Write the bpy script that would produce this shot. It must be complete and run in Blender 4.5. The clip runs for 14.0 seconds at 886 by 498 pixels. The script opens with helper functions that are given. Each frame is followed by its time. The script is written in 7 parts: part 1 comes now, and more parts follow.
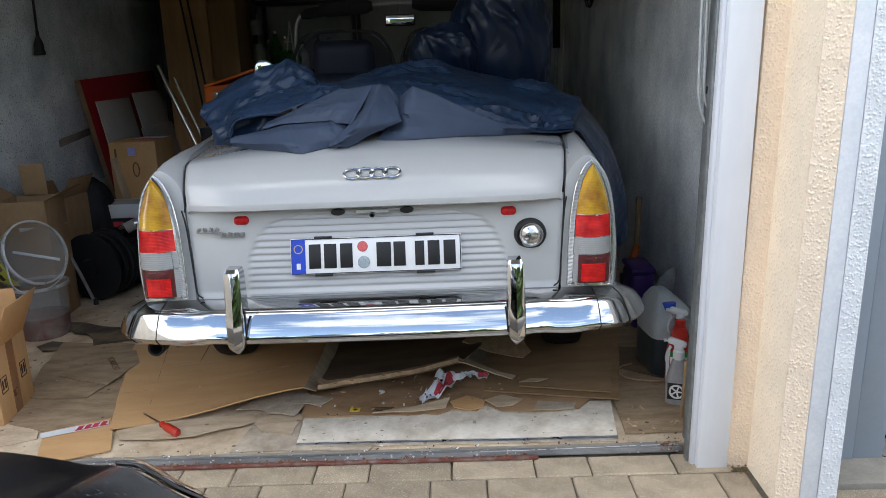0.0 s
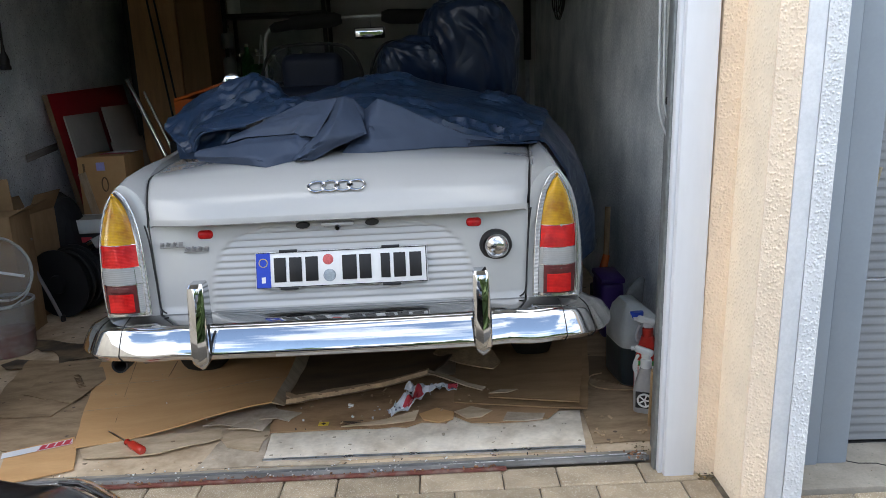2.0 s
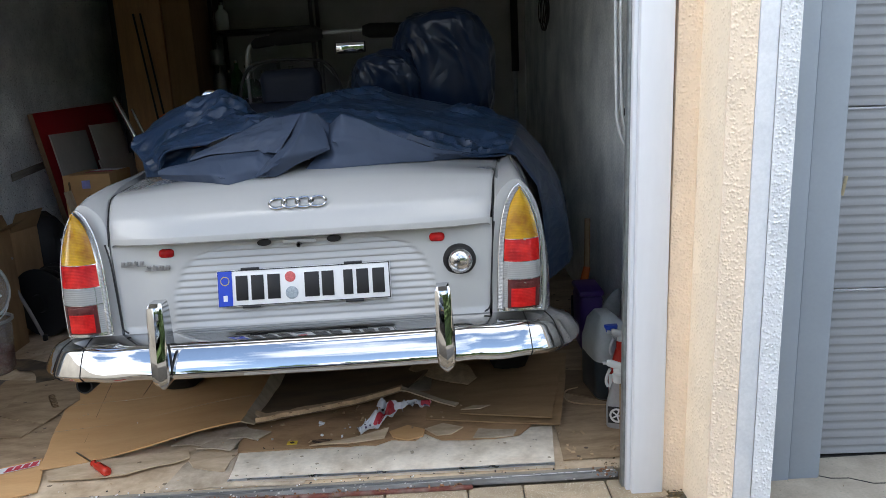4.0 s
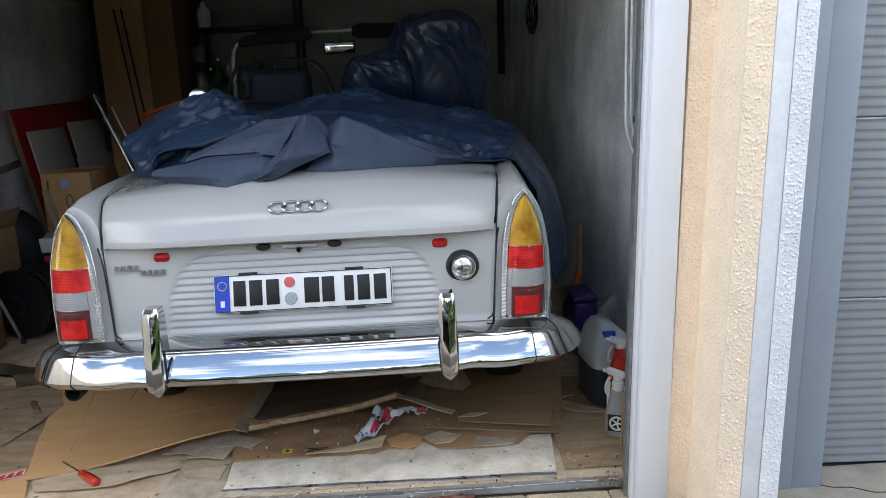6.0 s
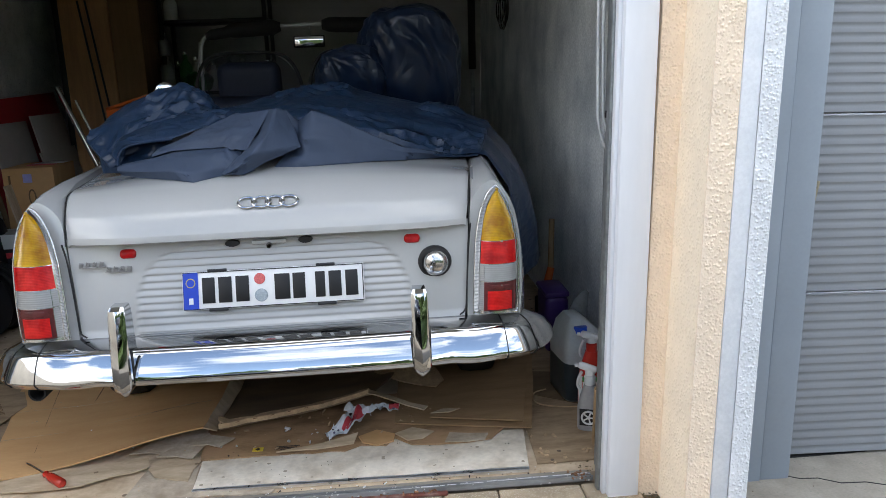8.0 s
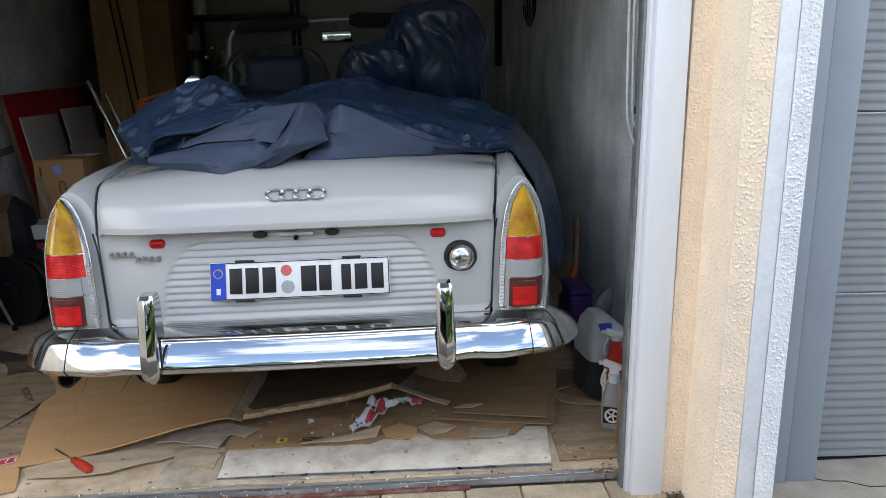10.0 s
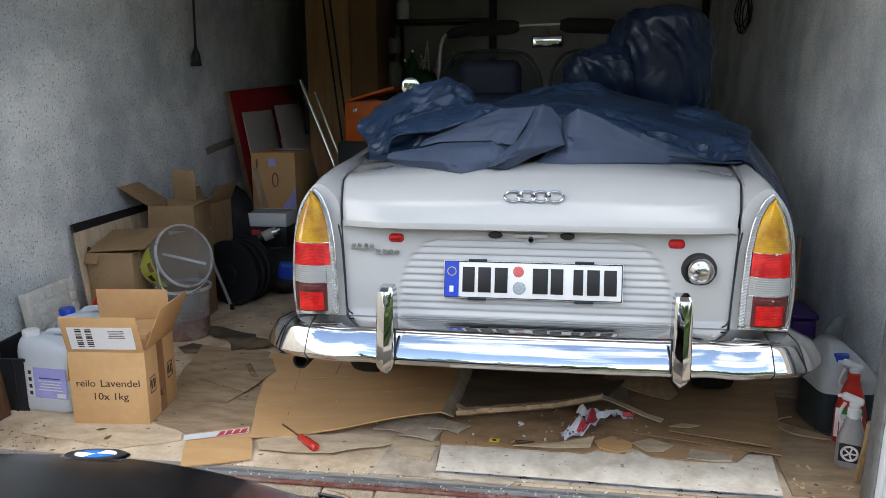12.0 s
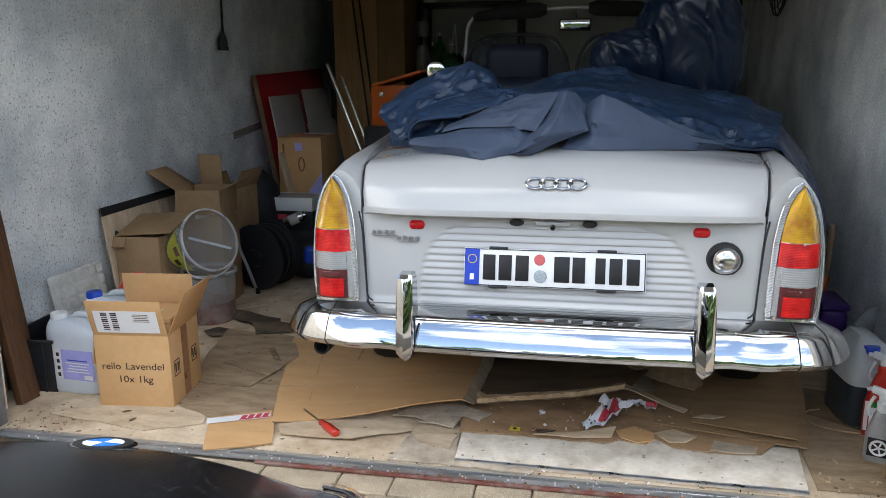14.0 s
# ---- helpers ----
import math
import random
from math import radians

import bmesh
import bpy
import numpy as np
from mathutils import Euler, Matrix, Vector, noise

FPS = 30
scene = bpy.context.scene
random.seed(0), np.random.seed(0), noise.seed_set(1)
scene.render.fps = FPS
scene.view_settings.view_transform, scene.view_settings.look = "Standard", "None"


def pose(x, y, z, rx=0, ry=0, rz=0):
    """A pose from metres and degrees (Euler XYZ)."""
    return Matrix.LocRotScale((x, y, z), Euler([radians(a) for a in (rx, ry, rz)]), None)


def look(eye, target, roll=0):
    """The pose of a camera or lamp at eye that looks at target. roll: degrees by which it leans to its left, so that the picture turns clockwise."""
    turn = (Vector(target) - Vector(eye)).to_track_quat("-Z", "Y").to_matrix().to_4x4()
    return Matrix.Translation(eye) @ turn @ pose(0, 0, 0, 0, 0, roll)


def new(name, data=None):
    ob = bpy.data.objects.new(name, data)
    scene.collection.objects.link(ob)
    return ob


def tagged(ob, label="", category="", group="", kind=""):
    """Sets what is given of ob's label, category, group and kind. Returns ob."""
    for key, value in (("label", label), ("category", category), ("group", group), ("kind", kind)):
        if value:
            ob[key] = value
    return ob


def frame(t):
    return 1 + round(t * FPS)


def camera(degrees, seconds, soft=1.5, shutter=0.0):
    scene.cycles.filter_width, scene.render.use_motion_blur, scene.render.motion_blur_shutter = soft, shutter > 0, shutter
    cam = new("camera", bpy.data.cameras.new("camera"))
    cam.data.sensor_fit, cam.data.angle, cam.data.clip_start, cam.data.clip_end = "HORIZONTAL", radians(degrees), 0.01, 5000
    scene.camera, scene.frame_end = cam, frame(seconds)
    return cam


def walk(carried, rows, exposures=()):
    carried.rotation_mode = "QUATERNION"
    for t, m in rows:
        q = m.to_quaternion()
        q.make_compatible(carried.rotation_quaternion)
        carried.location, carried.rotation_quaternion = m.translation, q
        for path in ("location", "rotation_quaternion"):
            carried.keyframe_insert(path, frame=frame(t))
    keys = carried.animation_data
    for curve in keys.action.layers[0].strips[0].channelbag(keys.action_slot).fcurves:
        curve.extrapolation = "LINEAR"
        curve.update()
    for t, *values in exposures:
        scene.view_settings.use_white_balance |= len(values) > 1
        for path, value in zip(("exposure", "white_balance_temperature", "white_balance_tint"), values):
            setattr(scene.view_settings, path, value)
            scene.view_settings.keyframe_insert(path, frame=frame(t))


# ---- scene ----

cam = camera(59.0, 14.0, 0.6)
SLOPE = 1.5  # the ground rises to the east by this many degrees
G = pose(0, 0, 0, 0, -SLOPE, 0)
PATH = [
    (0, (0.362, -0.033, 1.174), (0.319, 1.908, 0.696), -2.3),
    (0.5, (0.37, -0.037, 1.174), (0.338, 1.908, 0.708), -2.4),
    (1, (0.376, -0.036, 1.176), (0.362, 1.91, 0.712), -2.4),
    (1.5, (0.389, -0.033, 1.176), (0.393, 1.913, 0.717), -2.4),
    (2, (0.404, -0.032, 1.172), (0.414, 1.916, 0.721), -2.6),
    (2.5, (0.415, -0.039, 1.173), (0.426, 1.913, 0.734), -2.9),
    (3, (0.442, -0.042, 1.175), (0.449, 1.911, 0.746), -3.2),
    (3.5, (0.517, -0.039, 1.169), (0.505, 1.916, 0.746), -3.4),
    (3.7, (0.546, -0.025, 1.169), (0.532, 1.93, 0.747), -3.5),
    (6, (0.452, 0.036, 1.184), (0.512, 1.989, 0.76), -2.6),
    (6.5, (0.441, 0.047, 1.178), (0.538, 1.998, 0.749), -2.5),
    (7, (0.446, 0.053, 1.182), (0.566, 2.002, 0.748), -2.5),
    (9.3, (0.448, 0.04, 1.18), (0.586, 1.984, 0.731), -2.2),
    (9.5, (0.447, 0.045, 1.179), (0.57, 1.99, 0.728), -2.2),
    (10, (0.435, 0.045, 1.172), (0.514, 1.994, 0.731), -1.8),
    (10.5, (0.376, 0.044, 1.179), (0.367, 1.996, 0.74), -1.5),
    (11, (0.278, 0.055, 1.171), (0.161, 2.006, 0.749), -1.0),
    (11.5, (0.21, 0.045, 1.17), (-0.014, 1.988, 0.753), -0.7),
    (12, (0.195, 0.045, 1.168), (-0.109, 1.977, 0.75), -0.4),
    (12.5, (0.212, 0.048, 1.173), (-0.134, 1.972, 0.748), -0.4),
    (13, (0.219, 0.058, 1.173), (-0.149, 1.974, 0.736), -0.4),
    (13.5, (0.218, 0.066, 1.175), (-0.157, 1.978, 0.725), -0.5),
    (14, (0.219, 0.069, 1.174), (-0.159, 1.979, 0.716), -0.5),
]
walk(cam, [(t, G @ look(eye, target, roll)) for t, eye, target, roll in PATH],
     [(0.0, 1.98, 6850, 10), (9.5, 1.96, 6850, 10), (11.0, 2.06, 6950, 10), (12.0, 2.27, 7050, 10), (14.0, 2.28, 7050, 10)])

# ---- world and daylight ----
world = bpy.data.worlds.new("sky")
scene.world = world
world.use_nodes = True
wn, wl = world.node_tree.nodes, world.node_tree.links
sky = wn.new("ShaderNodeTexSky")
sky.sky_type = "NISHITA"
sky.sun_disc = False
SUN_EL, SUN_ROT = 50.0, 20.0
sky.sun_elevation, sky.sun_rotation = radians(SUN_EL), radians(SUN_ROT)
sky.air_density, sky.dust_density, sky.ozone_density = 1.0, 1.5, 1.0
cl_co = wn.new("ShaderNodeTexCoord")
cl_map = wn.new("ShaderNodeMapping")
cl_map.inputs["Scale"].default_value = (1.0, 1.0, 2.6)
cl_n = wn.new("ShaderNodeTexNoise")
cl_n.inputs["Scale"].default_value = 2.2
cl_n.inputs["Detail"].default_value = 7.0
cl_n.inputs["Roughness"].default_value = 0.55
cl_r = wn.new("ShaderNodeValToRGB")
cl_r.color_ramp.elements[0].position, cl_r.color_ramp.elements[1].position = 0.44, 0.60
cl_mix = wn.new("ShaderNodeMix")
cl_mix.data_type = "RGBA"
cl_mix.inputs[7].default_value = (8.5, 9.0, 9.8, 1)
wl.new(cl_co.outputs["Generated"], cl_map.inputs["Vector"])
wl.new(cl_map.outputs["Vector"], cl_n.inputs["Vector"])
wl.new(cl_n.outputs["Fac"], cl_r.inputs["Fac"])
wl.new(cl_r.outputs["Color"], cl_mix.inputs[0])
wl.new(sky.outputs["Color"], cl_mix.inputs[6])
wl.new(cl_mix.outputs[2], wn["Background"].inputs["Color"])
wn["Background"].inputs["Strength"].default_value = 0.12

sun_data = bpy.data.lights.new("sun", "SUN")
sun_data.energy, sun_data.angle, sun_data.color = 3.0, radians(0.6), (1.0, 0.97, 0.93)
sun = new("sun", sun_data)
sun.matrix_world = look((0, 0, 0), (-Vector((math.sin(radians(SUN_ROT)) * math.cos(radians(SUN_EL)), math.cos(radians(SUN_ROT)) * math.cos(radians(SUN_EL)), math.sin(radians(SUN_EL))))))


# ---- materials ----
def mat(name, col, rough=0.6, metal=0.0, var=0.12, scale=5.0, bump=0.15, bscale=90.0, dist=0.002, coat=0.0,
        col2=None, lo=0.35, hi=0.65, speck=None, speck_scale=160.0, speck_cut=0.08, trans=0.0, sheen=0.0, stretch=(1, 1, 1),
        rvar=0.12, spec=0.5, alpha=1.0, kind="noise", island=False, ior=1.45):
    """A surface with stains at one scale, grain and relief at a finer one."""
    m = bpy.data.materials.new(name)
    m.use_nodes = True
    n, l = m.node_tree.nodes, m.node_tree.links
    b = n["Principled BSDF"]
    co = n.new("ShaderNodeTexCoord")
    mp = n.new("ShaderNodeMapping")
    mp.inputs["Scale"].default_value = stretch
    l.new(co.outputs["Object"], mp.inputs["Vector"])
    big = n.new("ShaderNodeTexNoise")
    big.inputs["Scale"].default_value, big.inputs["Detail"].default_value, big.inputs["Roughness"].default_value = scale, 6, 0.6
    l.new(mp.outputs["Vector"], big.inputs["Vector"])
    ramp = n.new("ShaderNodeValToRGB")
    c2 = col2 if col2 else tuple(min(1, c * (1 + var)) for c in col)
    c1 = col if col2 else tuple(c * (1 - var) for c in col)
    ramp.color_ramp.elements[0].position, ramp.color_ramp.elements[1].position = lo, hi
    ramp.color_ramp.elements[0].color, ramp.color_ramp.elements[1].color = (*c1, 1), (*c2, 1)
    l.new(big.outputs["Fac"], ramp.inputs["Fac"])
    out = ramp.outputs["Color"]
    fine = n.new({"noise": "ShaderNodeTexNoise", "ribs": "ShaderNodeTexWave", "cells": "ShaderNodeTexVoronoi", "crinkle": "ShaderNodeTexVoronoi"}[kind])
    fine.inputs["Scale"].default_value = bscale
    if kind == "ribs":
        fine.bands_direction = "Z"
    if kind == "noise":
        fine.inputs["Detail"].default_value = 4
    l.new(mp.outputs["Vector"], fine.inputs["Vector"])
    if kind == "crinkle":
        fine.feature = "DISTANCE_TO_EDGE"
        warp = n.new("ShaderNodeTexNoise")
        warp.inputs["Scale"].default_value, warp.inputs["Detail"].default_value = bscale * 0.5, 3
        bend = n.new("ShaderNodeVectorMath")
        bend.operation = "MULTIPLY_ADD"
        bend.inputs[1].default_value = (0.9 / bscale,) * 3
        l.new(mp.outputs["Vector"], warp.inputs["Vector"])
        l.new(warp.outputs["Color"], bend.inputs[0])
        l.new(mp.outputs["Vector"], bend.inputs[2])
        l.new(bend.outputs[0], fine.inputs["Vector"])
    grain = n.new("ShaderNodeMix")
    grain.data_type, grain.blend_type = "RGBA", "MULTIPLY"
    grain.inputs[0].default_value = min(1.0, var * 2)
    l.new(out, grain.inputs[6])
    l.new(fine.outputs[0], grain.inputs[7])
    gain = n.new("ShaderNodeMix")
    gain.data_type, gain.blend_type = "RGBA", "MULTIPLY"
    gain.inputs[0].default_value = 1.0
    k = 1 + min(1.0, var * 2) * 0.55
    gain.inputs[7].default_value = (k, k, k, 1)
    l.new(grain.outputs[2], gain.inputs[6])
    out = gain.outputs[2]
    if speck:
        vo = n.new("ShaderNodeTexVoronoi")
        vo.inputs["Scale"].default_value = speck_scale
        l.new(co.outputs["Object"], vo.inputs["Vector"])
        sep = n.new("ShaderNodeSeparateColor")
        l.new(vo.outputs["Color"], sep.inputs["Color"])
        cut = n.new("ShaderNodeMath")
        cut.operation = "LESS_THAN"
        cut.inputs[1].default_value = speck_cut
        l.new(sep.outputs[0], cut.inputs[0])
        near = n.new("ShaderNodeMath")
        near.operation = "LESS_THAN"
        near.inputs[1].default_value = 0.42
        l.new(vo.outputs["Distance"], near.inputs[0])
        both = n.new("ShaderNodeMath")
        both.operation = "MULTIPLY"
        l.new(cut.outputs[0], both.inputs[0])
        l.new(near.outputs[0], both.inputs[1])
        sm = n.new("ShaderNodeMix")
        sm.data_type = "RGBA"
        sm.inputs[7].default_value = (*speck, 1)
        l.new(both.outputs[0], sm.inputs[0])
        l.new(out, sm.inputs[6])
        out = sm.outputs[2]
    if island:
        ob = n.new("ShaderNodeObjectInfo")
        mr = n.new("ShaderNodeMapRange")
        mr.inputs[3].default_value, mr.inputs[4].default_value = 0.78, 1.18
        l.new(ob.outputs["Random"], mr.inputs[0])
        im = n.new("ShaderNodeMix")
        im.data_type, im.blend_type = "RGBA", "MULTIPLY"
        im.inputs[0].default_value = 1.0
        l.new(out, im.inputs[6])
        l.new(mr.outputs[0], im.inputs[7])
        out = im.outputs[2]
    l.new(out, b.inputs["Base Color"])
    if rvar:
        rr = n.new("ShaderNodeMapRange")
        rr.inputs[3].default_value, rr.inputs[4].default_value = max(0.02, rough - rvar), min(1, rough + rvar)
        l.new(big.outputs["Fac"], rr.inputs[0])
        l.new(rr.outputs[0], b.inputs["Roughness"])
    else:
        b.inputs["Roughness"].default_value = rough
    b.inputs["Metallic"].default_value = metal
    b.inputs["Coat Weight"].default_value = coat
    b.inputs["Coat Roughness"].default_value = 0.04
    b.inputs["Transmission Weight"].default_value = trans
    b.inputs["Sheen Weight"].default_value = sheen
    b.inputs["Specular IOR Level"].default_value = spec
    b.inputs["Alpha"].default_value = alpha
    b.inputs["IOR"].default_value = ior
    if bump:
        bp = n.new("ShaderNodeBump")
        bp.inputs["Strength"].default_value, bp.inputs["Distance"].default_value = bump, dist
        l.new(fine.outputs[0], bp.inputs["Height"])
        l.new(bp.outputs["Normal"], b.inputs["Normal"])
    return m


M = {}
M["wall_in"] = mat("garage_plaster", (0.775, 0.835, 0.875), 0.9, var=0.26, scale=2.4, bump=1.0, bscale=88, dist=0.008, speck=(0.27, 0.27, 0.28), speck_scale=150, speck_cut=0.04, spec=0.2)
# Rear wall grey is set below the side walls for shade at depth.
M["wall_back"] = mat("depth_darkened_plaster", (0.42, 0.41, 0.40), 0.9, var=0.2, scale=2, bump=0.4, bscale=120)
M["ceiling"] = mat("whitewashed_concrete", (0.80, 0.80, 0.79), 0.9, scale=3, bump=0.3, bscale=40)
M["floor"] = mat("hardboard_floor", (0.41, 0.30, 0.195), 0.8, var=0.16, scale=5.5, spec=0.25, col2=(0.70, 0.565, 0.41), bump=0.3, bscale=55, speck=(0.22, 0.17, 0.12), speck_scale=48, speck_cut=0.02)
M["cream"] = mat("cream_roughcast", (0.94, 0.775, 0.60), 0.85, var=0.05, scale=9, bump=0.5, bscale=260, dist=0.002, spec=0.25)
M["cream_smooth"] = mat("cream_plaster", (0.93, 0.80, 0.635), 0.8, var=0.05, scale=7, bump=0.35, bscale=150, dist=0.0015, spec=0.25)
M["white_rough"] = mat("white_roughcast", (0.78, 0.80, 0.82), 0.9, var=0.06, scale=9, bump=0.4, bscale=230, dist=0.002, spec=0.15)
M["white_smooth"] = mat("white_wall_paint", (0.74, 0.77, 0.81), 0.7, var=0.1, scale=14, bump=0.15, bscale=120, col2=(0.83, 0.85, 0.88))
M["frame"] = mat("white_frame_lacquer", (0.79, 0.82, 0.87), 0.35, var=0.03, scale=4, bump=0.04, bscale=60, stretch=(1, 1, 0.2))
M["galv"] = mat("galvanised_steel", (0.27, 0.29, 0.30), 0.5, 0.55, var=0.2, scale=22, bump=0.1, bscale=70)
M["rod"] = mat("pale_galvanised_rod", (0.48, 0.50, 0.51), 0.5, 0.3, var=0.15, scale=22, bump=0.1, bscale=70)
M["rail"] = mat("worn_steel_rail", (0.30, 0.305, 0.31), 0.45, 0.5, var=0.3, scale=14, bump=0.4, bscale=60, stretch=(0.3, 1, 1), speck=(0.72, 0.72, 0.72), speck_scale=120, speck_cut=0.09)
M["redlead"] = mat("worn_red_primer", (0.20, 0.065, 0.05), 0.7, 0.1, var=0.3, scale=16, col2=(0.30, 0.22, 0.19), lo=0.45, hi=0.72, bump=0.5, bscale=50)
M["grey_door"] = mat("grey_door_lacquer", (0.26, 0.272, 0.288), 0.5, 0.0, var=0.05, scale=3, bump=0.08, bscale=180, stretch=(1, 1, 1))
M["grey_post"] = mat("grey_post_lacquer", (0.30, 0.345, 0.395), 0.42, 0.0, var=0.04, scale=3, bump=0.04, bscale=100)
M["paver"] = mat("grey_concrete_paver", (0.40, 0.32, 0.225), 0.92, var=0.18, scale=9, bump=0.9, bscale=240, dist=0.003, speck=(0.60, 0.54, 0.44), speck_scale=330, speck_cut=0.30, spec=0.2, island=True)
M["joint"] = mat("sandy_joint_filling", (0.13, 0.11, 0.085), 0.95, var=0.3, scale=30, bump=0.5, bscale=200)
M["concrete"] = mat("cracked_concrete", (0.31, 0.28, 0.235), 0.9, var=0.15, scale=7, bump=0.5, bscale=120, speck=(0.25, 0.24, 0.2), speck_scale=140, speck_cut=0.05)
M["ground"] = mat("driveway_ground", (0.15, 0.14, 0.125), 0.9, var=0.2, scale=3, bump=0.4, bscale=40)
M["car_white"] = mat("ivory_white_car_paint", (0.465, 0.470, 0.468), 0.22, var=0.012, scale=2, bump=0.0, coat=0.6, rvar=0.03)
M["chrome"] = mat("chrome", (0.52, 0.53, 0.54), 0.04, 1.0, var=0.03, scale=9, bump=0.015, bscale=16, dist=0.003, rvar=0.03)
M["chrome_dull"] = mat("dull_chrome", (0.6, 0.6, 0.6), 0.22, 1.0, var=0.1, scale=30, bump=0.03, bscale=60)
M["rubber"] = mat("black_rubber", (0.018, 0.018, 0.019), 0.6, var=0.2, bump=0.1, bscale=90)
M["tyre"] = mat("tyre_rubber", (0.02, 0.02, 0.02), 0.8, var=0.2, bump=0.2, bscale=60)
M["dark"] = mat("dark_underside", (0.02, 0.02, 0.021), 0.85, var=0.2, bump=0.2)
# Mottled amber: brighter patches stand for light from the lamp's inner reflector.
M["amber"] = mat("amber_lens", (0.40, 0.16, 0.004), 0.15, var=0.07, scale=13, col2=(0.80, 0.46, 0.012), lo=0.38, hi=0.64, bump=0.12, bscale=70, dist=0.002, spec=0.4, trans=0.35, rvar=0.04, kind="ribs")
M["badge_silver"] = mat("badge_silver", (0.30, 0.30, 0.30), 0.3, 0.5, var=0.1, scale=60, bump=0.02)
# Red is mottled bright and dark likewise, as if lit from within.
M["redlens"] = mat("red_lens", (0.52, 0.004, 0.006), 0.15, var=0.06, scale=24, col2=(0.95, 0.022, 0.020), bump=0.14, bscale=75, dist=0.002, spec=0.4, trans=0.3, rvar=0.04, kind="ribs")
M["darkred"] = mat("dark_red_lens", (0.15, 0.035, 0.035), 0.16, var=0.15, scale=40, bump=0.2, bscale=120, spec=0.4, trans=0.3, rvar=0.04)
M["clearlens"] = mat("clear_lens", (0.42, 0.42, 0.42), 0.16, var=0.05, scale=40, bump=0.15, bscale=52, dist=0.003, coat=0.3, trans=0.3, rvar=0.04, kind="ribs")
M["band"] = mat("clear_ribbed_plastic", (0.36, 0.37, 0.38), 0.2, 0.35, var=0.05, scale=40, bump=0.0, spec=0.6, rvar=0.04)
M["plate_white"] = mat("plate_white", (0.80, 0.81, 0.82), 0.35, var=0.02, bump=0.02)
M["black_paint"] = mat("black_print", (0.012, 0.012, 0.013), 0.5, var=0.1, bump=0.02)
M["eu_blue"] = mat("band_blue", (0.015, 0.06, 0.50), 0.4, var=0.05, bump=0.02)
M["yellow"] = mat("yellow_print", (0.75, 0.55, 0.04), 0.5, var=0.05, bump=0)
M["seal_red"] = mat("seal_red", (0.62, 0.13, 0.13), 0.45, var=0.2, scale=220, bump=0)
M["seal_grey"] = mat("seal_grey", (0.33, 0.38, 0.42), 0.45, var=0.2, scale=220, bump=0)
M["cover"] = mat("navy_nylon_cover", (0.016, 0.038, 0.084), 0.31, var=0.10, scale=7, bump=0.22, bscale=19, dist=0.018, spec=0.45, rvar=0.05, kind="crinkle", stretch=(0.8, 1.1, 1.5))
# Darker copy of the navy cover: cabin shade put into the colour.
M["cover_shaded"] = mat("shaded_navy_nylon", (0.007, 0.016, 0.038), 0.30, var=0.12, scale=5, bump=0.30, bscale=11, dist=0.025, spec=0.42, rvar=0.05, kind="crinkle", stretch=(1.0, 1.0, 0.6))
M["cover_inside"] = mat("matt_inside_of_nylon_cover", (0.054, 0.076, 0.124), 0.56, var=0.06, scale=9, bump=0.25, bscale=9, dist=0.02, spec=0.35, rvar=0.05, kind="crinkle")
M["seat"] = mat("dark_blue_vinyl", (0.010, 0.014, 0.026), 0.55, var=0.15, bump=0.15, bscale=120, spec=0.25)
M["foam"] = mat("black_foam_sleeve", (0.012, 0.012, 0.012), 0.9, var=0.2, bump=0.4, bscale=120)
M["mesh"] = mat("black_mesh_fabric", (0.01, 0.011, 0.014), 0.8, var=0.2, bump=0.3, bscale=300, alpha=0.55)
M["card"] = mat("corrugated_cardboard", (0.58, 0.335, 0.15), 0.85, var=0.07, scale=3, bump=0.14, bscale=45, stretch=(1, 5, 1), col2=(0.64, 0.39, 0.19), spec=0.2)
M["card_pale"] = mat("pale_worn_cardboard", (0.46, 0.345, 0.225), 0.88, var=0.14, scale=6, col2=(0.66, 0.525, 0.375), bump=0.2, bscale=60, stretch=(1, 3, 1), spec=0.2, speck=(0.26, 0.19, 0.12), speck_scale=60, speck_cut=0.012)
M["card_wet"] = mat("oil_stained_cardboard", (0.22, 0.125, 0.06), 0.75, var=0.1, scale=4.5, col2=(0.42, 0.26, 0.14), lo=0.36, hi=0.55, bump=0.15, bscale=60, stretch=(1, 2, 1))
# Grimy card, with the shade below the bumper added to its colour.
M["card_dark"] = mat("grimy_shade_toned_cardboard", (0.13, 0.082, 0.045), 0.85, var=0.1, scale=3.0, col2=(0.22, 0.145, 0.08), bump=0.15, bscale=60, stretch=(1, 3, 1))
M["card_edge"] = mat("torn_cardboard_edge", (0.50, 0.35, 0.21), 0.9, var=0.2, scale=30, bump=0.4, bscale=160)
M["white_board"] = mat("dirty_white_board", (0.54, 0.455, 0.35), 0.85, var=0.14, scale=9, spec=0.12, col2=(0.82, 0.745, 0.635), lo=0.3, hi=0.6, bump=0.2, bscale=60, speck=(0.40, 0.34, 0.26), speck_scale=70, speck_cut=0.02)
M["silver_edge"] = mat("silver_edge_band", (0.62, 0.64, 0.67), 0.3, 0.8, var=0.2, scale=20, bump=0.2, bscale=40)
M["paper"] = mat("white_paper", (0.78, 0.78, 0.78), 0.6, var=0.04, bump=0.05)
M["tape_red"] = mat("red_print", (0.60, 0.05, 0.07), 0.5, var=0.1, bump=0.03)
M["ink"] = mat("dark_print_on_cardboard", (0.045, 0.03, 0.022), 0.8, var=0.1, bump=0.02)
M["ink_light"] = mat("faded_print", (0.20, 0.12, 0.06), 0.85, var=0.2, bump=0.02)
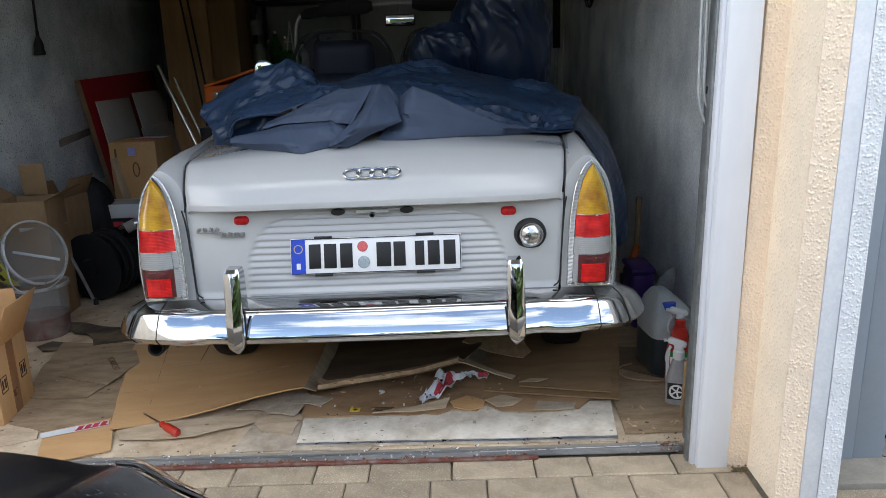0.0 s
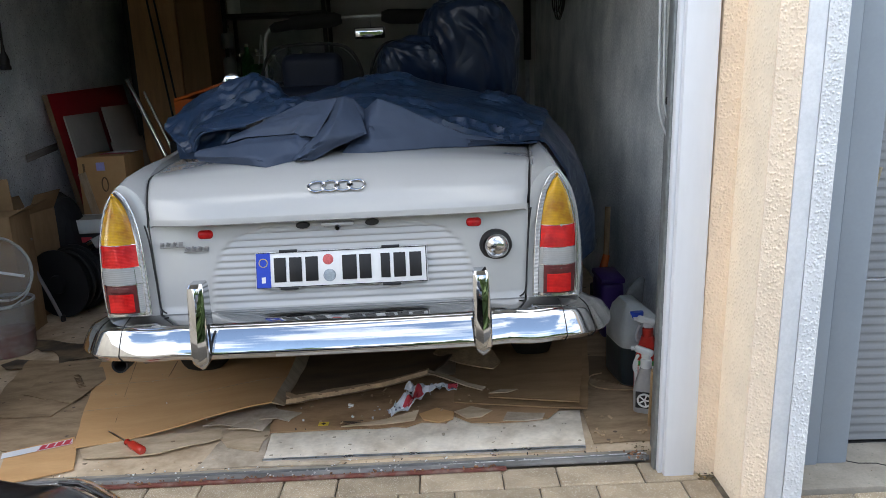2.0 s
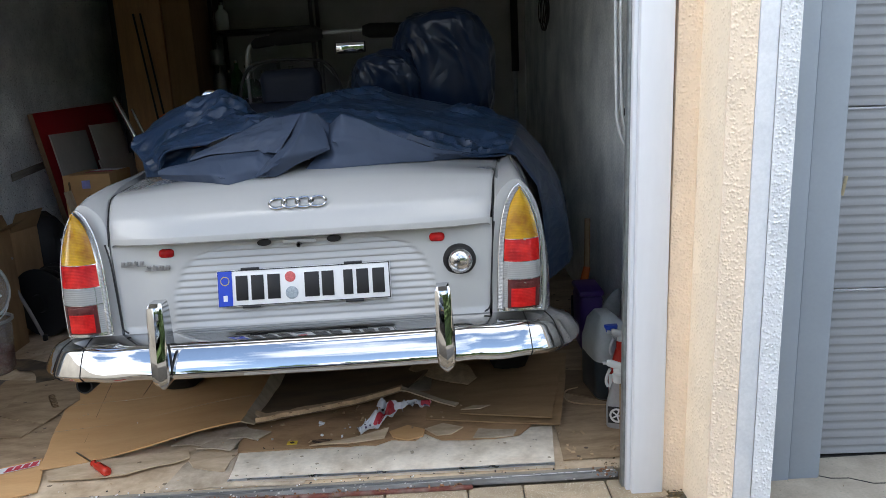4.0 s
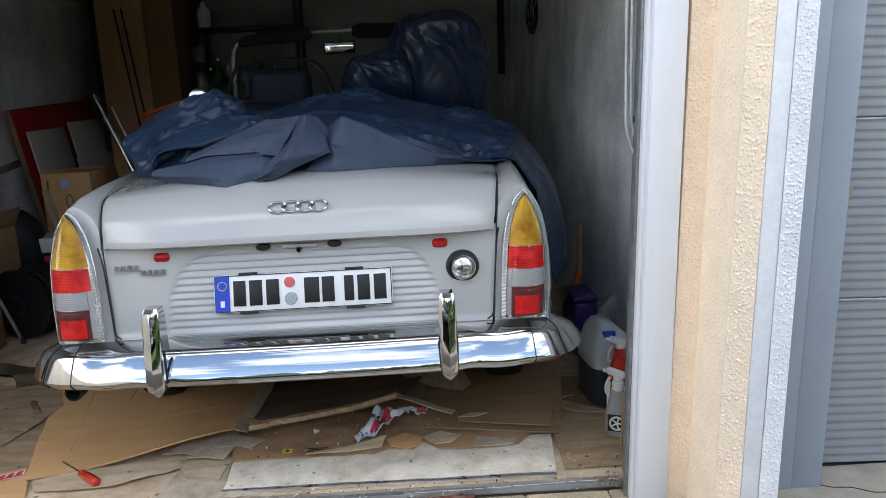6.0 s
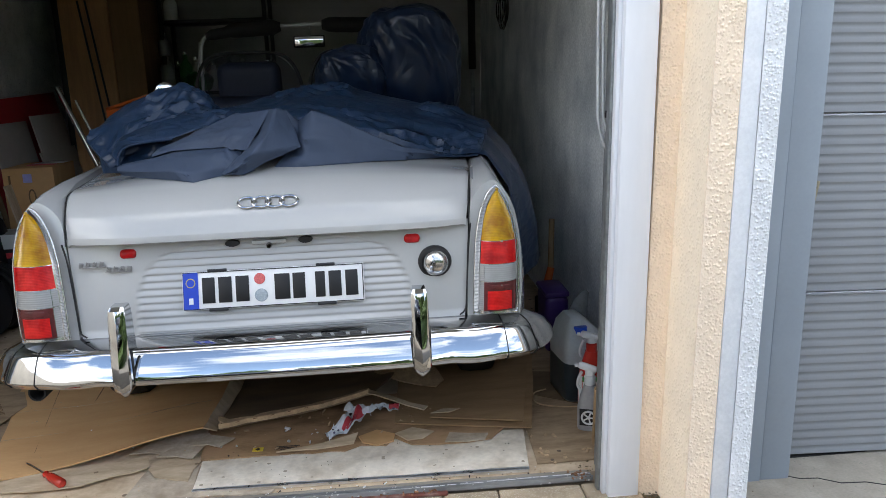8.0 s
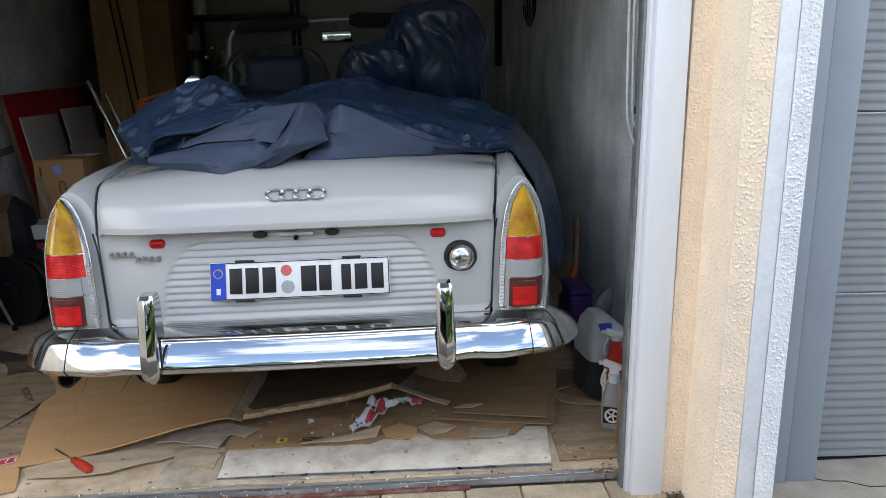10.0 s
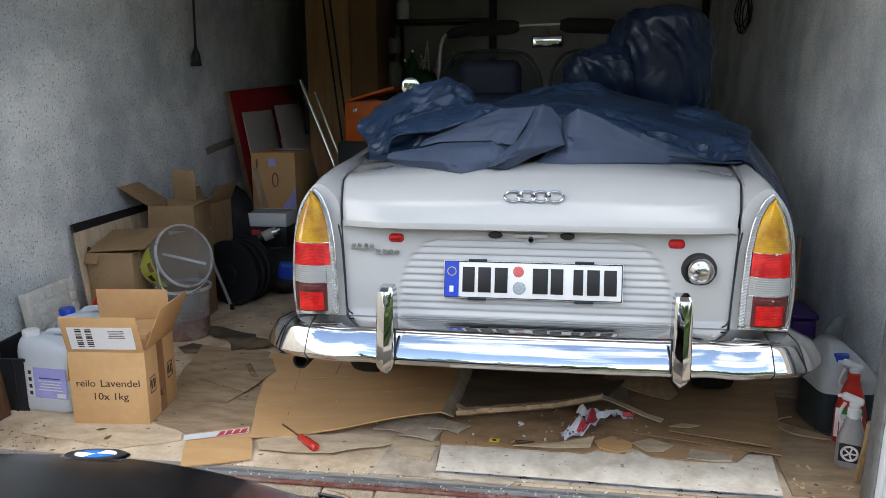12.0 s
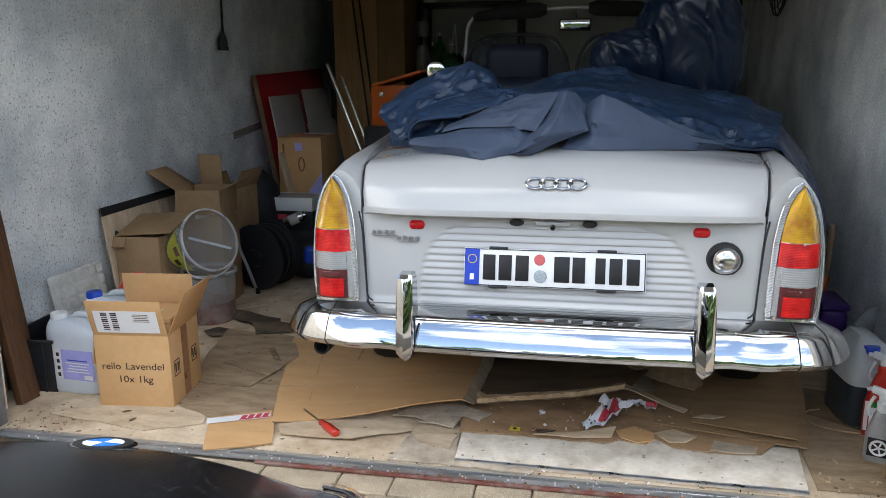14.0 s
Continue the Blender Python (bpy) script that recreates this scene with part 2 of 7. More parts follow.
M["packtape"] = mat("brown_parcel_tape", (0.30, 0.14, 0.06), 0.3, var=0.1, scale=18, bump=0.1, bscale=30)
M["jug"] = mat("milky_plastic", (0.70, 0.75, 0.80), 0.35, var=0.04, bump=0.05, trans=0.12, spec=0.4, rvar=0.05)
M["jug_dark"] = mat("canister_with_dark_liquid", (0.022, 0.034, 0.042), 0.3, var=0.1, scale=10, bump=0.05, rvar=0.05)
M["jug_grey"] = mat("cloudy_plastic", (0.56, 0.60, 0.60), 0.35, var=0.1, scale=9, bump=0.08, trans=0.25, rvar=0.08)
M["blue_cap"] = mat("blue_plastic", (0.01, 0.06, 0.45), 0.35, var=0.05, bump=0.03)
M["lilac"] = mat("lilac_label", (0.42, 0.42, 0.80), 0.4, var=0.08, scale=20, bump=0)
M["red_plastic"] = mat("red_plastic", (0.55, 0.03, 0.02), 0.3, var=0.06, bump=0.03, rvar=0.05)
M["red_clear"] = mat("translucent_red_plastic", (0.75, 0.05, 0.03), 0.12, var=0.04, bump=0.0, trans=0.35, coat=0.5, rvar=0.04)
M["white_plastic"] = mat("white_plastic", (0.72, 0.74, 0.74), 0.35, var=0.03, bump=0.02)
M["green"] = mat("green_print", (0.03, 0.30, 0.06), 0.4, var=0.1, bump=0)
M["green_dark"] = mat("dark_green_plastic", (0.02, 0.13, 0.035), 0.5, var=0.3, scale=14, bump=0.2, bscale=60)
M["clear"] = mat("scratched_clear_plastic", (0.58, 0.59, 0.58), 0.22, var=0.10, scale=12, bump=0.1, bscale=60, alpha=0.20, rvar=0.08)
M["clear_rim"] = mat("milky_plastic_rim", (0.60, 0.61, 0.60), 0.3, var=0.06, scale=12, bump=0.05, trans=0.3)
M["glass"] = mat("window_glass", (0.95, 0.97, 0.97), 0.02, var=0.0, bump=0, trans=1.0, ior=1.1, rvar=0)
M["bottle"] = mat("bottle_glass", (0.55, 0.65, 0.58), 0.06, var=0.05, bump=0, trans=0.9, rvar=0.03)
M["yellow_label"] = mat("yellow_green_label", (0.62, 0.62, 0.08), 0.5, var=0.06, bump=0)
M["black_plastic"] = mat("black_plastic", (0.016, 0.017, 0.02), 0.45, var=0.15, bump=0.08, bscale=60)
M["black_bag"] = mat("black_nylon_bag", (0.012, 0.013, 0.017), 0.6, var=0.2, bump=0.5, bscale=26, dist=0.008)
M["styro"] = mat("dirty_foam_slab", (0.64, 0.63, 0.58), 0.9, var=0.15, scale=12, bump=0.5, bscale=60)
M["wood_dark"] = mat("brown_stained_wood", (0.11, 0.05, 0.022), 0.6, var=0.3, scale=10, bump=0.2, bscale=60, stretch=(6, 6, 0.6))
M["ply"] = mat("plywood", (0.47, 0.27, 0.13), 0.7, var=0.14, scale=5, bump=0.1, bscale=50, stretch=(4, 4, 0.4))
M["ply_dark"] = mat("dark_plywood", (0.28, 0.16, 0.075), 0.7, var=0.14, scale=5, bump=0.1, bscale=50, stretch=(4, 4, 0.4))
M["red_panel"] = mat("red_lacquered_panel", (0.36, 0.012, 0.022), 0.35, var=0.12, scale=4, bump=0.05)
M["grey_board"] = mat("grey_backing_board", (0.42, 0.39, 0.36), 0.8, var=0.08, scale=5, bump=0.08)
M["orange"] = mat("orange_plastic", (0.62, 0.12, 0.015), 0.4, var=0.06, bump=0.04)
M["purple"] = mat("purple_plastic", (0.06, 0.025, 0.15), 0.4, var=0.06, bump=0.04)
M["batten"] = mat("weathered_grey_wood", (0.30, 0.27, 0.23), 0.8, var=0.25, scale=14, bump=0.3, stretch=(5, 0.5, 5))
M["ash"] = mat("ash_handle", (0.33, 0.22, 0.12), 0.6, var=0.2, scale=14, bump=0.1, stretch=(5, 5, 0.5))
M["grime"] = mat("leaf_litter", (0.16, 0.12, 0.06), 0.9, var=0.4, scale=60, bump=0.5)
M["debris_red"] = mat("rust_flake", (0.30, 0.15, 0.08), 0.9, var=0.4, scale=60, bump=0.5)
M["car_black"] = mat("black_metallic_paint", (0.006, 0.006, 0.007), 0.20, 0.0, var=0.3, scale=3, bump=0.0, coat=0.0, spec=0.28, speck=(0.055, 0.055, 0.06), speck_scale=210, speck_cut=0.12, rvar=0.05)
M["badge_blue"] = mat("badge_blue", (0.02, 0.20, 0.65), 0.25, var=0.03, bump=0)
M["rag_print"] = mat("crumpled_foil_paper", (0.70, 0.71, 0.75), 0.5, var=0.08, scale=26, bump=0.2, bscale=60, speck=(0.12, 0.10, 0.18), speck_scale=70, speck_cut=0.05)
M["stained"] = mat("oily_floor_stain", (0.06, 0.047, 0.036), 0.6, var=0.2, scale=7, col2=(0.20, 0.145, 0.09), lo=0.45, hi=0.6, bump=0.3, bscale=40)
M["grey_glass"] = mat("silver_grey_plastic", (0.36, 0.36, 0.37), 0.3, 0.3, var=0.1, scale=20, bump=0.05, rvar=0.05)
M["bag_grey"] = mat("grey_polythene", (0.20, 0.21, 0.21), 0.4, var=0.2, scale=30, bump=0.6, bscale=40, dist=0.006)
M["amber_dim"] = mat("smoked_amber_lens", (0.14, 0.02, 0.010), 0.15, var=0.3, scale=60, col2=(0.30, 0.16, 0.02), bump=0.2, bscale=90, coat=0.3)
M["lamp_shell"] = mat("dim_reflector", (0.22, 0.24, 0.27), 0.25, 0.6, var=0.2, scale=30, bump=0.1, bscale=60)
# Used brown card, held down in part for shade under the car.
M["card_mid"] = mat("used_cardboard", (0.30, 0.19, 0.10), 0.85, var=0.1, scale=4, col2=(0.40, 0.26, 0.145), bump=0.15, bscale=50, stretch=(1, 4, 1), spec=0.2)
# Grubby brown card; its tone also carries the shade behind the carton.
M["card_toned"] = mat("grubby_shaded_cardboard", (0.265, 0.185, 0.115), 0.88, var=0.14, scale=6, col2=(0.42, 0.305, 0.195), bump=0.2, bscale=60, stretch=(1, 3, 1), spec=0.2, speck=(0.15, 0.11, 0.08), speck_scale=60, speck_cut=0.012)
M["hedge"] = mat("dark_green_hedge", (0.03, 0.06, 0.018), 0.7, var=0.3, scale=2.0, col2=(0.08, 0.13, 0.035), bump=0.8, bscale=14, dist=0.05)
M["tarp"] = mat("black_rubber_mat", (0.022, 0.02, 0.019), 0.65, var=0.3, scale=8, bump=0.3, bscale=40)
# Yellow tint for a reflection on the grey door.
M["reflection_mark"] = mat("yellow_reflection", (0.34, 0.29, 0.19), 0.5, var=0.3, scale=60, bump=0.0)
M["west_screen"] = mat("beige_screen_plaster", (0.42, 0.39, 0.34), 0.9, var=0.1, scale=1.2, bump=0.4, bscale=60)
M["card_grey"] = mat("grey_torn_paper_layers", (0.36, 0.29, 0.215), 0.9, var=0.16, scale=12, col2=(0.58, 0.49, 0.385), bump=0.3, bscale=80, spec=0.2)


# ---- building helpers ----
def part(name, bm, material, parent, label="", smooth=38.0, at=None):
    """Links a bmesh as one mesh object under a thing or a part."""
    me = bpy.data.meshes.new(name)
    bmesh.ops.recalc_face_normals(bm, faces=bm.faces)
    bm.to_mesh(me)
    bm.free()
    me.materials.append(M[material] if isinstance(material, str) else material)
    if smooth:
        me.shade_smooth()
        me.set_sharp_from_angle(angle=radians(smooth))
    ob = new(name, me)
    ob.parent = parent
    if at is not None:
        ob.matrix_basis = at
    return tagged(ob, label)


def thing(name, m, label, category, group="", kind="", level=False):
    """An Empty at the base of a thing. level: upright and not on the sloping ground."""
    ob = new(name)
    ob.matrix_basis = m if level else G @ m
    ob.empty_display_size = 0.05
    return tagged(ob, label, category, group, kind)


def box(sx, sy, sz, at=(0, 0, 0), bevel=0.003, rot=(0, 0, 0), seg=2):
    """A block with its base centre at the given place."""
    bm = bmesh.new()
    bmesh.ops.create_cube(bm, size=1.0, matrix=Matrix.Diagonal((sx, sy, sz, 1)))
    if bevel:
        bmesh.ops.bevel(bm, geom=bm.edges[:], offset=min(bevel, 0.45 * min(sx, sy, sz)), segments=seg, affect="EDGES", profile=0.5)
    bm.transform(pose(at[0], at[1], at[2], *rot) @ Matrix.Translation((0, 0, sz / 2)))
    return bm


def join(*bms):
    out = bms[0]
    for b in bms[1:]:
        me = bpy.data.meshes.new("tmp")
        b.to_mesh(me)
        b.free()
        out.from_mesh(me)
        bpy.data.meshes.remove(me)
    return out


def moved(bm, m):
    bm.transform(m)
    return bm


def grid(f, nu, nv, thick=0.0):
    """The surface f(u, v), u and v from 0 to 1, with a thickness if asked."""
    bm = bmesh.new()
    vs = [[bm.verts.new(f(i / nu, j / nv)) for j in range(nv + 1)] for i in range(nu + 1)]
    for i in range(nu):
        for j in range(nv):
            bm.faces.new((vs[i][j], vs[i + 1][j], vs[i + 1][j + 1], vs[i][j + 1]))
    bm.normal_update()
    if thick:
        bmesh.ops.solidify(bm, geom=bm.faces[:], thickness=thick)
    return bm


def loft(rings, caps=True, closed=True):
    bm = bmesh.new()
    vs = [[bm.verts.new(p) for p in r] for r in rings]
    n = len(rings[0])
    for a, b in zip(vs, vs[1:]):
        for k in range(n if closed else n - 1):
            bm.faces.new((a[k], a[(k + 1) % n], b[(k + 1) % n], b[k]))
    if caps and closed:
        bm.faces.new(vs[0][::-1])
        bm.faces.new(vs[-1])
    return bm


def lathe(profile, seg=28, caps=True):
    """A turned body from (radius, height) pairs."""
    rings = [[(max(r, 0.0004) * math.cos(2 * math.pi * k / seg), max(r, 0.0004) * math.sin(2 * math.pi * k / seg), z) for k in range(seg)] for r, z in profile]
    return loft(rings, caps)


def tube(pts, r, seg=10):
    """A round bar along points."""
    pts = [Vector(p) for p in pts]
    rings, up = [], Vector((0.31, 0.17, 0.93))
    for i, p in enumerate(pts):
        d = (pts[min(i + 1, len(pts) - 1)] - pts[max(i - 1, 0)]).normalized()
        a = d.cross(up)
        if a.length < 0.05:
            a = d.cross(Vector((1, 0, 0)))
        a.normalize()
        c = d.cross(a)
        rr = r[i] if isinstance(r, (list, tuple)) else r
        rings.append([p + rr * (a * math.cos(2 * math.pi * k / seg) + c * math.sin(2 * math.pi * k / seg)) for k in range(seg)])
    return loft(rings)


def smooth_path(pts, n=6):
    """Points along a soft curve through the given ones."""
    P = [Vector(p) for p in pts]
    P = [2 * P[0] - P[1]] + P + [2 * P[-1] - P[-2]]
    out = []
    for i in range(1, len(P) - 2):
        for k in range(n):
            t = k / n
            a, b, c, d = P[i - 1], P[i], P[i + 1], P[i + 2]
            out.append(0.5 * (2 * b + (c - a) * t + (2 * a - 5 * b + 4 * c - d) * t * t + (3 * b - a - 3 * c + d) * t ** 3))
    return out + [P[-2]]


def ring_bm(rx, ry, r, seg=36, sub=8, m=Matrix()):
    """A round bar bent to an ellipse in the xz plane."""
    rings = []
    for k in range(seg):
        a = 2 * math.pi * k / seg
        c = Vector((rx * math.cos(a), 0, ry * math.sin(a)))
        o = Vector((math.cos(a), 0, math.sin(a)))
        rings.append([m @ (c + r * (o * math.cos(2 * math.pi * q / sub) + Vector((0, 1, 0)) * math.sin(2 * math.pi * q / sub))) for q in range(sub)])
    rings.append(rings[0])
    bm = loft(rings, caps=False)
    bmesh.ops.remove_doubles(bm, verts=bm.verts[:], dist=1e-6)
    return bm


def disc(rx, rz, depth, seg=28, bulge=0.0):
    """An oval plate in the xz plane, facing -y, with a soft edge."""
    rings = []
    for s, y in ((1.0, 0.0), (1.0, -depth * 0.6), (0.93, -depth), (0.6, -depth - bulge * 0.7), (0.25, -depth - bulge), (0.01, -depth - bulge)):
        rings.append([(s * rx * math.cos(2 * math.pi * k / seg), y, s * rz * math.sin(2 * math.pi * k / seg)) for k in range(seg)])
    return loft(rings)


def interp(x, pts):
    if x <= pts[0][0]:
        return pts[0][1]
    for (a, u), (b, v) in zip(pts, pts[1:]):
        if x <= b:
            return u + (v - u) * (x - a) / (b - a)
    return pts[-1][1]


def soft(a, b, x):
    t = max(0.0, min(1.0, (x - a) / (b - a)))
    return t * t * (3 - 2 * t)


def sheet(outline, z=0.0, thick=0.004, wave=0.003, seed=0, ragged=0.006, tilt=None, step=0.05):
    """A flat sheet of board with a slightly ragged outline, lying at height z; tilt(x, y) lifts it."""
    rnd = random.Random(seed)
    pts = []
    for (x0, y0), (x1, y1) in zip(outline, outline[1:] + outline[:1]):
        n = max(1, int(math.hypot(x1 - x0, y1 - y0) / step))
        for k in range(n):
            j = ragged if k else 0
            pts.append((x0 + (x1 - x0) * k / n + rnd.uniform(-j, j), y0 + (y1 - y0) * k / n + rnd.uniform(-j, j)))
    bm = bmesh.new()
    face = bm.faces.new([bm.verts.new((x, y, 0)) for x, y in pts])
    bm.normal_update()
    if face.normal.z < 0:
        face.normal_flip()
    bmesh.ops.triangulate(bm, faces=bm.faces[:])
    for _ in range(3):
        long = [e for e in bm.edges if e.calc_length() > 0.14]
        if long:
            bmesh.ops.subdivide_edges(bm, edges=long, cuts=1)
            bmesh.ops.triangulate(bm, faces=bm.faces[:])
    for v in bm.verts:
        h = wave * (0.5 + 0.5 * noise.noise((v.co.x * 5 + seed, v.co.y * 5, seed * 1.7)))
        v.co.z = z + h + (tilt(v.co.x, v.co.y) if tilt else 0.0)
    top = bm.faces[:]
    bm.normal_update()
    up = bmesh.ops.extrude_face_region(bm, geom=top)
    for v in [g for g in up["geom"] if isinstance(g, bmesh.types.BMVert)]:
        v.co.z += thick
    return bm


def text_bm(text, size, depth=0.0008):
    """Lettering with the built-in font, in the xz plane, facing -y, centred."""
    cu = bpy.data.curves.new("lettering", "FONT")
    cu.body, cu.size, cu.align_x, cu.extrude = text, size, "CENTER", depth / 2
    ob = bpy.data.objects.new("lettering", cu)
    scene.collection.objects.link(ob)
    me = bpy.data.meshes.new_from_object(ob)
    bm = bmesh.new()
    bm.from_mesh(me)
    bpy.data.objects.remove(ob)
    bpy.data.curves.remove(cu)
    bpy.data.meshes.remove(me)
    bm.transform(pose(0, 0, 0, 90, 0, 0))
    return bm


def slab(name, x0, x1, y0, y1, z0, z1, material, label, category, level=True, bevel=0.004):
    """One plain piece of the setting."""
    ob = part(name, box(x1 - x0, y1 - y0, z1 - z0, ((x0 + x1) / 2, (y0 + y1) / 2, z0), bevel), material, None)
    if not level:
        ob.matrix_basis = G
    return tagged(ob, label, category, "", "structure")


# ---- setting: garage shell, facade, ground ----
slab("floor", -2.02, 1.27, 2.16, 6.72, -0.12, 0.0, "floor", "worn tan hardboard floor of the garage", "floor", level=False)
slab("wall_west", -2.2, -2.0, 2.3, 6.9, -0.3, 2.5, "wall_in", "grey speckled rough plaster garage wall", "wall")
slab("wall_east", 1.25, 1.42, 2.3, 6.9, -0.3, 2.5, "wall_in", "grey speckled rough plaster garage wall beside the car", "wall")
slab("wall_north", -2.0, 1.25, 6.7, 6.9, -0.3, 2.5, "wall_back", "grey plaster rear wall, colour darkened for the deep garage", "wall")
slab("ceiling", -2.2, 1.42, 2.3, 6.9, 2.5, 2.65, "ceiling", "whitewashed concrete garage ceiling", "ceiling")
slab("wall_lintel", -2.2, 1.125, 2.1, 2.3, 2.08, 2.65, "cream_smooth", "cream plastered lintel over the garage door", "wall")
slab("wall_south_west", -2.2, -1.8, 2.1, 2.3, -0.3, 2.08, "cream_smooth", "cream plastered pier beside the garage door", "wall")
slab("wall_south_east", 1.10, 1.25, 2.205, 2.3, -0.3, 2.08, "wall_in", "plastered inner return beside the garage door", "wall")
slab("wall_parapet", -2.2, 4.4, 2.1, 2.3, 2.65, 3.0, "cream_smooth", "cream plastered parapet above the garages", "wall")
slab("wall_lintel_east", 1.27, 4.4, 2.16, 2.3, 2.12, 2.65, "cream_smooth", "cream plastered lintel over the neighbouring door", "wall")
slab("roof", -2.3, 4.4, 2.3, 6.95, 2.66, 2.74, "ground", "flat garage roof", "roof")


def door_frame(side, x_in, label):
    """The white lacquered frame beside the opening, with its steel guide behind."""
    f = thing("door_frame", pose(x_in, 2.02, -0.06), label, "door frame", "", "structure", level=True)
    s = side
    part("casing", box(0.087, 0.07, 2.16, (s * 0.0555, 0.035, 0), 0.004), "frame", f)
    part("moulding", box(0.012, 0.05, 2.16, (s * 0.0062, 0.046, 0), 0.003), "frame", f, "stepped white edge moulding")
    part("moulding", box(0.008, 0.03, 2.16, (s * -0.004, 0.056, 0), 0.002), "galv", f, "grey steel edge of the guide")
    part("guide_rail", join(box(0.004, 0.11, 2.16, (s * 0.022, 0.126, 0), 0.001), box(0.03, 0.004, 2.16, (s * 0.037, 0.0735, 0), 0.001), box(0.03, 0.004, 2.16, (s * 0.037, 0.18, 0), 0.001)), "galv", f, "galvanised steel door guide")
    for z in (0.16, 0.76, 1.12, 1.6):
        part("bolt", moved(lathe([(0.004, 0), (0.006, 0.001), (0.006, 0.004), (0.002, 0.006)], 8), pose(s * 0.0198, 0.115, z, 0, -s * 90, 0)), "dark", f, "dark bolt head")


door_frame(1, 1.012, "white lacquered garage door frame with a grey steel guide")
door_frame(-1, -1.70, "white lacquered garage door frame beside the leaning plank")
# Leaf is out of view; its height and white finish regulate daylight inside.
slab("door_1", -1.66, 1.0, 1.93, 4.05, 2.005, 2.05, "plate_white", "raised white garage door leaf, unseen, set to shape the light", "garage door")
slab("door_head", -1.8, 1.125, 2.02, 2.1, 2.06, 2.2, "frame", "white head of the garage door frame", "door frame")

# counterweight rods of the door
rods = thing("door_linkage", pose(0.984, 2.105, 0.98), "bent galvanised steel rods of the door mechanism", "door linkage", level=True)
part("rod", tube(smooth_path([(-0.012, 0, 0.95), (-0.006, 0, 0.4), (0.0, 0, 0.13), (0.003, 0, 0.085), (0.012, -0.002, 0.045), (0.027, -0.006, 0.012)], 5), 0.0042, 8), "rod", rods)
part("rod", tube(smooth_path([(0.003, 0, 0.95), (0.008, 0, 0.4), (0.014, 0, 0.14), (0.018, 0, 0.09), (0.027, -0.003, 0.06)], 5), 0.0042, 8), "rod", rods)
part("clip", box(0.010, 0.012, 0.020, (0.026, -0.002, 0.095), 0.002), "dark", rods, "dark steel clip")


def bumpy(origin, du, dv, nrm, w, h, step, amp, freq, cut, thick_at, seed):
    """A roughcast face: blobs of mortar stand proud of it."""
    nu, nv = max(2, int(w / step)), max(2, int(h / step))
    o, a, b, c = Vector(origin), Vector(du), Vector(dv), Vector(nrm)

    def f(u, v):
        p = o + a * (u * w) + b * (v * h)
        q = Vector((u * w * freq, v * h * freq, seed))
        d, at = noise.voronoi(q)
        size = 0.52 + 0.16 * noise.cell(at[0] * 3.7)
        blob = max(0.0, 1.0 - (d[0] / size) ** 2) if noise.cell(at[0] * 5.3 + Vector((9, 4, 2))) > cut else 0.0
        low = 0.25 * noise.noise(q * 0.10) + 0.18 * noise.noise(q * 0.6)
        edge = min(1.0, min(u, 1 - u) * w / 0.004)
        return p + c * (amp * thick_at(u) * (blob + low) * edge)
    return grid(f, nu, nv)


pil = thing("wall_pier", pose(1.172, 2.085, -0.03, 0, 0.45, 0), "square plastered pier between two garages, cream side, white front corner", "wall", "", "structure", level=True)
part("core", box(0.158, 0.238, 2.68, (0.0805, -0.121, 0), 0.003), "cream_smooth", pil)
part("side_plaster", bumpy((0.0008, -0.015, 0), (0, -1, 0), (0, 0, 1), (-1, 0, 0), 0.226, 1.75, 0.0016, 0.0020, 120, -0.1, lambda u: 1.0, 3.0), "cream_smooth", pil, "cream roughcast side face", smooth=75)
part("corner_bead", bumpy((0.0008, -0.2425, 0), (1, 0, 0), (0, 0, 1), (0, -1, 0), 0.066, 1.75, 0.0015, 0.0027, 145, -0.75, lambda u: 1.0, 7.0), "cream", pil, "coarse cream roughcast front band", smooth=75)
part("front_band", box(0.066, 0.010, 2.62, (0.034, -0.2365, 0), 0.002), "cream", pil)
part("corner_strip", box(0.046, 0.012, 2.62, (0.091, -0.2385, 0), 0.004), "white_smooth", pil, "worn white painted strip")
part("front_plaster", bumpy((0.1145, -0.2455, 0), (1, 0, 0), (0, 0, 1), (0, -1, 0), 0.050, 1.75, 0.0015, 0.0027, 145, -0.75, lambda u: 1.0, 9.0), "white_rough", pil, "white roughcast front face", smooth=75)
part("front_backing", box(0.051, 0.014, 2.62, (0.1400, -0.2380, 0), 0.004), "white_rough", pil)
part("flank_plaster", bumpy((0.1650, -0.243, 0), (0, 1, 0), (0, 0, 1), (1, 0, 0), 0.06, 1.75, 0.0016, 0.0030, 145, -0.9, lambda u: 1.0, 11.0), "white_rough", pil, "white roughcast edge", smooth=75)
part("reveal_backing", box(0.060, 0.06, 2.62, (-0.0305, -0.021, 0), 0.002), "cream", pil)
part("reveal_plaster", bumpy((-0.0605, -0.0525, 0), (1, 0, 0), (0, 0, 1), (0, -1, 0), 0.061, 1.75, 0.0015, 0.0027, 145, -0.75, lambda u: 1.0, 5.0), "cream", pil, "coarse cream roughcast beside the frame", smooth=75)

# neighbouring garage door
post = thing("door_post", pose(1.248, 2.03, 0.02, 0, 0.35, 0), "grey-blue folded sheet steel door post", "door post", "", "structure", level=True)
part("post_face", box(0.135, 0.05, 2.1, (0.1565, 0.025, 0.004), 0.003), "grey_post", post)
part("post_face", box(0.084, 0.048, 2.09, (0.267, 0.0275, 0.020), 0.003), "grey_post", post)
part("post_fold", box(0.010, 0.11, 2.09, (0.308, 0.061, 0.022), 0.003), "grey_post", post)
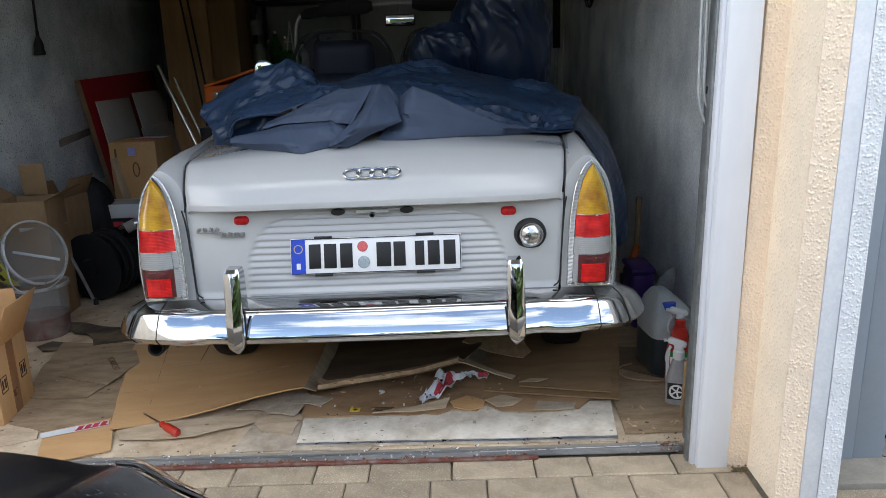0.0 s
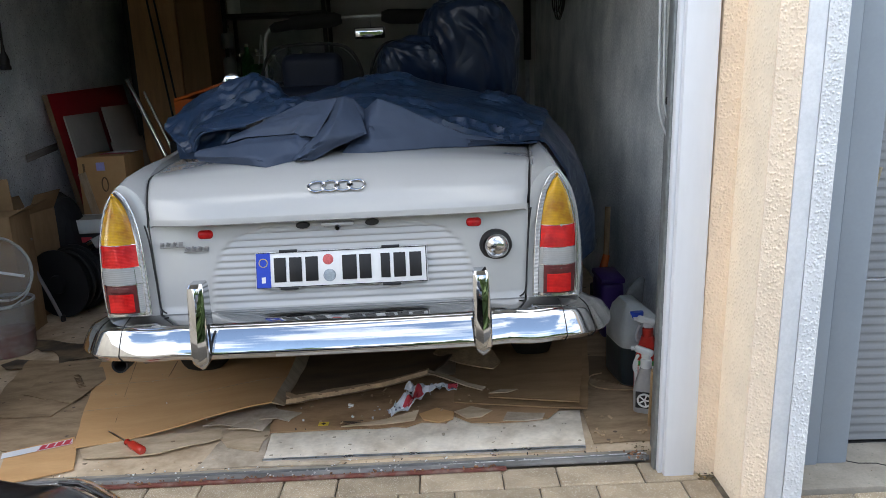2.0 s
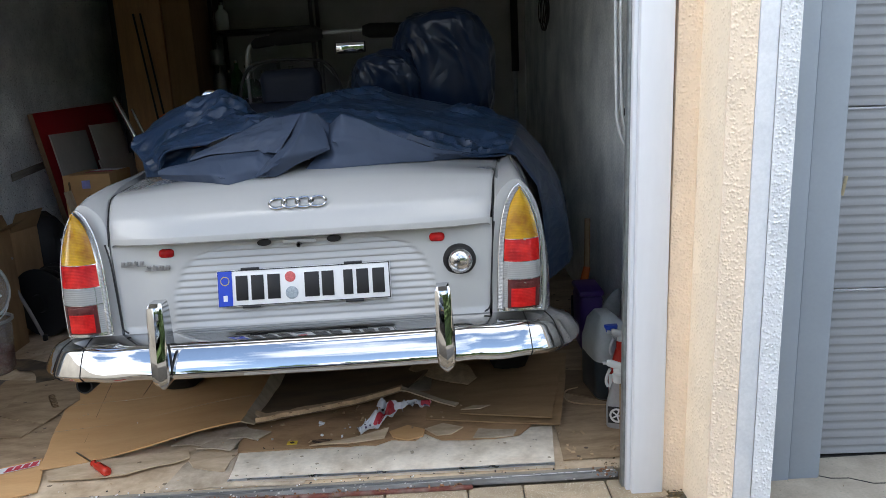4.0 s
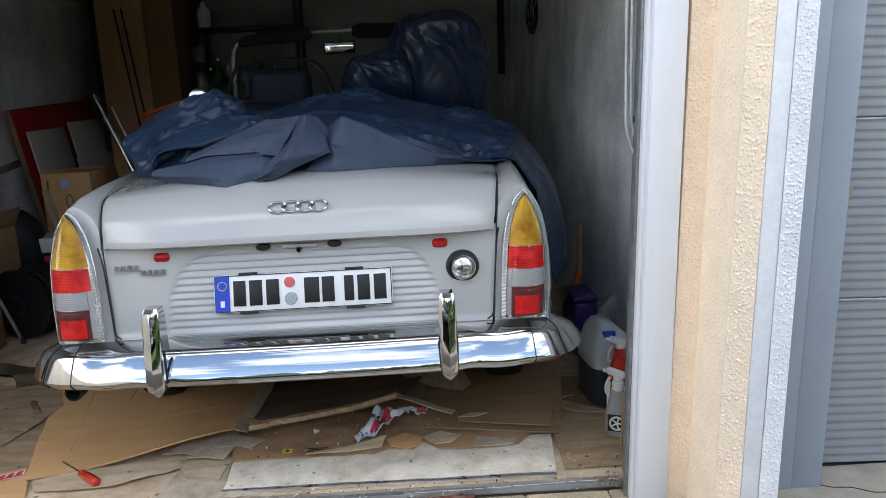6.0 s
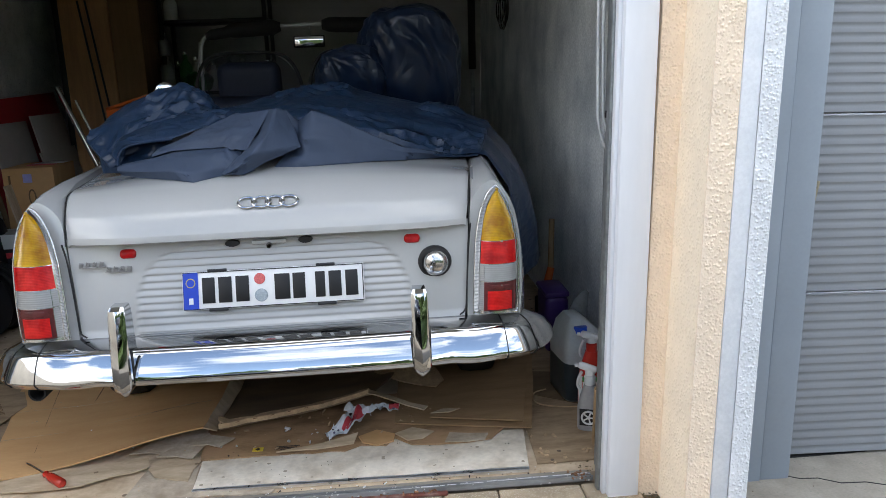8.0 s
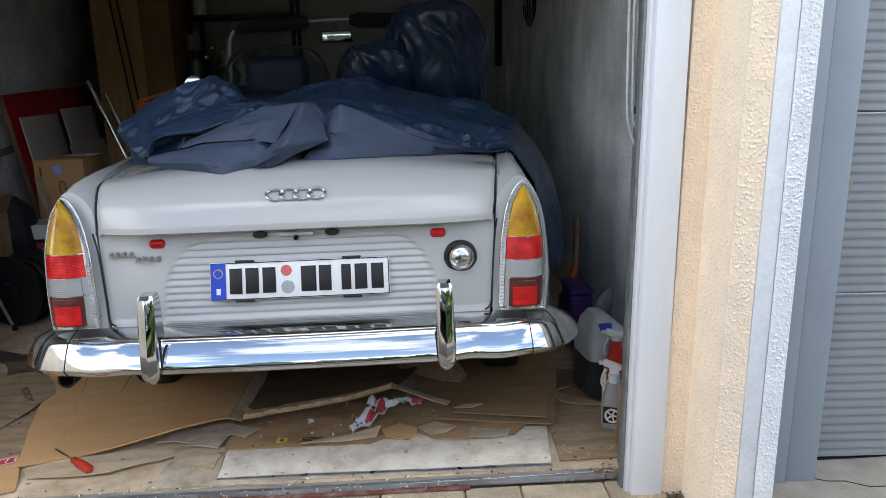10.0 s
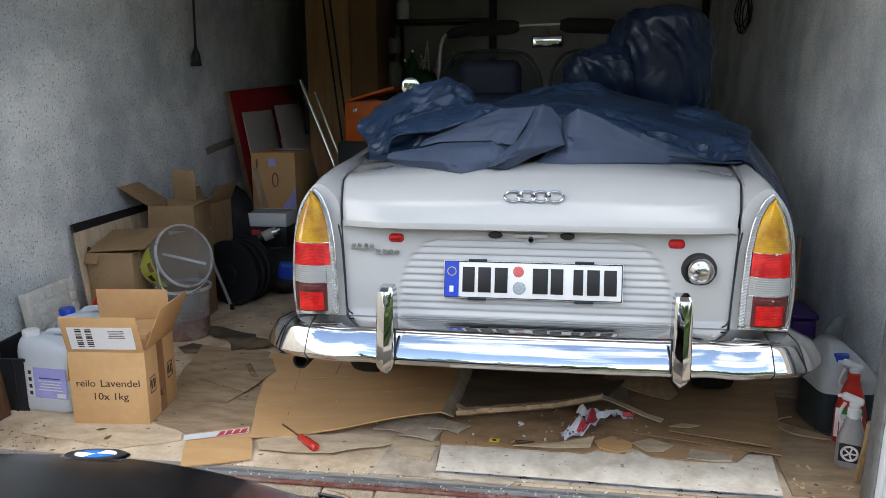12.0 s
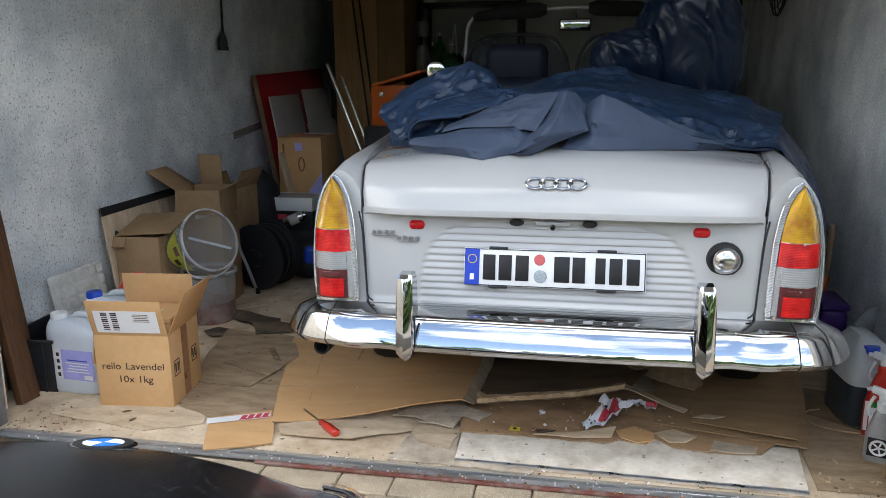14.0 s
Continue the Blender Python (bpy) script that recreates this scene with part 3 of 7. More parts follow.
ndoor = thing("door_2", pose(1.565, 2.14, 0.045), "closed grey ribbed sectional garage door", "garage door", "", "structure", level=True)
RIB = 0.0262


def door_panel(h):
    rows = []
    n = int(h / RIB)
    for k in range(n):
        z = 0.004 + k * (h - 0.008) / n
        s = (h - 0.008) / n
        for a, d in ((0.02, 0.0), (0.30, 0.0003), (0.48, 0.0015), (0.62, 0.0026), (0.80, 0.0024), (0.94, 0.0010)):
            rows.append((z + a * s, d))
    rows.append((h - 0.004, 0.0))
    prof = [(0.012, 0.0)] + [(y, z) for z, y in rows] + [(0.012, h)]
    return loft([[(x, y, z) for y, z in prof] for x in (0.0, 2.6)], closed=False)


for k in range(4):
    part("panel", moved(door_panel(0.509), pose(0.006, 0, 0.008 + k * 0.511)), "grey_door", ndoor, smooth=20)
    part("panel_joint", box(2.6, 0.02, 0.006, (1.306, 0.016, 0.512 + k * 0.511), 0), "frame", ndoor, "pale strip between panels")
# Thin strip painted in place of a small yellow reflection.
part("reflection_mark", box(0.010, 0.0016, 0.055, (0.055, -0.0010, 0.79), 0.0004, (0, 10, 0)), "reflection_mark", ndoor, "faint yellow reflection painted on the door")
part("bottom_seal", box(2.62, 0.03, 0.03, (1.31, 0.02, -0.026), 0.006), "rubber", ndoor, "black rubber bottom seal")
part("door_back", box(2.6, 0.02, 2.06, (1.306, 0.034, 0), 0), "grey_door", ndoor)
slab("wall_east_back", 1.6, 4.4, 2.9, 3.0, -0.3, 2.65, "wall_in", "plain wall behind the neighbouring door", "wall")
slab("wall_far_east", 4.2, 4.4, 2.1, 3.0, -0.3, 2.65, "cream_smooth", "cream plastered end wall", "wall")

# threshold rail
sill = thing("threshold", pose(0, 2.13, 0), "worn steel threshold rail with red-brown primer", "threshold", "", "structure")
part("angle_bar", join(box(2.70, 0.034, 0.012, (-0.345, -0.004, -0.006), 0.003), box(2.70, 0.004, 0.016, (-0.345, -0.018, -0.004), 0.001)), "rail", sill)
chips = random.Random(17)
flakes = []
x = -1.5
while x < 0.99:
    run = chips.uniform(0.01, 0.07) if x > 0.2 else chips.uniform(0.003, 0.014)
    flakes.append(box(run, chips.uniform(0.0022, 0.0045), 0.0008, (x + run / 2, -0.012 + 0.0257 * max(0.0, x - 0.2) + chips.uniform(-0.001, 0.001), 0.0058), 0))
    x += run + (chips.uniform(0.001, 0.014) if x > 0.2 else chips.uniform(0.01, 0.06))
part("paint_line", join(*flakes), "paper", sill, "flaking line of white paint", smooth=0)
part("primer_strip", box(1.35, 0.016, 0.010, (-0.10, -0.031, -0.008), 0.003), "redlead", sill, "flaking red-brown primer strip")
part("mortar_strip", box(2.70, 0.026, 0.03, (-0.345, 0.026, -0.029), 0.004), "concrete", sill, "crumbling mortar edge")

# hedge across the drive, behind the camera
hg = part("hedge", grid(lambda u, v: Vector((-4.5 + 13 * u, -9.0 + 0.9 * noise.noise((u * 30, v * 7, 1.0)) + 1.2 * v * v, -0.2 + v * (4.0 + 0.9 * noise.noise((u * 22, 3.0, 0.0)) + 0.5 * noise.noise((u * 120, 1.0, 0.0))))), 170, 24, 0.0), "hedge", None)
tagged(hg, "tall dark green hedge across the drive", "hedge", "", "stuff")

side_hedge = part("hedge", grid(lambda u, v: Vector((6.0 + 0.7 * noise.noise((u * 26, v * 7, 4.0)) + 0.8 * v * v, 1.2 - 13 * u, -0.2 + v * (2.4 + 0.7 * noise.noise((u * 18, 5.0, 0.0)) + 0.5 * noise.noise((u * 110, 2.0, 0.0))))), 150, 24, 0.0), "hedge", None)
tagged(side_hedge, "tall green hedge along the side of the drive", "hedge", "", "stuff")
# Unseen wall, added to hold off low sky light from the west.
slab("wall_screen_west", -5.6, -5.3, -9.0, 2.0, -0.3, 3.0, "west_screen", "plain unseen wall along the drive, added to cut low sky light", "wall")

# ground and paving
gr = part("ground", grid(lambda u, v: Vector(((u - 0.5) * 600, (v - 0.5) * 600 - 20, -0.16)), 12, 12), "ground", None)
tagged(gr, "grey driveway ground", "ground", "", "structure")
bed = slab("paving_bed", -3.0, 1.34, -4.0, 2.095, -0.13, -0.018, "joint", "sandy bed under the paving", "ground", level=False)
kerb = thing("concrete_apron", pose(1.34, 1.90, 0), "pale cracked concrete strip before the grey door", "concrete strip", "", "structure")
part("concrete", box(3.0, 0.42, 0.10, (1.5, 0.21, -0.10), 0.008), "concrete", kerb)
crack = [(0.16, 0.155), (0.21, 0.15), (0.25, 0.125), (0.30, 0.12), (0.35, 0.085), (0.42, 0.08), (0.5, 0.04)]
for (a, b), (c, d) in zip(crack, crack[1:]):
    L, ang = math.hypot(c - a, d - b), math.degrees(math.atan2(d - b, c - a))
    part("crack", box(L, 0.003, 0.0015, ((a + c) / 2, (b + d) / 2, 0.0), 0, (0, 0, ang)), "dark", kerb)


# ---- the white convertible ----
CX, CY = 0.107, 2.25
car_pose = pose(CX, CY, 0, 0, 0, 0.4)
car = thing("convertible_car", car_pose, "white classic two-door convertible seen from its tail, roof down", "car")


LID_SIDE = smooth_path([(0, 0.002, 0.749), (0, 0.000, 0.757), (0, 0.003, 0.768), (0, 0.012, 0.787), (0, 0.03, 0.815), (0, 0.05, 0.838), (0, 0.08, 0.862), (0, 0.12, 0.885), (0, 0.17, 0.905), (0, 0.25, 0.920), (0, 0.4, 0.930), (0, 0.6, 0.935), (0, 0.9, 0.94), (0, 1.2, 0.95)], 10)
LID_SIDE = [(p.y, p.z) for p in LID_SIDE]


def lid_z(y):
    return interp(y, LID_SIDE)


def lid_fall(y):
    return 0.045 * soft(-0.05, 0.35, y)


def lid_h(x, y):
    """Height of the boot lid, which falls off to its sides."""
    q = x / lid_w(max(0.0, y))
    return lid_z(y) - lid_fall(y) * min(1.2, q * q)


def lid_w(y):
    return 0.573 + 0.065 * min(1.2, y / 0.55)


def panel_y(z):
    return 0.030 + (z - 0.6) * 0.13


def rear_panel(u, v):
    z = 0.455 + v * 0.305
    half = interp(z, [(0.47, 0.551), (0.50, 0.556), (0.60, 0.563), (0.70, 0.571), (0.76, 0.575)])
    x = (2 * u - 1) * half
    edge = interp(z, [(0.46, 0.405), (0.60, 0.392), (0.66, 0.365), (0.70, 0.325), (0.722, 0.25), (0.73, 0.2)])
    inside = soft(0.0, 0.014, edge - abs(x)) * soft(0.730, 0.722, z)
    ph = ((z - 0.46) / 0.0205) % 1.0
    rib = 0.0042 * (soft(0, 0.22, ph) * (1 - 0.85 * soft(0.3, 1.0, ph)))
    y = panel_y(z) + 0.006 * (abs(x) / 0.55) ** 4 + inside * (0.007 - rib) - 0.012 * soft(0.50, 0.455, z)
    return Vector((x, y, z))


part("rear_panel", grid(rear_panel, 150, 120, 0.003), "car_white", car, "white rear panel with a ribbed number plate recess", smooth=60)


def lid(u, v):
    prof = [(0.035, 0.752), (0.020, 0.748), (0.008, 0.7465), (0.002, 0.7490)]
    if v < 0.12:
        k = v / 0.12 * 3
        i = min(2, int(k))
        a, b = prof[i], prof[i + 1]
        y, z = a[0] + (b[0] - a[0]) * (k - i), a[1] + (b[1] - a[1]) * (k - i)
        w = 0.568
        base = 0.0
    else:
        t = (v - 0.12) / 0.88
        y = 0.002 + 1.15 * t * t * 0.94 + 1.15 * 0.06 * t
        z = lid_z(y)
        w = lid_w(max(0, y)) - 0.005 * soft(0.03, 0.0, y)
    q = 2 * u - 1
    q *= 1.5 - 0.5 * q * q
    z += -lid_fall(y) * q * q - 0.006 * soft(0.985, 1.0, abs(q))
    return Vector((q * w, y + 0.046 * q ** 6 * soft(0.2, 0.0, y), z))


part("boot_lid", grid(lid, 90, 170, 0.004), "car_white", car, "smooth white boot lid", smooth=50)


# outlines of the body side, from the tail fin to the nose
SIDE_TAIL = [(0.560, 0.475), (0.567, 0.60), (0.578, 0.735), (0.586, 0.808), (0.614, 0.849), (0.652, 0.869), (0.682, 0.845), (0.708, 0.80), (0.722, 0.74), (0.729, 0.66), (0.728, 0.56), (0.716, 0.475)]
SIDE_FIN = [(0.550, 0.475), (0.572, 0.66), (0.590, 0.856), (0.602, 0.865), (0.628, 0.878), (0.654, 0.885), (0.680, 0.860), (0.705, 0.808), (0.727, 0.74), (0.742, 0.66), (0.747, 0.56), (0.742, 0.42)]
SIDE_REAR = [(0.58, 0.45), (0.59, 0.66), (0.611, 0.875), (0.622, 0.884), (0.640, 0.893), (0.662, 0.897), (0.688, 0.868), (0.716, 0.812), (0.742, 0.74), (0.760, 0.65), (0.768, 0.52), (0.764, 0.34)]
SIDE_ARCH = [(0.60, 0.45), (0.62, 0.66), (0.646, 0.884), (0.655, 0.892), (0.672, 0.898), (0.690, 0.896), (0.712, 0.866), (0.738, 0.815), (0.762, 0.745), (0.780, 0.65), (0.786, 0.52), (0.778, 0.28)]
SIDE_FLANK = [(0.60, 0.45), (0.63, 0.66), (0.655, 0.905), (0.664, 0.915), (0.682, 0.922), (0.702, 0.922), (0.726, 0.908), (0.75, 0.85), (0.77, 0.76), (0.785, 0.65), (0.787, 0.52), (0.778, 0.25)]
SIDE_DOOR = [(0.60, 0.45), (0.63, 0.62), (0.64, 0.94), (0.655, 0.95), (0.675, 0.955), (0.70, 0.95), (0.722, 0.93), (0.75, 0.87), (0.77, 0.77), (0.785, 0.65), (0.787, 0.52), (0.778, 0.25)]
SIDE_FRONT = [(0.50, 0.45), (0.52, 0.62), (0.53, 0.88), (0.56, 0.89), (0.60, 0.89), (0.64, 0.88), (0.67, 0.86), (0.71, 0.81), (0.74, 0.72), (0.75, 0.62), (0.75, 0.5), (0.74, 0.28)]
SIDE_NOSE = [(0.40, 0.45), (0.42, 0.60), (0.43, 0.72), (0.46, 0.73), (0.50, 0.73), (0.54, 0.72), (0.57, 0.70), (0.60, 0.67), (0.62, 0.62), (0.63, 0.56), (0.63, 0.48), (0.62, 0.36)]


def fender(s):
    """Tail fin and side of the body, one side."""
    st = [(0.0, SIDE_TAIL), (0.08, SIDE_FIN), (0.3, SIDE_REAR), (0.6, SIDE_ARCH), (1.1, SIDE_FLANK), (2.1, SIDE_DOOR), (3.3, SIDE_FRONT), (3.8, SIDE_NOSE)]
    rings = []
    for k, (y, sec) in enumerate(st):
        fine = smooth_path([(x, 0, z) for x, z in sec], 3)
        rings.append([(s * p.x, y + (0.015 + 0.16 * (p.z - 0.49)) * max(0.0, 1 - y / 0.3), p.z) for p in fine])
    return loft(rings)


for s in (-1, 1):
    part("rear_fender", fender(s), "car_white", car, "white fender with a tail fin", smooth=40)
    seam = [(s * 0.579, 0.030, 0.752), (s * 0.573, 0.036, 0.70), (s * 0.566, 0.028, 0.62), (s * 0.560, 0.019, 0.55), (s * 0.557, 0.014, 0.51), (s * 0.550, 0.008, 0.492), (s * 0.536, 0.004, 0.483)]
    part("panel_seal", tube(smooth_path(seam, 4), 0.0026, 8), "rubber", car, "black rubber seam strip")
    seam2 = [(s * (lid_w(y) + 0.003), y + 0.046 * soft(0.2, 0.0, y), lid_h(lid_w(y), y) - 0.005) for y in (0.0, 0.02, 0.05, 0.08, 0.12, 0.17, 0.25, 0.4, 0.6, 0.8)]
    part("lid_gap", tube(smooth_path(seam2, 3), 0.0015, 6), "rubber", car, "dark gap beside the boot lid")


def lamp_x(z):
    return (interp(z, [(0.488, 0.573), (0.60, 0.580), (0.70, 0.589), (0.76, 0.600), (0.80, 0.612), (0.83, 0.627), (0.846, 0.639), (0.856, 0.652)]),
            interp(z, [(0.488, 0.708), (0.60, 0.717), (0.70, 0.717), (0.76, 0.707), (0.80, 0.695), (0.83, 0.681), (0.846, 0.671), (0.856, 0.660)]))


def lamp_y(z):
    return -0.004 + 0.16 * (z - 0.49)


def lens(s, z0, z1, x_in=0.0, out=0.0, nz=12, width=None, oval=False):
    def f(u, v):
        z = z0 + (z1 - z0) * v
        a, b = lamp_x(z)
        lo, hi = a + 0.013, b - 0.010
        a, b = lo + x_in, hi
        if width:
            b = a + width
        if oval:
            k = 0.5 * (b - a) * math.sqrt(max(0.0, 1 - (2 * v - 1) ** 2))
            a, b = (a + b) / 2 - k, (a + b) / 2 + k
        x = a + (b - a) * u
        w = min(1.0, max(-1.0, 2 * (x - lo) / (hi - lo) - 1))
        return Vector((s * x, lamp_y(z) - 0.010 - out - 0.024 * (1 - w * w) ** 0.7 * soft(0.0, 0.03, 0.872 - z), z))
    return grid(f, 14, nz, 0.004)


for s in (-1, 1):
    lamp = part("tail_lamp", lens(s, 0.492, 0.852, nz=30), "chrome_dull", car, "tall pointed tail lamp", smooth=50)
    rim = [lamp_x(z) + (z,) for z in [0.488 + k * 0.0205 for k in range(17)] + [0.830, 0.838, 0.846, 0.852, 0.856]]
    left = [(s * (a + 0.004), lamp_y(z) - 0.008, z) for a, b, z in rim]
    right = [(s * (b - 0.003), lamp_y(z) - 0.008, z) for a, b, z in rim]
    loop = left + right[::-1]
    part("bezel", tube(loop + [loop[0]], 0.0042, 8), "chrome_dull", lamp, "chrome lamp surround", smooth=60)
    def ribbed(u, v, s=s):
        z = 0.496 + 0.354 * u
        a, b = lamp_x(z)
        x = a + 0.004 + min(0.0115, 0.4 * (b - a)) * v
        return Vector((s * x, lamp_y(z) - 0.010 - 0.007 * v - 0.0011 * (1 if round(u * 176) % 2 else -1) * math.sin(math.pi * v), z))
    part("reflector_band", grid(ribbed, 176, 3, 0.002), "band", lamp, "ribbed clear band inside the surround", smooth=20)
    part("amber_lens", lens(s, 0.702, 0.851, x_in=0.003, out=0.004, nz=18), "amber", lamp, "amber indicator lens")
    part("red_lens", lens(s, 0.636, 0.700, x_in=0.004, out=0.0045), "redlens", lamp, "bright red brake lens")
    for name, z0, z1, main, words in (("clear_lens", 0.585, 0.634, "clearlens", "clear reversing lens"), ("lower_lens", 0.500, 0.583, "darkred", "dark red lower lens")):
        part(name, lens(s, z0, z1, x_in=0.0165, out=0.0035), main, lamp, words)
        part("lens_flank", lens(s, z0, z1, x_in=0.003, out=0.0015, width=0.013), "clearlens", lamp, "clear flank of the lens")
    part("reflector", lens(s, 0.505, 0.558, x_in=0.026, out=0.0065, width=0.072), "redlens", lamp, "square red reflector")
    part("hood_lip", lens(s, 0.563, 0.577, x_in=0.022, out=0.0075, nz=6, width=0.080, oval=True), "darkred", lamp, "dark red arched lip")
    for z in (0.701, 0.573):
        a, b = lamp_x(z)
        part("screw", moved(disc(0.004, 0.004, 0.003), pose(s * ((a + b) / 2 + 0.010), lamp_y(z) - 0.038, z)), "chrome", lamp, "small chrome screw")
    # side marker on the rear panel
    mark = part("reflex_reflector", box(0.047, 0.030, 0.027, (s * 0.406, panel_y(0.712) + 0.006, 0.6985), 0.0118, seg=4), "redlens", car, "small red rounded reflector")

# bumper
BSEC = smooth_path([(-0.115, 0, 0.490), (-0.055, 0, 0.477), (-0.008, 0, 0.458), (0.003, 0, 0.451), (0.013, 0, 0.441), (0.030, 0, 0.410), (0.041, 0, 0.384), (0.042, 0, 0.375), (0.034, 0, 0.366), (0.026, 0, 0.358), (0.004, 0, 0.350), (-0.03, 0, 0.345), (-0.06, 0, 0.347)], 4)
BHALF = [(0, -0.056, 0), (0.25, -0.053, 0), (0.5, -0.044, 0), (0.66, -0.028, 0), (0.735, 0.0, 0), (0.785, 0.060, 0), (0.805, 0.140, 0), (0.800, 0.230, 0)]
BLINE = smooth_path([(-x, y, z) for x, y, z in BHALF[:0:-1]] + BHALF, 8)


def bumper_ring(i):
    p = BLINE[i]
    d = (BLINE[min(i + 1, len(BLINE) - 1)] - BLINE[max(i - 1, 0)]).normalized()
    o = Vector((d.y, -d.x, 0))
    fall = soft(0.0, 0.24, p.y)
    wave = 0.0035 * math.sin(abs(p.x) * 30) * soft(0.44, 0.5, abs(p.x)) * soft(0.68, 0.6, abs(p.x))
    return [p + o * (q.x * (1 - 0.35 * fall)) + Vector((0, 0, q.z + wave * soft(0.48, 0.44, q.z) + fall * (0.395 - q.z) * 0.8)) for q in BSEC]


bar = part("rear_bumper", loft([bumper_ring(i) for i in range(len(BLINE))]), "chrome", car, "polished chrome bumper bar", smooth=70)
for s in (-1, 1):
    for xj in (0.655, 0.735):
        i = min(range(len(BLINE)), key=lambda k: abs(BLINE[k].x - s * xj))
        ring = bumper_ring(i)
        cen = sum(ring, Vector()) / len(ring)
        part("bumper_joint", tube([p + (p - cen).normalized() * 0.0008 for p in ring[3:-5]], 0.0014, 6), "dark", bar, "dark joint line")
    rings = []
    for z, w, d in ((0.338, 0.005, 0.024), (0.350, 0.016, 0.040), (0.362, 0.023, 0.050), (0.374, 0.0255, 0.053), (0.43, 0.0255, 0.044), (0.50, 0.0245, 0.032), (0.560, 0.0235, 0.021), (0.582, 0.022, 0.013), (0.592, 0.018, 0.0)):
        yb = -0.082
        rings.append([(s * 0.414 + x, yb - y, z) for x, y in ((-w, -0.045), (-w, d * 0.62), (-w * 0.86, d * 0.74), (-w * 0.5, d * 0.86), (0, d), (w * 0.5, d * 0.86), (w * 0.86, d * 0.74), (w, d * 0.62), (w, -0.045))])
    part("overrider", loft(rings), "chrome", bar, "upright chrome overrider", smooth=24)
    part("overrider_gasket", box(0.056, 0.012, 0.10, (s * 0.414, -0.086, 0.372), 0.003), "rubber", bar, "black gasket behind the overrider")

# number plate with plain bars for its characters
PT = pose(0.0, panel_y(0.597) - 0.008, 0.597, -14, 0, 0)
plate = part("number_plate", moved(box(0.52, 0.003, 0.11, (0, 0, -0.055), 0.001), PT), "plate_white", car, "white number plate with dark bars")
for a, b, w, h in ((0, 0.0525, 0.516, 0.0025), (0, -0.0525, 0.516, 0.0025), (-0.2568, 0, 0.0025, 0.107), (0.2568, 0, 0.0025, 0.107)):
    part("border", moved(box(w, 0.002, h, (a, -0.0024, b - h / 2), 0), PT), "black_paint", plate)
part("euro_band", moved(box(0.042, 0.002, 0.104, (-0.236, -0.0026, -0.052), 0), PT), "eu_blue", plate, "blue band")
part("star_ring", moved(ring_bm(0.0125, 0.0125, 0.0011, 24, 6), PT @ pose(-0.236, -0.004, 0.023)), "yellow", plate, "ring of small yellow marks")
part("band_mark", moved(box(0.012, 0.002, 0.018, (-0.236, -0.004, -0.038), 0), PT), "plate_white", plate)
for x, w in ((-0.186, 0.036), (-0.139, 0.038), (-0.090, 0.038), (0.024, 0.044), (0.072, 0.036), (0.133, 0.028), (0.176, 0.036), (0.224, 0.036)):
    part("character_bar", moved(box(w, 0.002, 0.074, (x, -0.003, -0.037), 0.0008), PT), "black_paint", plate)
part("seal", moved(disc(0.016, 0.016, 0.0015), PT @ pose(-0.040, -0.002, 0.026)), "seal_red", plate, "round reddish seal")
part("seal", moved(disc(0.019, 0.019, 0.0015), PT @ pose(-0.037, -0.002, -0.022)), "seal_grey", plate, "round grey seal")
for x in (-0.16, 0.15):
    for z in (0.053, -0.061):
        part("plate_clip", moved(box(0.055, 0.008, 0.008, (x, 0.0, z), 0.002), PT), "black_plastic", plate, "black plate clip")

# badges: plain chrome shapes
badge = part("ring_badge", moved(ring_bm(0.0255, 0.0185, 0.0036), Matrix()), "chrome", car, "row of four chrome rings")
badge.matrix_basis = pose(-0.059, 0.047, lid_z(0.05) + 0.004, -46, 0, 0)
for k in (1, 2, 3):
    part("ring", ring_bm(0.0255, 0.0185, 0.0036), "chrome", badge, at=pose(k * 0.0395, 0.0 if k % 2 == 0 else -0.001, 0))
script = part("model_badge", box(0.075, 0.004, 0.004, (-0.505, panel_y(0.685) - 0.006, 0.678), 0.001), "badge_silver", car, "chrome lettering strip as plain bars")
for k in range(4):
    part("bar", box(0.012, 0.004, 0.016, (-0.538 + k * 0.019, panel_y(0.69) - 0.006, 0.680), 0.0015, (0, 12, 0)), "badge_silver", script)
for k in range(4):
    part("bar", box(0.013, 0.004, 0.015, (-0.462 + k * 0.019, panel_y(0.675) - 0.006, 0.665), 0.0015, (0, 12, 0)), "badge_silver", script)
part("bar", box(0.074, 0.004, 0.003, (-0.435, panel_y(0.675) - 0.006, 0.663), 0.001), "badge_silver", script)

# filler cap, lock, hinges, exhaust
cap = part("filler_ring", moved(lathe([(0.050, 0), (0.050, 0.010), (0.046, 0.018), (0.040, 0.020), (0.036, 0.016)]), pose(0.470, panel_y(0.64) + 0.012, 0.640, 97, 0, 0)), "rubber", car, "black filler grommet")
part("filler_cap", moved(lathe([(0.036, 0.010), (0.036, 0.030), (0.033, 0.035), (0.028, 0.040), (0.018, 0.046), (0.008, 0.0485), (0.0, 0.049)]), pose(0.472, panel_y(0.64) + 0.006, 0.643, 94, 0, 0)), "chrome_dull", cap, "domed chrome filler cap", smooth=60)
for s in (-1, 1):
    part("lid_buffer", moved(disc(0.021, 0.010, 0.012), pose(s * 0.104 - 0.005, panel_y(0.735) - 0.006, 0.729)), "rubber", car, "dark buffer under the lid")
part("lock_plate", box(0.10, 0.012, 0.012, (-0.005, panel_y(0.73) - 0.010, 0.722), 0.004), "car_white", car)
part("boot_lock", moved(lathe([(0.009, 0), (0.009, 0.012), (0.006, 0.016), (0.003, 0.016)], 16), pose(-0.005, panel_y(0.72) - 0.008, 0.719, 95, 0, 0)), "chrome", car, "chrome boot lock")
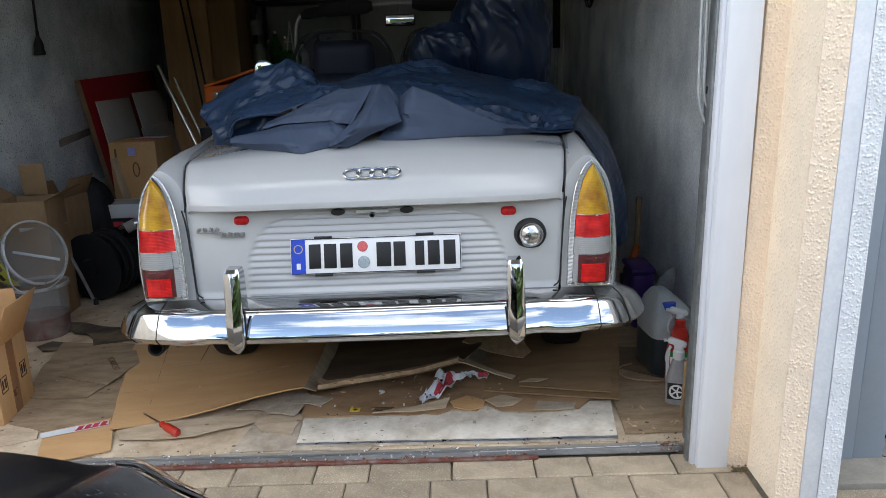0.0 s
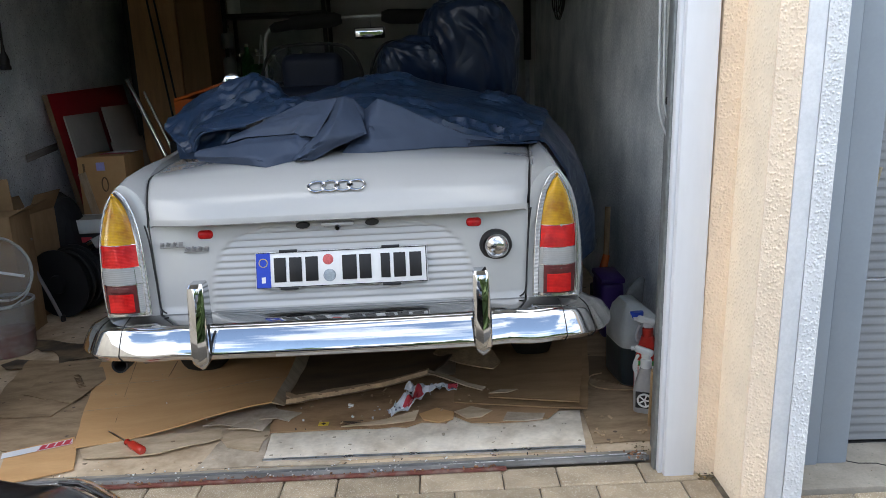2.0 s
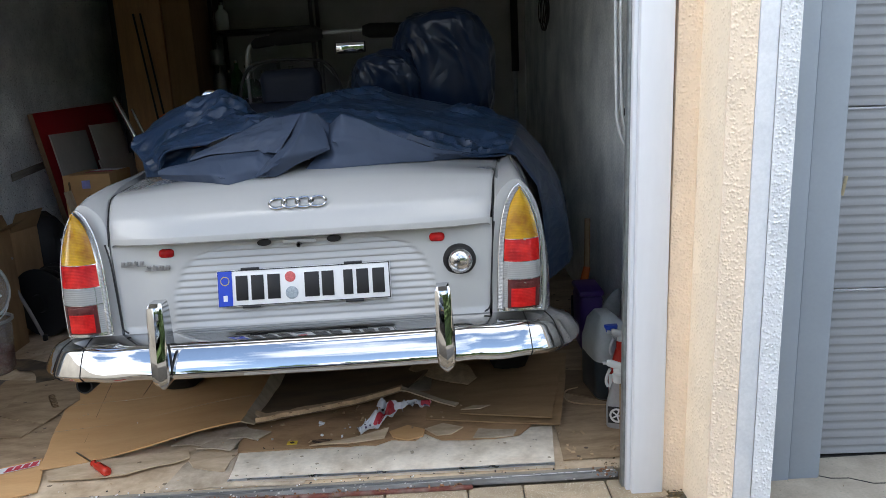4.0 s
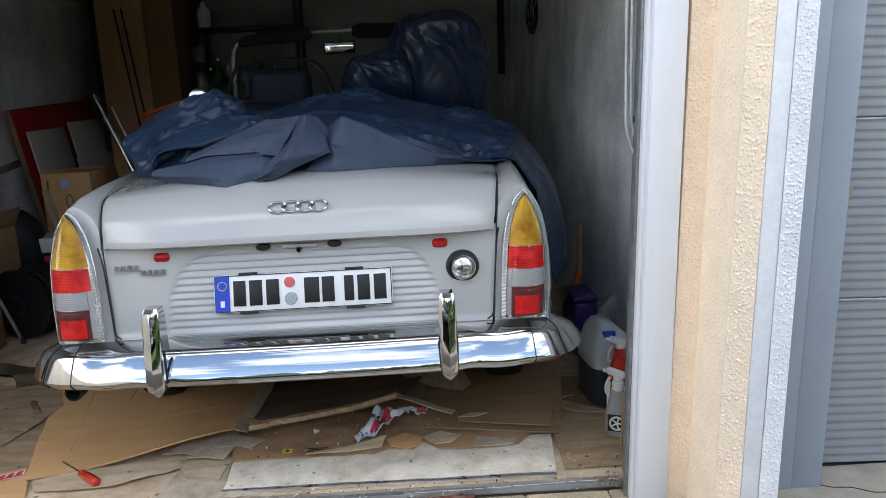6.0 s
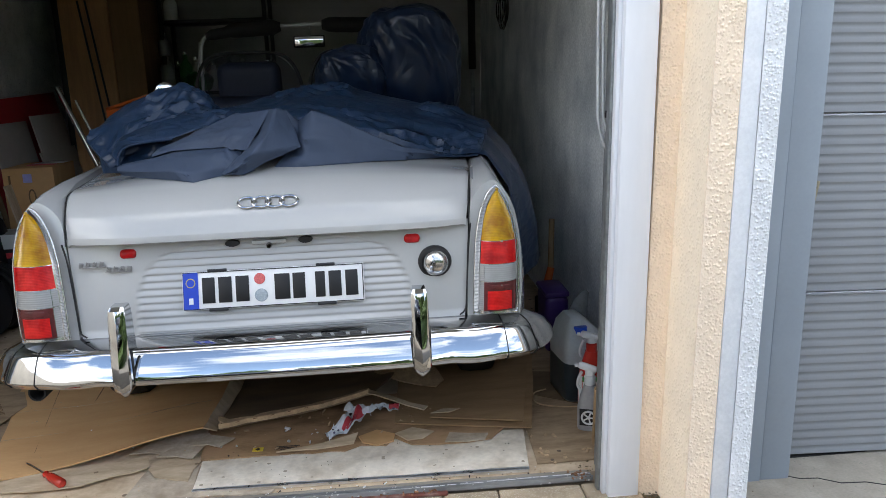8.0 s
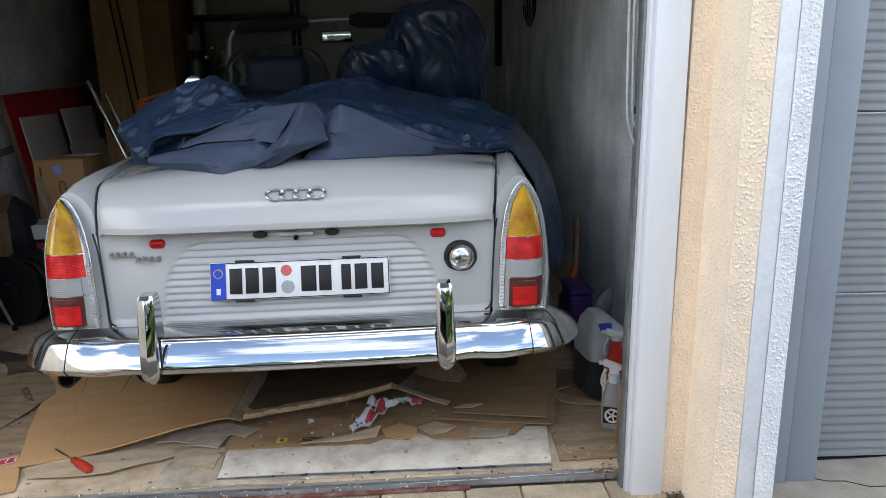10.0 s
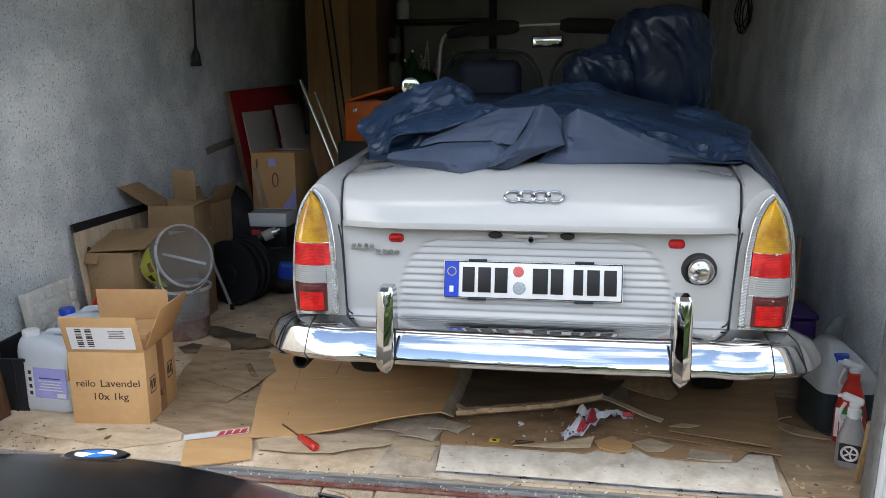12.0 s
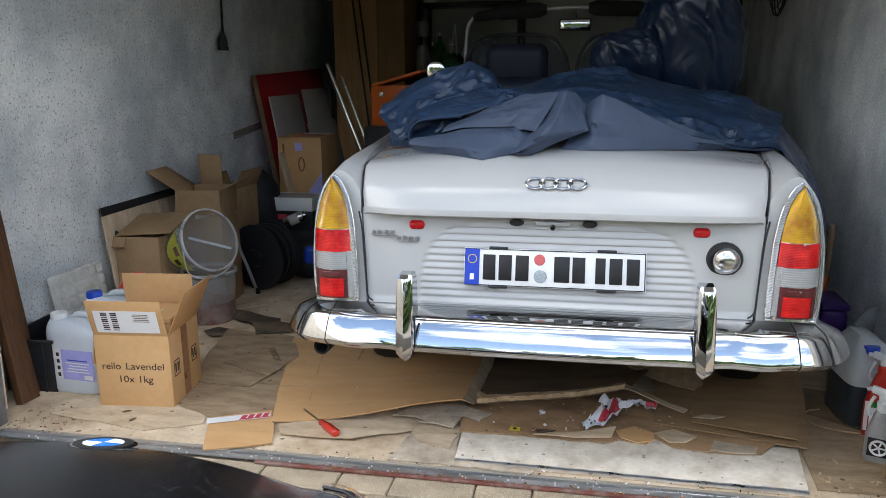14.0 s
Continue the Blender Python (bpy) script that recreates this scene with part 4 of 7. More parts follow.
part("exhaust_pipe", moved(lathe([(0.020, 0.6), (0.020, 0.03), (0.021, 0.0), (0.026, 0.0), (0.027, 0.03), (0.026, 0.9), (0.0, 0.9)], 18), pose(-0.738, 0.09, 0.292, -90, 0, 0)), "dark", car, "dark exhaust tailpipe")
part("underbody", join(box(1.1, 3.3, 0.2, (0, 1.95, 0.27), 0.03), box(1.0, 0.25, 0.10, (0, 0.2, 0.37), 0.03)), "dark", car)


def wheel(x, y):
    w = part("wheel", moved(lathe([(0.17, -0.07), (0.25, -0.078), (0.285, -0.06), (0.292, -0.03), (0.292, 0.03), (0.285, 0.06), (0.25, 0.078), (0.17, 0.07)], 36), pose(x, y, 0.292, 0, 90, 0)), "tyre", car, "black tyre")
    part("rim", moved(lathe([(0.0, 0.03), (0.10, 0.035), (0.16, 0.05), (0.172, 0.066), (0.176, -0.066), (0.1, -0.05), (0.0, -0.05)], 28), pose(x, y, 0.292, 0, 90 if x > 0 else -90, 0)), "chrome_dull", w, "steel rim")


for x in (-0.66, 0.66):
    wheel(x, 0.82)
    wheel(x, 3.07)
# front of the body and cabin
part("bonnet", grid(lambda u, v: Vector(((2 * u - 1) * interp(v, [(0, 0.62), (0.6, 0.55), (1, 0.45)]), 2.25 + 1.5 * v, 0.93 - 0.05 * v - 0.13 * v ** 3 + 0.03 * (1 - (2 * u - 1) ** 2))), 20, 16, 0.004), "car_white", car, "white bonnet")
part("front_panel", box(1.1, 0.06, 0.42, (0, 3.78, 0.32), 0.03), "car_white", car)
part("cowl", box(1.26, 0.25, 0.10, (0, 2.18, 0.85), 0.03), "car_white", car)
part("dashboard", box(1.2, 0.16, 0.16, (0, 2.05, 0.78), 0.04), "seat", car, "dark dashboard")
part("cabin_floor", box(1.18, 1.0, 0.04, (0, 1.9, 0.40), 0.01), "dark", car)
part("cabin_bulkhead", box(1.2, 0.06, 0.42, (0, 1.36, 0.48), 0.02), "dark", car)
for x in (-0.272, 0.262):
    st = part("seat", join(box(0.46, 0.46, 0.16, (x, 1.90, 0.44), 0.05, seg=3), box(0.46, 0.13, 0.60, (x, 1.64, 0.52), 0.055, (8, 0, 0), 4)), "seat", car, "dark blue vinyl seat")
    part("headrest", box(0.30, 0.11, 0.24, (x, 1.71, 1.03), 0.06, (5, 0, 0), 5), "seat", st, "padded dark headrest")
    for dx_ in (-0.06, 0.06):
        part("headrest_post", tube([(x + dx_, 1.685, 0.98), (x + dx_, 1.70, 1.06)], 0.006, 8), "chrome", st, "chrome headrest post")
    hoop = [(x + 0.255 * a, 1.67, b) for a, b in ((-1, 0.98), (-0.985, 1.13), (-0.90, 1.225), (-0.72, 1.288), (-0.45, 1.308), (0, 1.312), (0.45, 1.306), (0.72, 1.282), (0.90, 1.215), (0.985, 1.12), (1, 0.98))]
    part("hoop", tube(smooth_path(hoop, 4), 0.008, 8), "foam", st, "black wind deflector hoop")

    def net(u, v, x=x):
        q = 2 * u - 1
        return Vector((x + q * 0.248, 1.672, 0.98 + v * (0.327 - 0.15 * abs(q) ** 4)))
    part("net", grid(net, 16, 4), "mesh", st, "see-through black mesh")
# windscreen
WY, WZ = 2.22, 1.466
ws = part("windscreen_frame", tube(smooth_path([(-0.655, WY + 0.22, 0.92), (-0.63, WY + 0.12, 1.12), (-0.605, WY + 0.03, 1.32), (-0.583, WY + 0.005, 1.40), (-0.54, WY, 1.43), (-0.45, WY, 1.448), (0, WY, WZ), (0.45, WY, 1.448), (0.54, WY, 1.43), (0.583, WY + 0.005, 1.40), (0.605, WY + 0.03, 1.32), (0.63, WY + 0.12, 1.12), (0.655, WY + 0.22, 0.92)], 5), 0.0095, 10), "car_white", car, "slim white windscreen frame")
part("windscreen_glass", grid(lambda u, v: Vector(((2 * u - 1) * (0.64 - 0.06 * v), WY + 0.215 * (1 - v), 0.93 + v * (0.515 - 0.04 * (2 * u - 1) ** 2))), 10, 6, 0.004), "glass", ws, "clear windscreen").visible_shadow = False
for a, b in ((-0.455, -0.165), (0.055, 0.36)):
    pad = [(a + (b - a) * k / 8, WY - 0.004, interp(abs(a + (b - a) * k / 8), [(0, WZ), (0.45, 1.448), (0.54, 1.43)]) - 0.002) for k in range(9)]
    part("foam_sleeve", tube(pad, [0.026, 0.040, 0.042, 0.041, 0.042, 0.040, 0.042, 0.040, 0.024], 12), "foam", ws, "black foam sleeve")
part("foam_sleeve", tube([(-0.56, WY - 0.002, 1.418), (-0.53, WY - 0.002, 1.428), (-0.44, WY - 0.002, 1.440)], [0.018, 0.029, 0.029], 10), "foam", ws, "black foam sleeve")
mir = part("rear_view_mirror", moved(box(0.165, 0.02, 0.062, (0, 0, -0.031), 0.012, seg=3), pose(-0.01, WY - 0.10, 1.372, -1.5, 0, 0)), "black_plastic", car, "interior mirror on a stalk")
part("mirror_glass", moved(box(0.15, 0.003, 0.05, (0, -0.0105, -0.025), 0.001), pose(-0.01, WY - 0.10, 1.372, -1.5, 0, 0)), "chrome", mir, "mirror glass")
part("stalk", tube([(-0.01, WY - 0.09, 1.38), (-0.01, WY - 0.02, 1.455)], 0.005, 8), "chrome_dull", mir)
dm = part("door_mirror", moved(lathe([(0.0, 0), (0.02, 0.005), (0.042, 0.02), (0.045, 0.034), (0.041, 0.036), (0.0, 0.036)], 20), pose(-0.66, 1.65, 1.145, 90, 0, 8)), "chrome", car, "round chrome door mirror")
part("stalk", tube([(-0.66, 1.65, 1.11), (-0.70, 1.70, 0.94)], 0.006, 8), "chrome", dm)

# ---- the navy cover thrown over the car ----
cov = thing("car_cover", car_pose, "crumpled navy blue nylon car cover thrown over the open cabin", "car cover")


def crumple(p, f=9.0):
    q = Vector(p) * f
    return (1 - 2 * abs(noise.noise(q))) * 0.5 + (1 - 2 * abs(noise.noise(q * 2.3 + Vector((3, 1, 7))))) * 0.25


def along(line, n):
    """n + 1 points spread evenly along a line of straight pieces."""
    P = [Vector(q) for q in line]
    run = [0.0]
    for a, b in zip(P, P[1:]):
        run.append(run[-1] + (b - a).length)
    out = []
    for k in range(n + 1):
        d = run[-1] * k / n
        i = max(j for j in range(len(P) - 1) if run[j] <= d + 1e-9)
        out.append(P[i].lerp(P[i + 1], (d - run[i]) / max(1e-9, run[i + 1] - run[i])))
    return out


def cloth(rows, seed, fine=0.006, coarse=0.010, grain=(1.0, 0.3, 0.6), nu=84, step=14):
    """Nylon spread over rows of bends: creased where the rows bend, with crinkles that follow the grain."""
    lines = [along(r, nu) for r in rows]
    g = Vector(grain).normalized()
    bm = bmesh.new()
    vs = []
    for a, b in zip(lines, lines[1:]):
        for k in range(step):
            vs.append([bm.verts.new(p.lerp(q, k / step)) for p, q in zip(a, b)])
    vs.append([bm.verts.new(p) for p in lines[-1]])
    for a, b in zip(vs, vs[1:]):
        for i in range(nu):
            bm.faces.new((a[i], a[i + 1], b[i + 1], b[i]))
    for _ in range(2):
        bmesh.ops.smooth_vert(bm, verts=[v for v in bm.verts if not v.is_boundary], factor=0.5, use_axis_x=True, use_axis_y=True, use_axis_z=True)
    bm.normal_update()
    off = Vector((seed, seed * 0.7, -seed))
    for v in bm.verts:
        p, n = v.co, v.normal if v.normal.z > -0.2 else -v.normal
        q = p - g * (p.dot(g) * 0.55) + Vector((noise.noise(p * 5.0 + off), noise.noise(p * 5.0 - off), 0.0)) * 0.03
        busy = 0.18 + 1.5 * soft(-0.05, 0.32, noise.noise(p * 5.0 + off))
        wave = crumple(q + off, 3.8)
        crease = (1 - 2.6 * abs(noise.noise((q + off) * 18.0))) + 0.45 * (1 - 2.6 * abs(noise.noise((q * 1.1 - off) * 43.0)))
        rim = 0.35 if v.is_boundary else 1.0
        v.co = p + n * rim * (coarse * wave + fine * busy * crease)
    return bm


def drape(name, rows, seed, label, stuff="cover", **more):
    return part(name, cloth(rows, seed, **more), stuff, cov, label, smooth=42)


# behind: over the open cabin
cabin_sill = [(-0.24, 0.40, 1.02), (-0.13, 0.41, 1.03), (0.0, 0.43, 1.04), (0.12, 0.44, 1.05), (0.20, 0.44, 1.03), (0.31, 0.42, 0.985), (0.405, 0.395, 0.944), (0.53, 0.42, 0.910), (0.67, 0.475, 0.905)]
cabin_low = [(-0.23, 0.50, 1.065), (-0.14, 0.52, 1.065), (-0.02, 0.58, 1.075), (0.09, 0.60, 1.09), (0.20, 0.58, 1.062), (0.33, 0.55, 1.04), (0.45, 0.55, 1.015), (0.57, 0.54, 0.985), (0.70, 0.55, 0.945)]
cabin_mid = [(-0.22, 0.58, 1.088), (-0.15, 0.62, 1.085), (-0.04, 0.70, 1.092), (0.07, 0.74, 1.110), (0.18, 0.76, 1.108), (0.30, 0.72, 1.085), (0.45, 0.72, 1.055), (0.59, 0.68, 1.018), (0.72, 0.64, 0.975)]
cabin_ridge = [(-0.22, 0.62, 1.085), (-0.15, 0.68, 1.092), (-0.066, 0.77, 1.119), (0.035, 0.87, 1.138), (0.14, 0.95, 1.148), (0.25, 0.95, 1.128), (0.455, 0.90, 1.075), (0.624, 0.80, 1.036), (0.74, 0.71, 0.992)]
cabin_far = [(-0.22, 1.10, 1.00), (-0.10, 1.15, 1.00), (0.05, 1.2, 1.02), (0.2, 1.25, 1.05), (0.35, 1.25, 1.06), (0.50, 1.2, 1.03), (0.62, 1.2, 1.00), (0.72, 1.2, 0.97)]
drape("draped_cloth", [cabin_sill, cabin_low, cabin_mid, cabin_ridge, cabin_far],
    2.0, "crumpled cloth spread over the cabin", fine=0.0100, coarse=0.012, grain=(1.0, -0.25, -0.35), nu=110, step=16)
# hanging down between fender and wall
fall_hem = [(0.64, 0.47, 0.910), (0.69, 0.48, 0.897), (0.722, 0.485, 0.85), (0.765, 0.485, 0.785), (0.782, 0.50, 0.70), (0.79, 0.52, 0.58), (0.80, 0.55, 0.42)]
fall_near = [(0.60, 0.60, 0.990), (0.69, 0.62, 0.965), (0.755, 0.63, 0.90), (0.82, 0.62, 0.82), (0.865, 0.64, 0.73), (0.895, 0.66, 0.62), (0.91, 0.70, 0.45)]
fall_mid = [(0.60, 0.90, 1.03), (0.70, 1.00, 1.00), (0.78, 1.00, 0.96), (0.85, 1.00, 0.88), (0.91, 1.00, 0.74), (0.94, 1.00, 0.62), (0.97, 1.02, 0.42)]
fall_far = [(0.60, 1.40, 1.00), (0.72, 1.40, 0.98), (0.80, 1.40, 0.94), (0.86, 1.40, 0.86), (0.92, 1.40, 0.72), (0.95, 1.40, 0.60), (0.97, 1.42, 0.42)]
drape("hanging_cloth", [fall_hem, fall_near, fall_mid, fall_far],
    5.0, "cloth hanging down beside the fender", fine=0.004, coarse=0.014, grain=(0.5, 0.1, -1.0), nu=60, step=14)
# the hump on the west side
hump_foot = [(-0.625, 0.455, 1.008), (-0.585, 0.425, 0.965), (-0.540, 0.395, 0.922), (-0.495, 0.385, 0.940), (-0.47, 0.39, 0.99), (-0.41, 0.41, 1.030), (-0.30, 0.41, 1.070), (-0.215, 0.43, 1.075)]
hump_low = [(-0.628, 0.47, 1.020), (-0.590, 0.46, 1.010), (-0.550, 0.44, 0.990), (-0.50, 0.445, 1.020), (-0.455, 0.455, 1.055), (-0.40, 0.47, 1.075), (-0.31, 0.48, 1.110), (-0.22, 0.49, 1.088)]
hump_mid = [(-0.620, 0.51, 1.034), (-0.585, 0.50, 1.050), (-0.540, 0.50, 1.060), (-0.495, 0.51, 1.095), (-0.43, 0.52, 1.118), (-0.37, 0.53, 1.135), (-0.305, 0.535, 1.150), (-0.23, 0.54, 1.098)]
hump_top = [(-0.612, 0.56, 1.040), (-0.575, 0.565, 1.080), (-0.514, 0.57, 1.119), (-0.46, 0.575, 1.140), (-0.40, 0.58, 1.156), (-0.318, 0.585, 1.172), (-0.262, 0.575, 1.130), (-0.21, 0.57, 1.092)]
hump_far = [(-0.64, 0.75, 0.98), (-0.58, 0.85, 1.01), (-0.50, 0.9, 1.05), (-0.42, 0.9, 1.07), (-0.35, 0.9, 1.07), (-0.28, 0.9, 1.05), (-0.22, 0.9, 1.02)]
drape("humped_cloth", [hump_foot, hump_low, hump_mid, hump_top, hump_far],
    9.0, "hump of cloth on the side of the cabin", fine=0.0085, coarse=0.006, grain=(0.8, 0.2, 0.6), nu=70, step=12)
# band above the open pocket, with its hem
HEM = [(-0.493, 0.330, 0.940), (-0.484, 0.326, 0.972), (-0.462, 0.326, 0.995), (-0.417, 0.322, 1.006), (-0.313, 0.316, 1.015), (-0.243, 0.338, 1.036), (-0.162, 0.355, 1.052)]
drape("pocket_band", [HEM,
    [(-0.505, 0.355, 0.955), (-0.490, 0.355, 1.000), (-0.45, 0.36, 1.020), (-0.40, 0.365, 1.034), (-0.305, 0.365, 1.050), (-0.235, 0.375, 1.064), (-0.15, 0.38, 1.064)],
    [(-0.515, 0.39, 0.965), (-0.50, 0.395, 1.012), (-0.45, 0.405, 1.036), (-0.39, 0.415, 1.055), (-0.30, 0.415, 1.080), (-0.21, 0.42, 1.082), (-0.12, 0.41, 1.070)],
    [(-0.52, 0.45, 0.96), (-0.50, 0.46, 1.01), (-0.45, 0.47, 1.03), (-0.39, 0.48, 1.05), (-0.30, 0.48, 1.07), (-0.21, 0.50, 1.07), (-0.12, 0.50, 1.05)]],
    13.0, "crinkled band above the open pocket", fine=0.0095, coarse=0.008, grain=(1.0, 0.1, 0.25), nu=80, step=14)
drape("pocket_lining", [
    [(-0.575, 0.43, 0.905), (-0.50, 0.41, 0.905), (-0.40, 0.385, 0.908), (-0.28, 0.37, 0.915), (-0.12, 0.36, 0.918)],
    [(-0.585, 0.44, 0.97), (-0.50, 0.41, 0.99), (-0.42, 0.395, 1.00), (-0.31, 0.38, 1.00), (-0.14, 0.40, 1.03)]],
    15.0, "inside of the open pocket", nu=40)
# lip of the pocket, lying on the boot lid
lip_foot = [(-0.470, 0.276, 0.912), (-0.40, 0.234, 0.905), (-0.29, 0.172, 0.902), (-0.224, 0.142, 0.895), (-0.164, 0.180, 0.904), (-0.077, 0.215, 0.912)]
lip_low = [(-0.478, 0.268, 0.928), (-0.40, 0.218, 0.926), (-0.29, 0.160, 0.930), (-0.218, 0.158, 0.922), (-0.15, 0.182, 0.930), (-0.075, 0.205, 0.932)]
lip_mid = [(-0.476, 0.270, 0.938), (-0.385, 0.235, 0.950), (-0.30, 0.205, 0.964), (-0.22, 0.205, 0.966), (-0.142, 0.205, 0.965), (-0.073, 0.215, 0.958)]
lip_top = [(-0.470, 0.285, 0.942), (-0.375, 0.258, 0.960), (-0.30, 0.245, 0.978), (-0.22, 0.245, 0.982), (-0.139, 0.240, 0.980), (-0.073, 0.235, 0.966)]
lip_far = [(-0.460, 0.33, 0.93), (-0.37, 0.33, 0.93), (-0.30, 0.33, 0.94), (-0.20, 0.33, 0.95), (-0.13, 0.32, 0.95), (-0.07, 0.30, 0.95)]
drape("pocket_lip", [lip_foot, lip_low, lip_mid, lip_top, lip_far],
    21.0, "matt grey-blue lower lip of the pocket lying on the boot lid", "cover_inside", fine=0.0045, coarse=0.006, grain=(0.5, -0.6, -0.7), nu=70, step=10)
# smooth wing over the pocket
drape("smooth_wing", [
    [(-0.36, 0.31, 0.950), (-0.30, 0.31, 0.965), (-0.14, 0.29, 0.970), (-0.05, 0.27, 0.955)],
    [(-0.372, 0.272, 0.963), (-0.304, 0.258, 0.980), (-0.14, 0.228, 0.985), (-0.072, 0.188, 0.970)],
    [(-0.370, 0.280, 0.972), (-0.285, 0.268, 1.000), (-0.128, 0.245, 1.020), (-0.046, 0.215, 1.015)],
    [(-0.366, 0.318, 0.980), (-0.240, 0.305, 1.026), (-0.12, 0.295, 1.058), (-0.020, 0.262, 1.062)],
    [(-0.360, 0.345, 0.983), (-0.206, 0.340, 1.040), (-0.115, 0.330, 1.078), (-0.006, 0.300, 1.092)],
    [(-0.34, 0.42, 0.98), (-0.20, 0.44, 1.03), (-0.11, 0.44, 1.05), (0.0, 0.42, 1.06)]],
    27.0, "matt grey-blue smooth wing of the fold over the pocket", "cover_inside", fine=0.0032, coarse=0.005, grain=(1.0, 0.0, 0.6), nu=60, step=10)
# right part of the fold, with its second pleat
panel_foot = [(0.0, 0.245, 0.917), (0.03, 0.235, 0.917), (0.10, 0.228, 0.917), (0.20, 0.255, 0.917), (0.30, 0.295, 0.916), (0.40, 0.342, 0.910), (0.57, 0.48, 0.899)]
panel_low = [(0.035, 0.285, 0.955), (0.060, 0.282, 0.955), (0.100, 0.240, 0.958), (0.20, 0.262, 0.955), (0.30, 0.300, 0.944), (0.40, 0.340, 0.925), (0.57, 0.46, 0.904)]
panel_mid = [(0.048, 0.310, 1.000), (0.068, 0.312, 1.000), (0.097, 0.232, 1.004), (0.19, 0.268, 0.998), (0.30, 0.305, 0.968), (0.40, 0.340, 0.938), (0.57, 0.44, 0.908)]
panel_top = [(0.040, 0.325, 1.087), (0.074, 0.345, 1.046), (0.124, 0.286, 1.086), (0.185, 0.307, 1.061), (0.308, 0.326, 0.996), (0.398, 0.345, 0.953), (0.562, 0.43, 0.914)]
panel_far = [(0.04, 0.43, 1.05), (0.08, 0.43, 1.04), (0.124, 0.42, 1.055), (0.185, 0.43, 1.03), (0.308, 0.43, 0.98), (0.398, 0.44, 0.945), (0.56, 0.48, 0.915)]
drape("front_panel", [panel_foot, panel_low, panel_mid, panel_top, panel_far],
    33.0, "matt grey-blue taut front panel with a sharp pleat", "cover_inside", fine=0.0032, coarse=0.004, grain=(1.0, -0.1, -0.5), nu=90, step=12)
# first pleat, falling forward over the panel
drape("front_pleat", [
    [(-0.012, 0.36, 1.075), (0.017, 0.35, 1.080), (0.045, 0.37, 1.070)],
    [(-0.010, 0.300, 1.090), (0.017, 0.278, 1.095), (0.040, 0.312, 1.087)],
    [(-0.037, 0.245, 1.021), (-0.004, 0.198, 1.030), (0.069, 0.282, 1.024)],
    [(-0.085, 0.192, 0.968), (-0.052, 0.142, 0.966), (0.086, 0.236, 0.977)],
    [(-0.128, 0.190, 0.932), (-0.092, 0.138, 0.930), (-0.015, 0.195, 0.940)],
    [(-0.158, 0.200, 0.910), (-0.121, 0.150, 0.906), (-0.085, 0.166, 0.905)],
    [(-0.12, 0.24, 0.915), (-0.08, 0.22, 0.915), (-0.05, 0.22, 0.915)]],
    39.0, "matt grey-blue sharp pleat falling forward over the boot lid", "cover_inside", fine=0.0032, coarse=0.004, grain=(0.4, -0.4, -0.9), nu=44, step=10)
part("stitched_hem", tube(smooth_path([Vector(q) + Vector((0, -0.002, -0.001)) for q in HEM[:5]], 5), 0.0040, 8), "cover", cov, "stitched hem")
part("stitched_hem", tube(smooth_path([(0.40, 0.386, 0.950), (0.47, 0.398, 0.932), (0.53, 0.412, 0.913), (0.60, 0.44, 0.905), (0.66, 0.468, 0.904)], 5), 0.0040, 8), "cover", cov, "stitched hem")
for k in range(2):
    part("seam", tube(smooth_path([(-0.355 + 0.012 * k, 0.232, 0.950), (-0.30 + 0.012 * k, 0.188, 0.938), (-0.245 + 0.010 * k, 0.150, 0.915)], 6), 0.0016, 6), "cover", cov, "double stitched seam")


def bundle(cx, cy, cz, rx, ry, rz, seed, amp):
    bm = bmesh.new()
    bmesh.ops.create_icosphere(bm, subdivisions=6, radius=1.0)
    for v in bm.verts:
        p = v.co.copy()
        e = 0.72
        w = Vector((p.x * 0.7 + 0.9 * p.z, p.y, p.z * 0.5 - 0.7 * p.x))
        q = Vector([math.copysign(abs(c) ** e, c) for c in p])
        k = 1 + amp * crumple(w + Vector((seed, 0, 0)), 1.25) + 0.4 * amp * crumple(w + Vector((0, seed, 0)), 2.6) + 0.16 * amp * soft(-0.1, 0.3, noise.noise(p * 1.6 + Vector((seed, 2, 0)))) * crumple(w * 1.2, 6.5)
        fold = 0.05 * crumple(Vector((p.x * 1.0 + 0.5 * p.z, 0.4 * p.z, seed)), 2.2)
        v.co = Vector((cx + q.x * rx * k, cy + q.y * ry * k - 0.10 * p.z - fold * max(0.0, -p.y), cz + q.z * rz * k))
    return bm


# The heap takes the darkened navy, as it lies deep in shade.
part("heaped_cloth", bundle(0.475, 1.36, 1.165, 0.215, 0.19, 0.275, 3.0, 0.13), "cover_shaded", cov, "heap of navy cloth on the seat, colour darkened for shade", smooth=34)
part("folded_cloth", bundle(0.235, 1.30, 1.095, 0.155, 0.15, 0.195, 8.0, 0.13), "cover_shaded", cov, "heap of navy cloth on the seat, colour darkened for shade", smooth=34)


# ---- the black car in front ----
HX = -0.378
bcar = thing("black_car", pose(HX, 0, 0), "black metallic car with its nose towards the garage", "car")


def hood_edge(c):
    return 0.905 - 0.42 * c * c - 0.5 * abs(c) ** 4


def hood_z(c, y):
    back = max(0.0, (hood_edge(c) - y))
    return 0.698 + 0.27 * (1 - math.exp(-back * 1.55)) - 0.25 * abs(c) ** 2.2 + 0.012 * soft(0.03, 0.09, abs(abs(c) - 0.32) * -1 + 0.09)


def hood(u, v):
    c = (2 * u - 1) * 0.80
    y = hood_edge(c) - 1.15 * (1 - v) ** 1.4
    return Vector((c, y, hood_z(c, y) - 0.012 * soft(0.93, 1.0, v)))


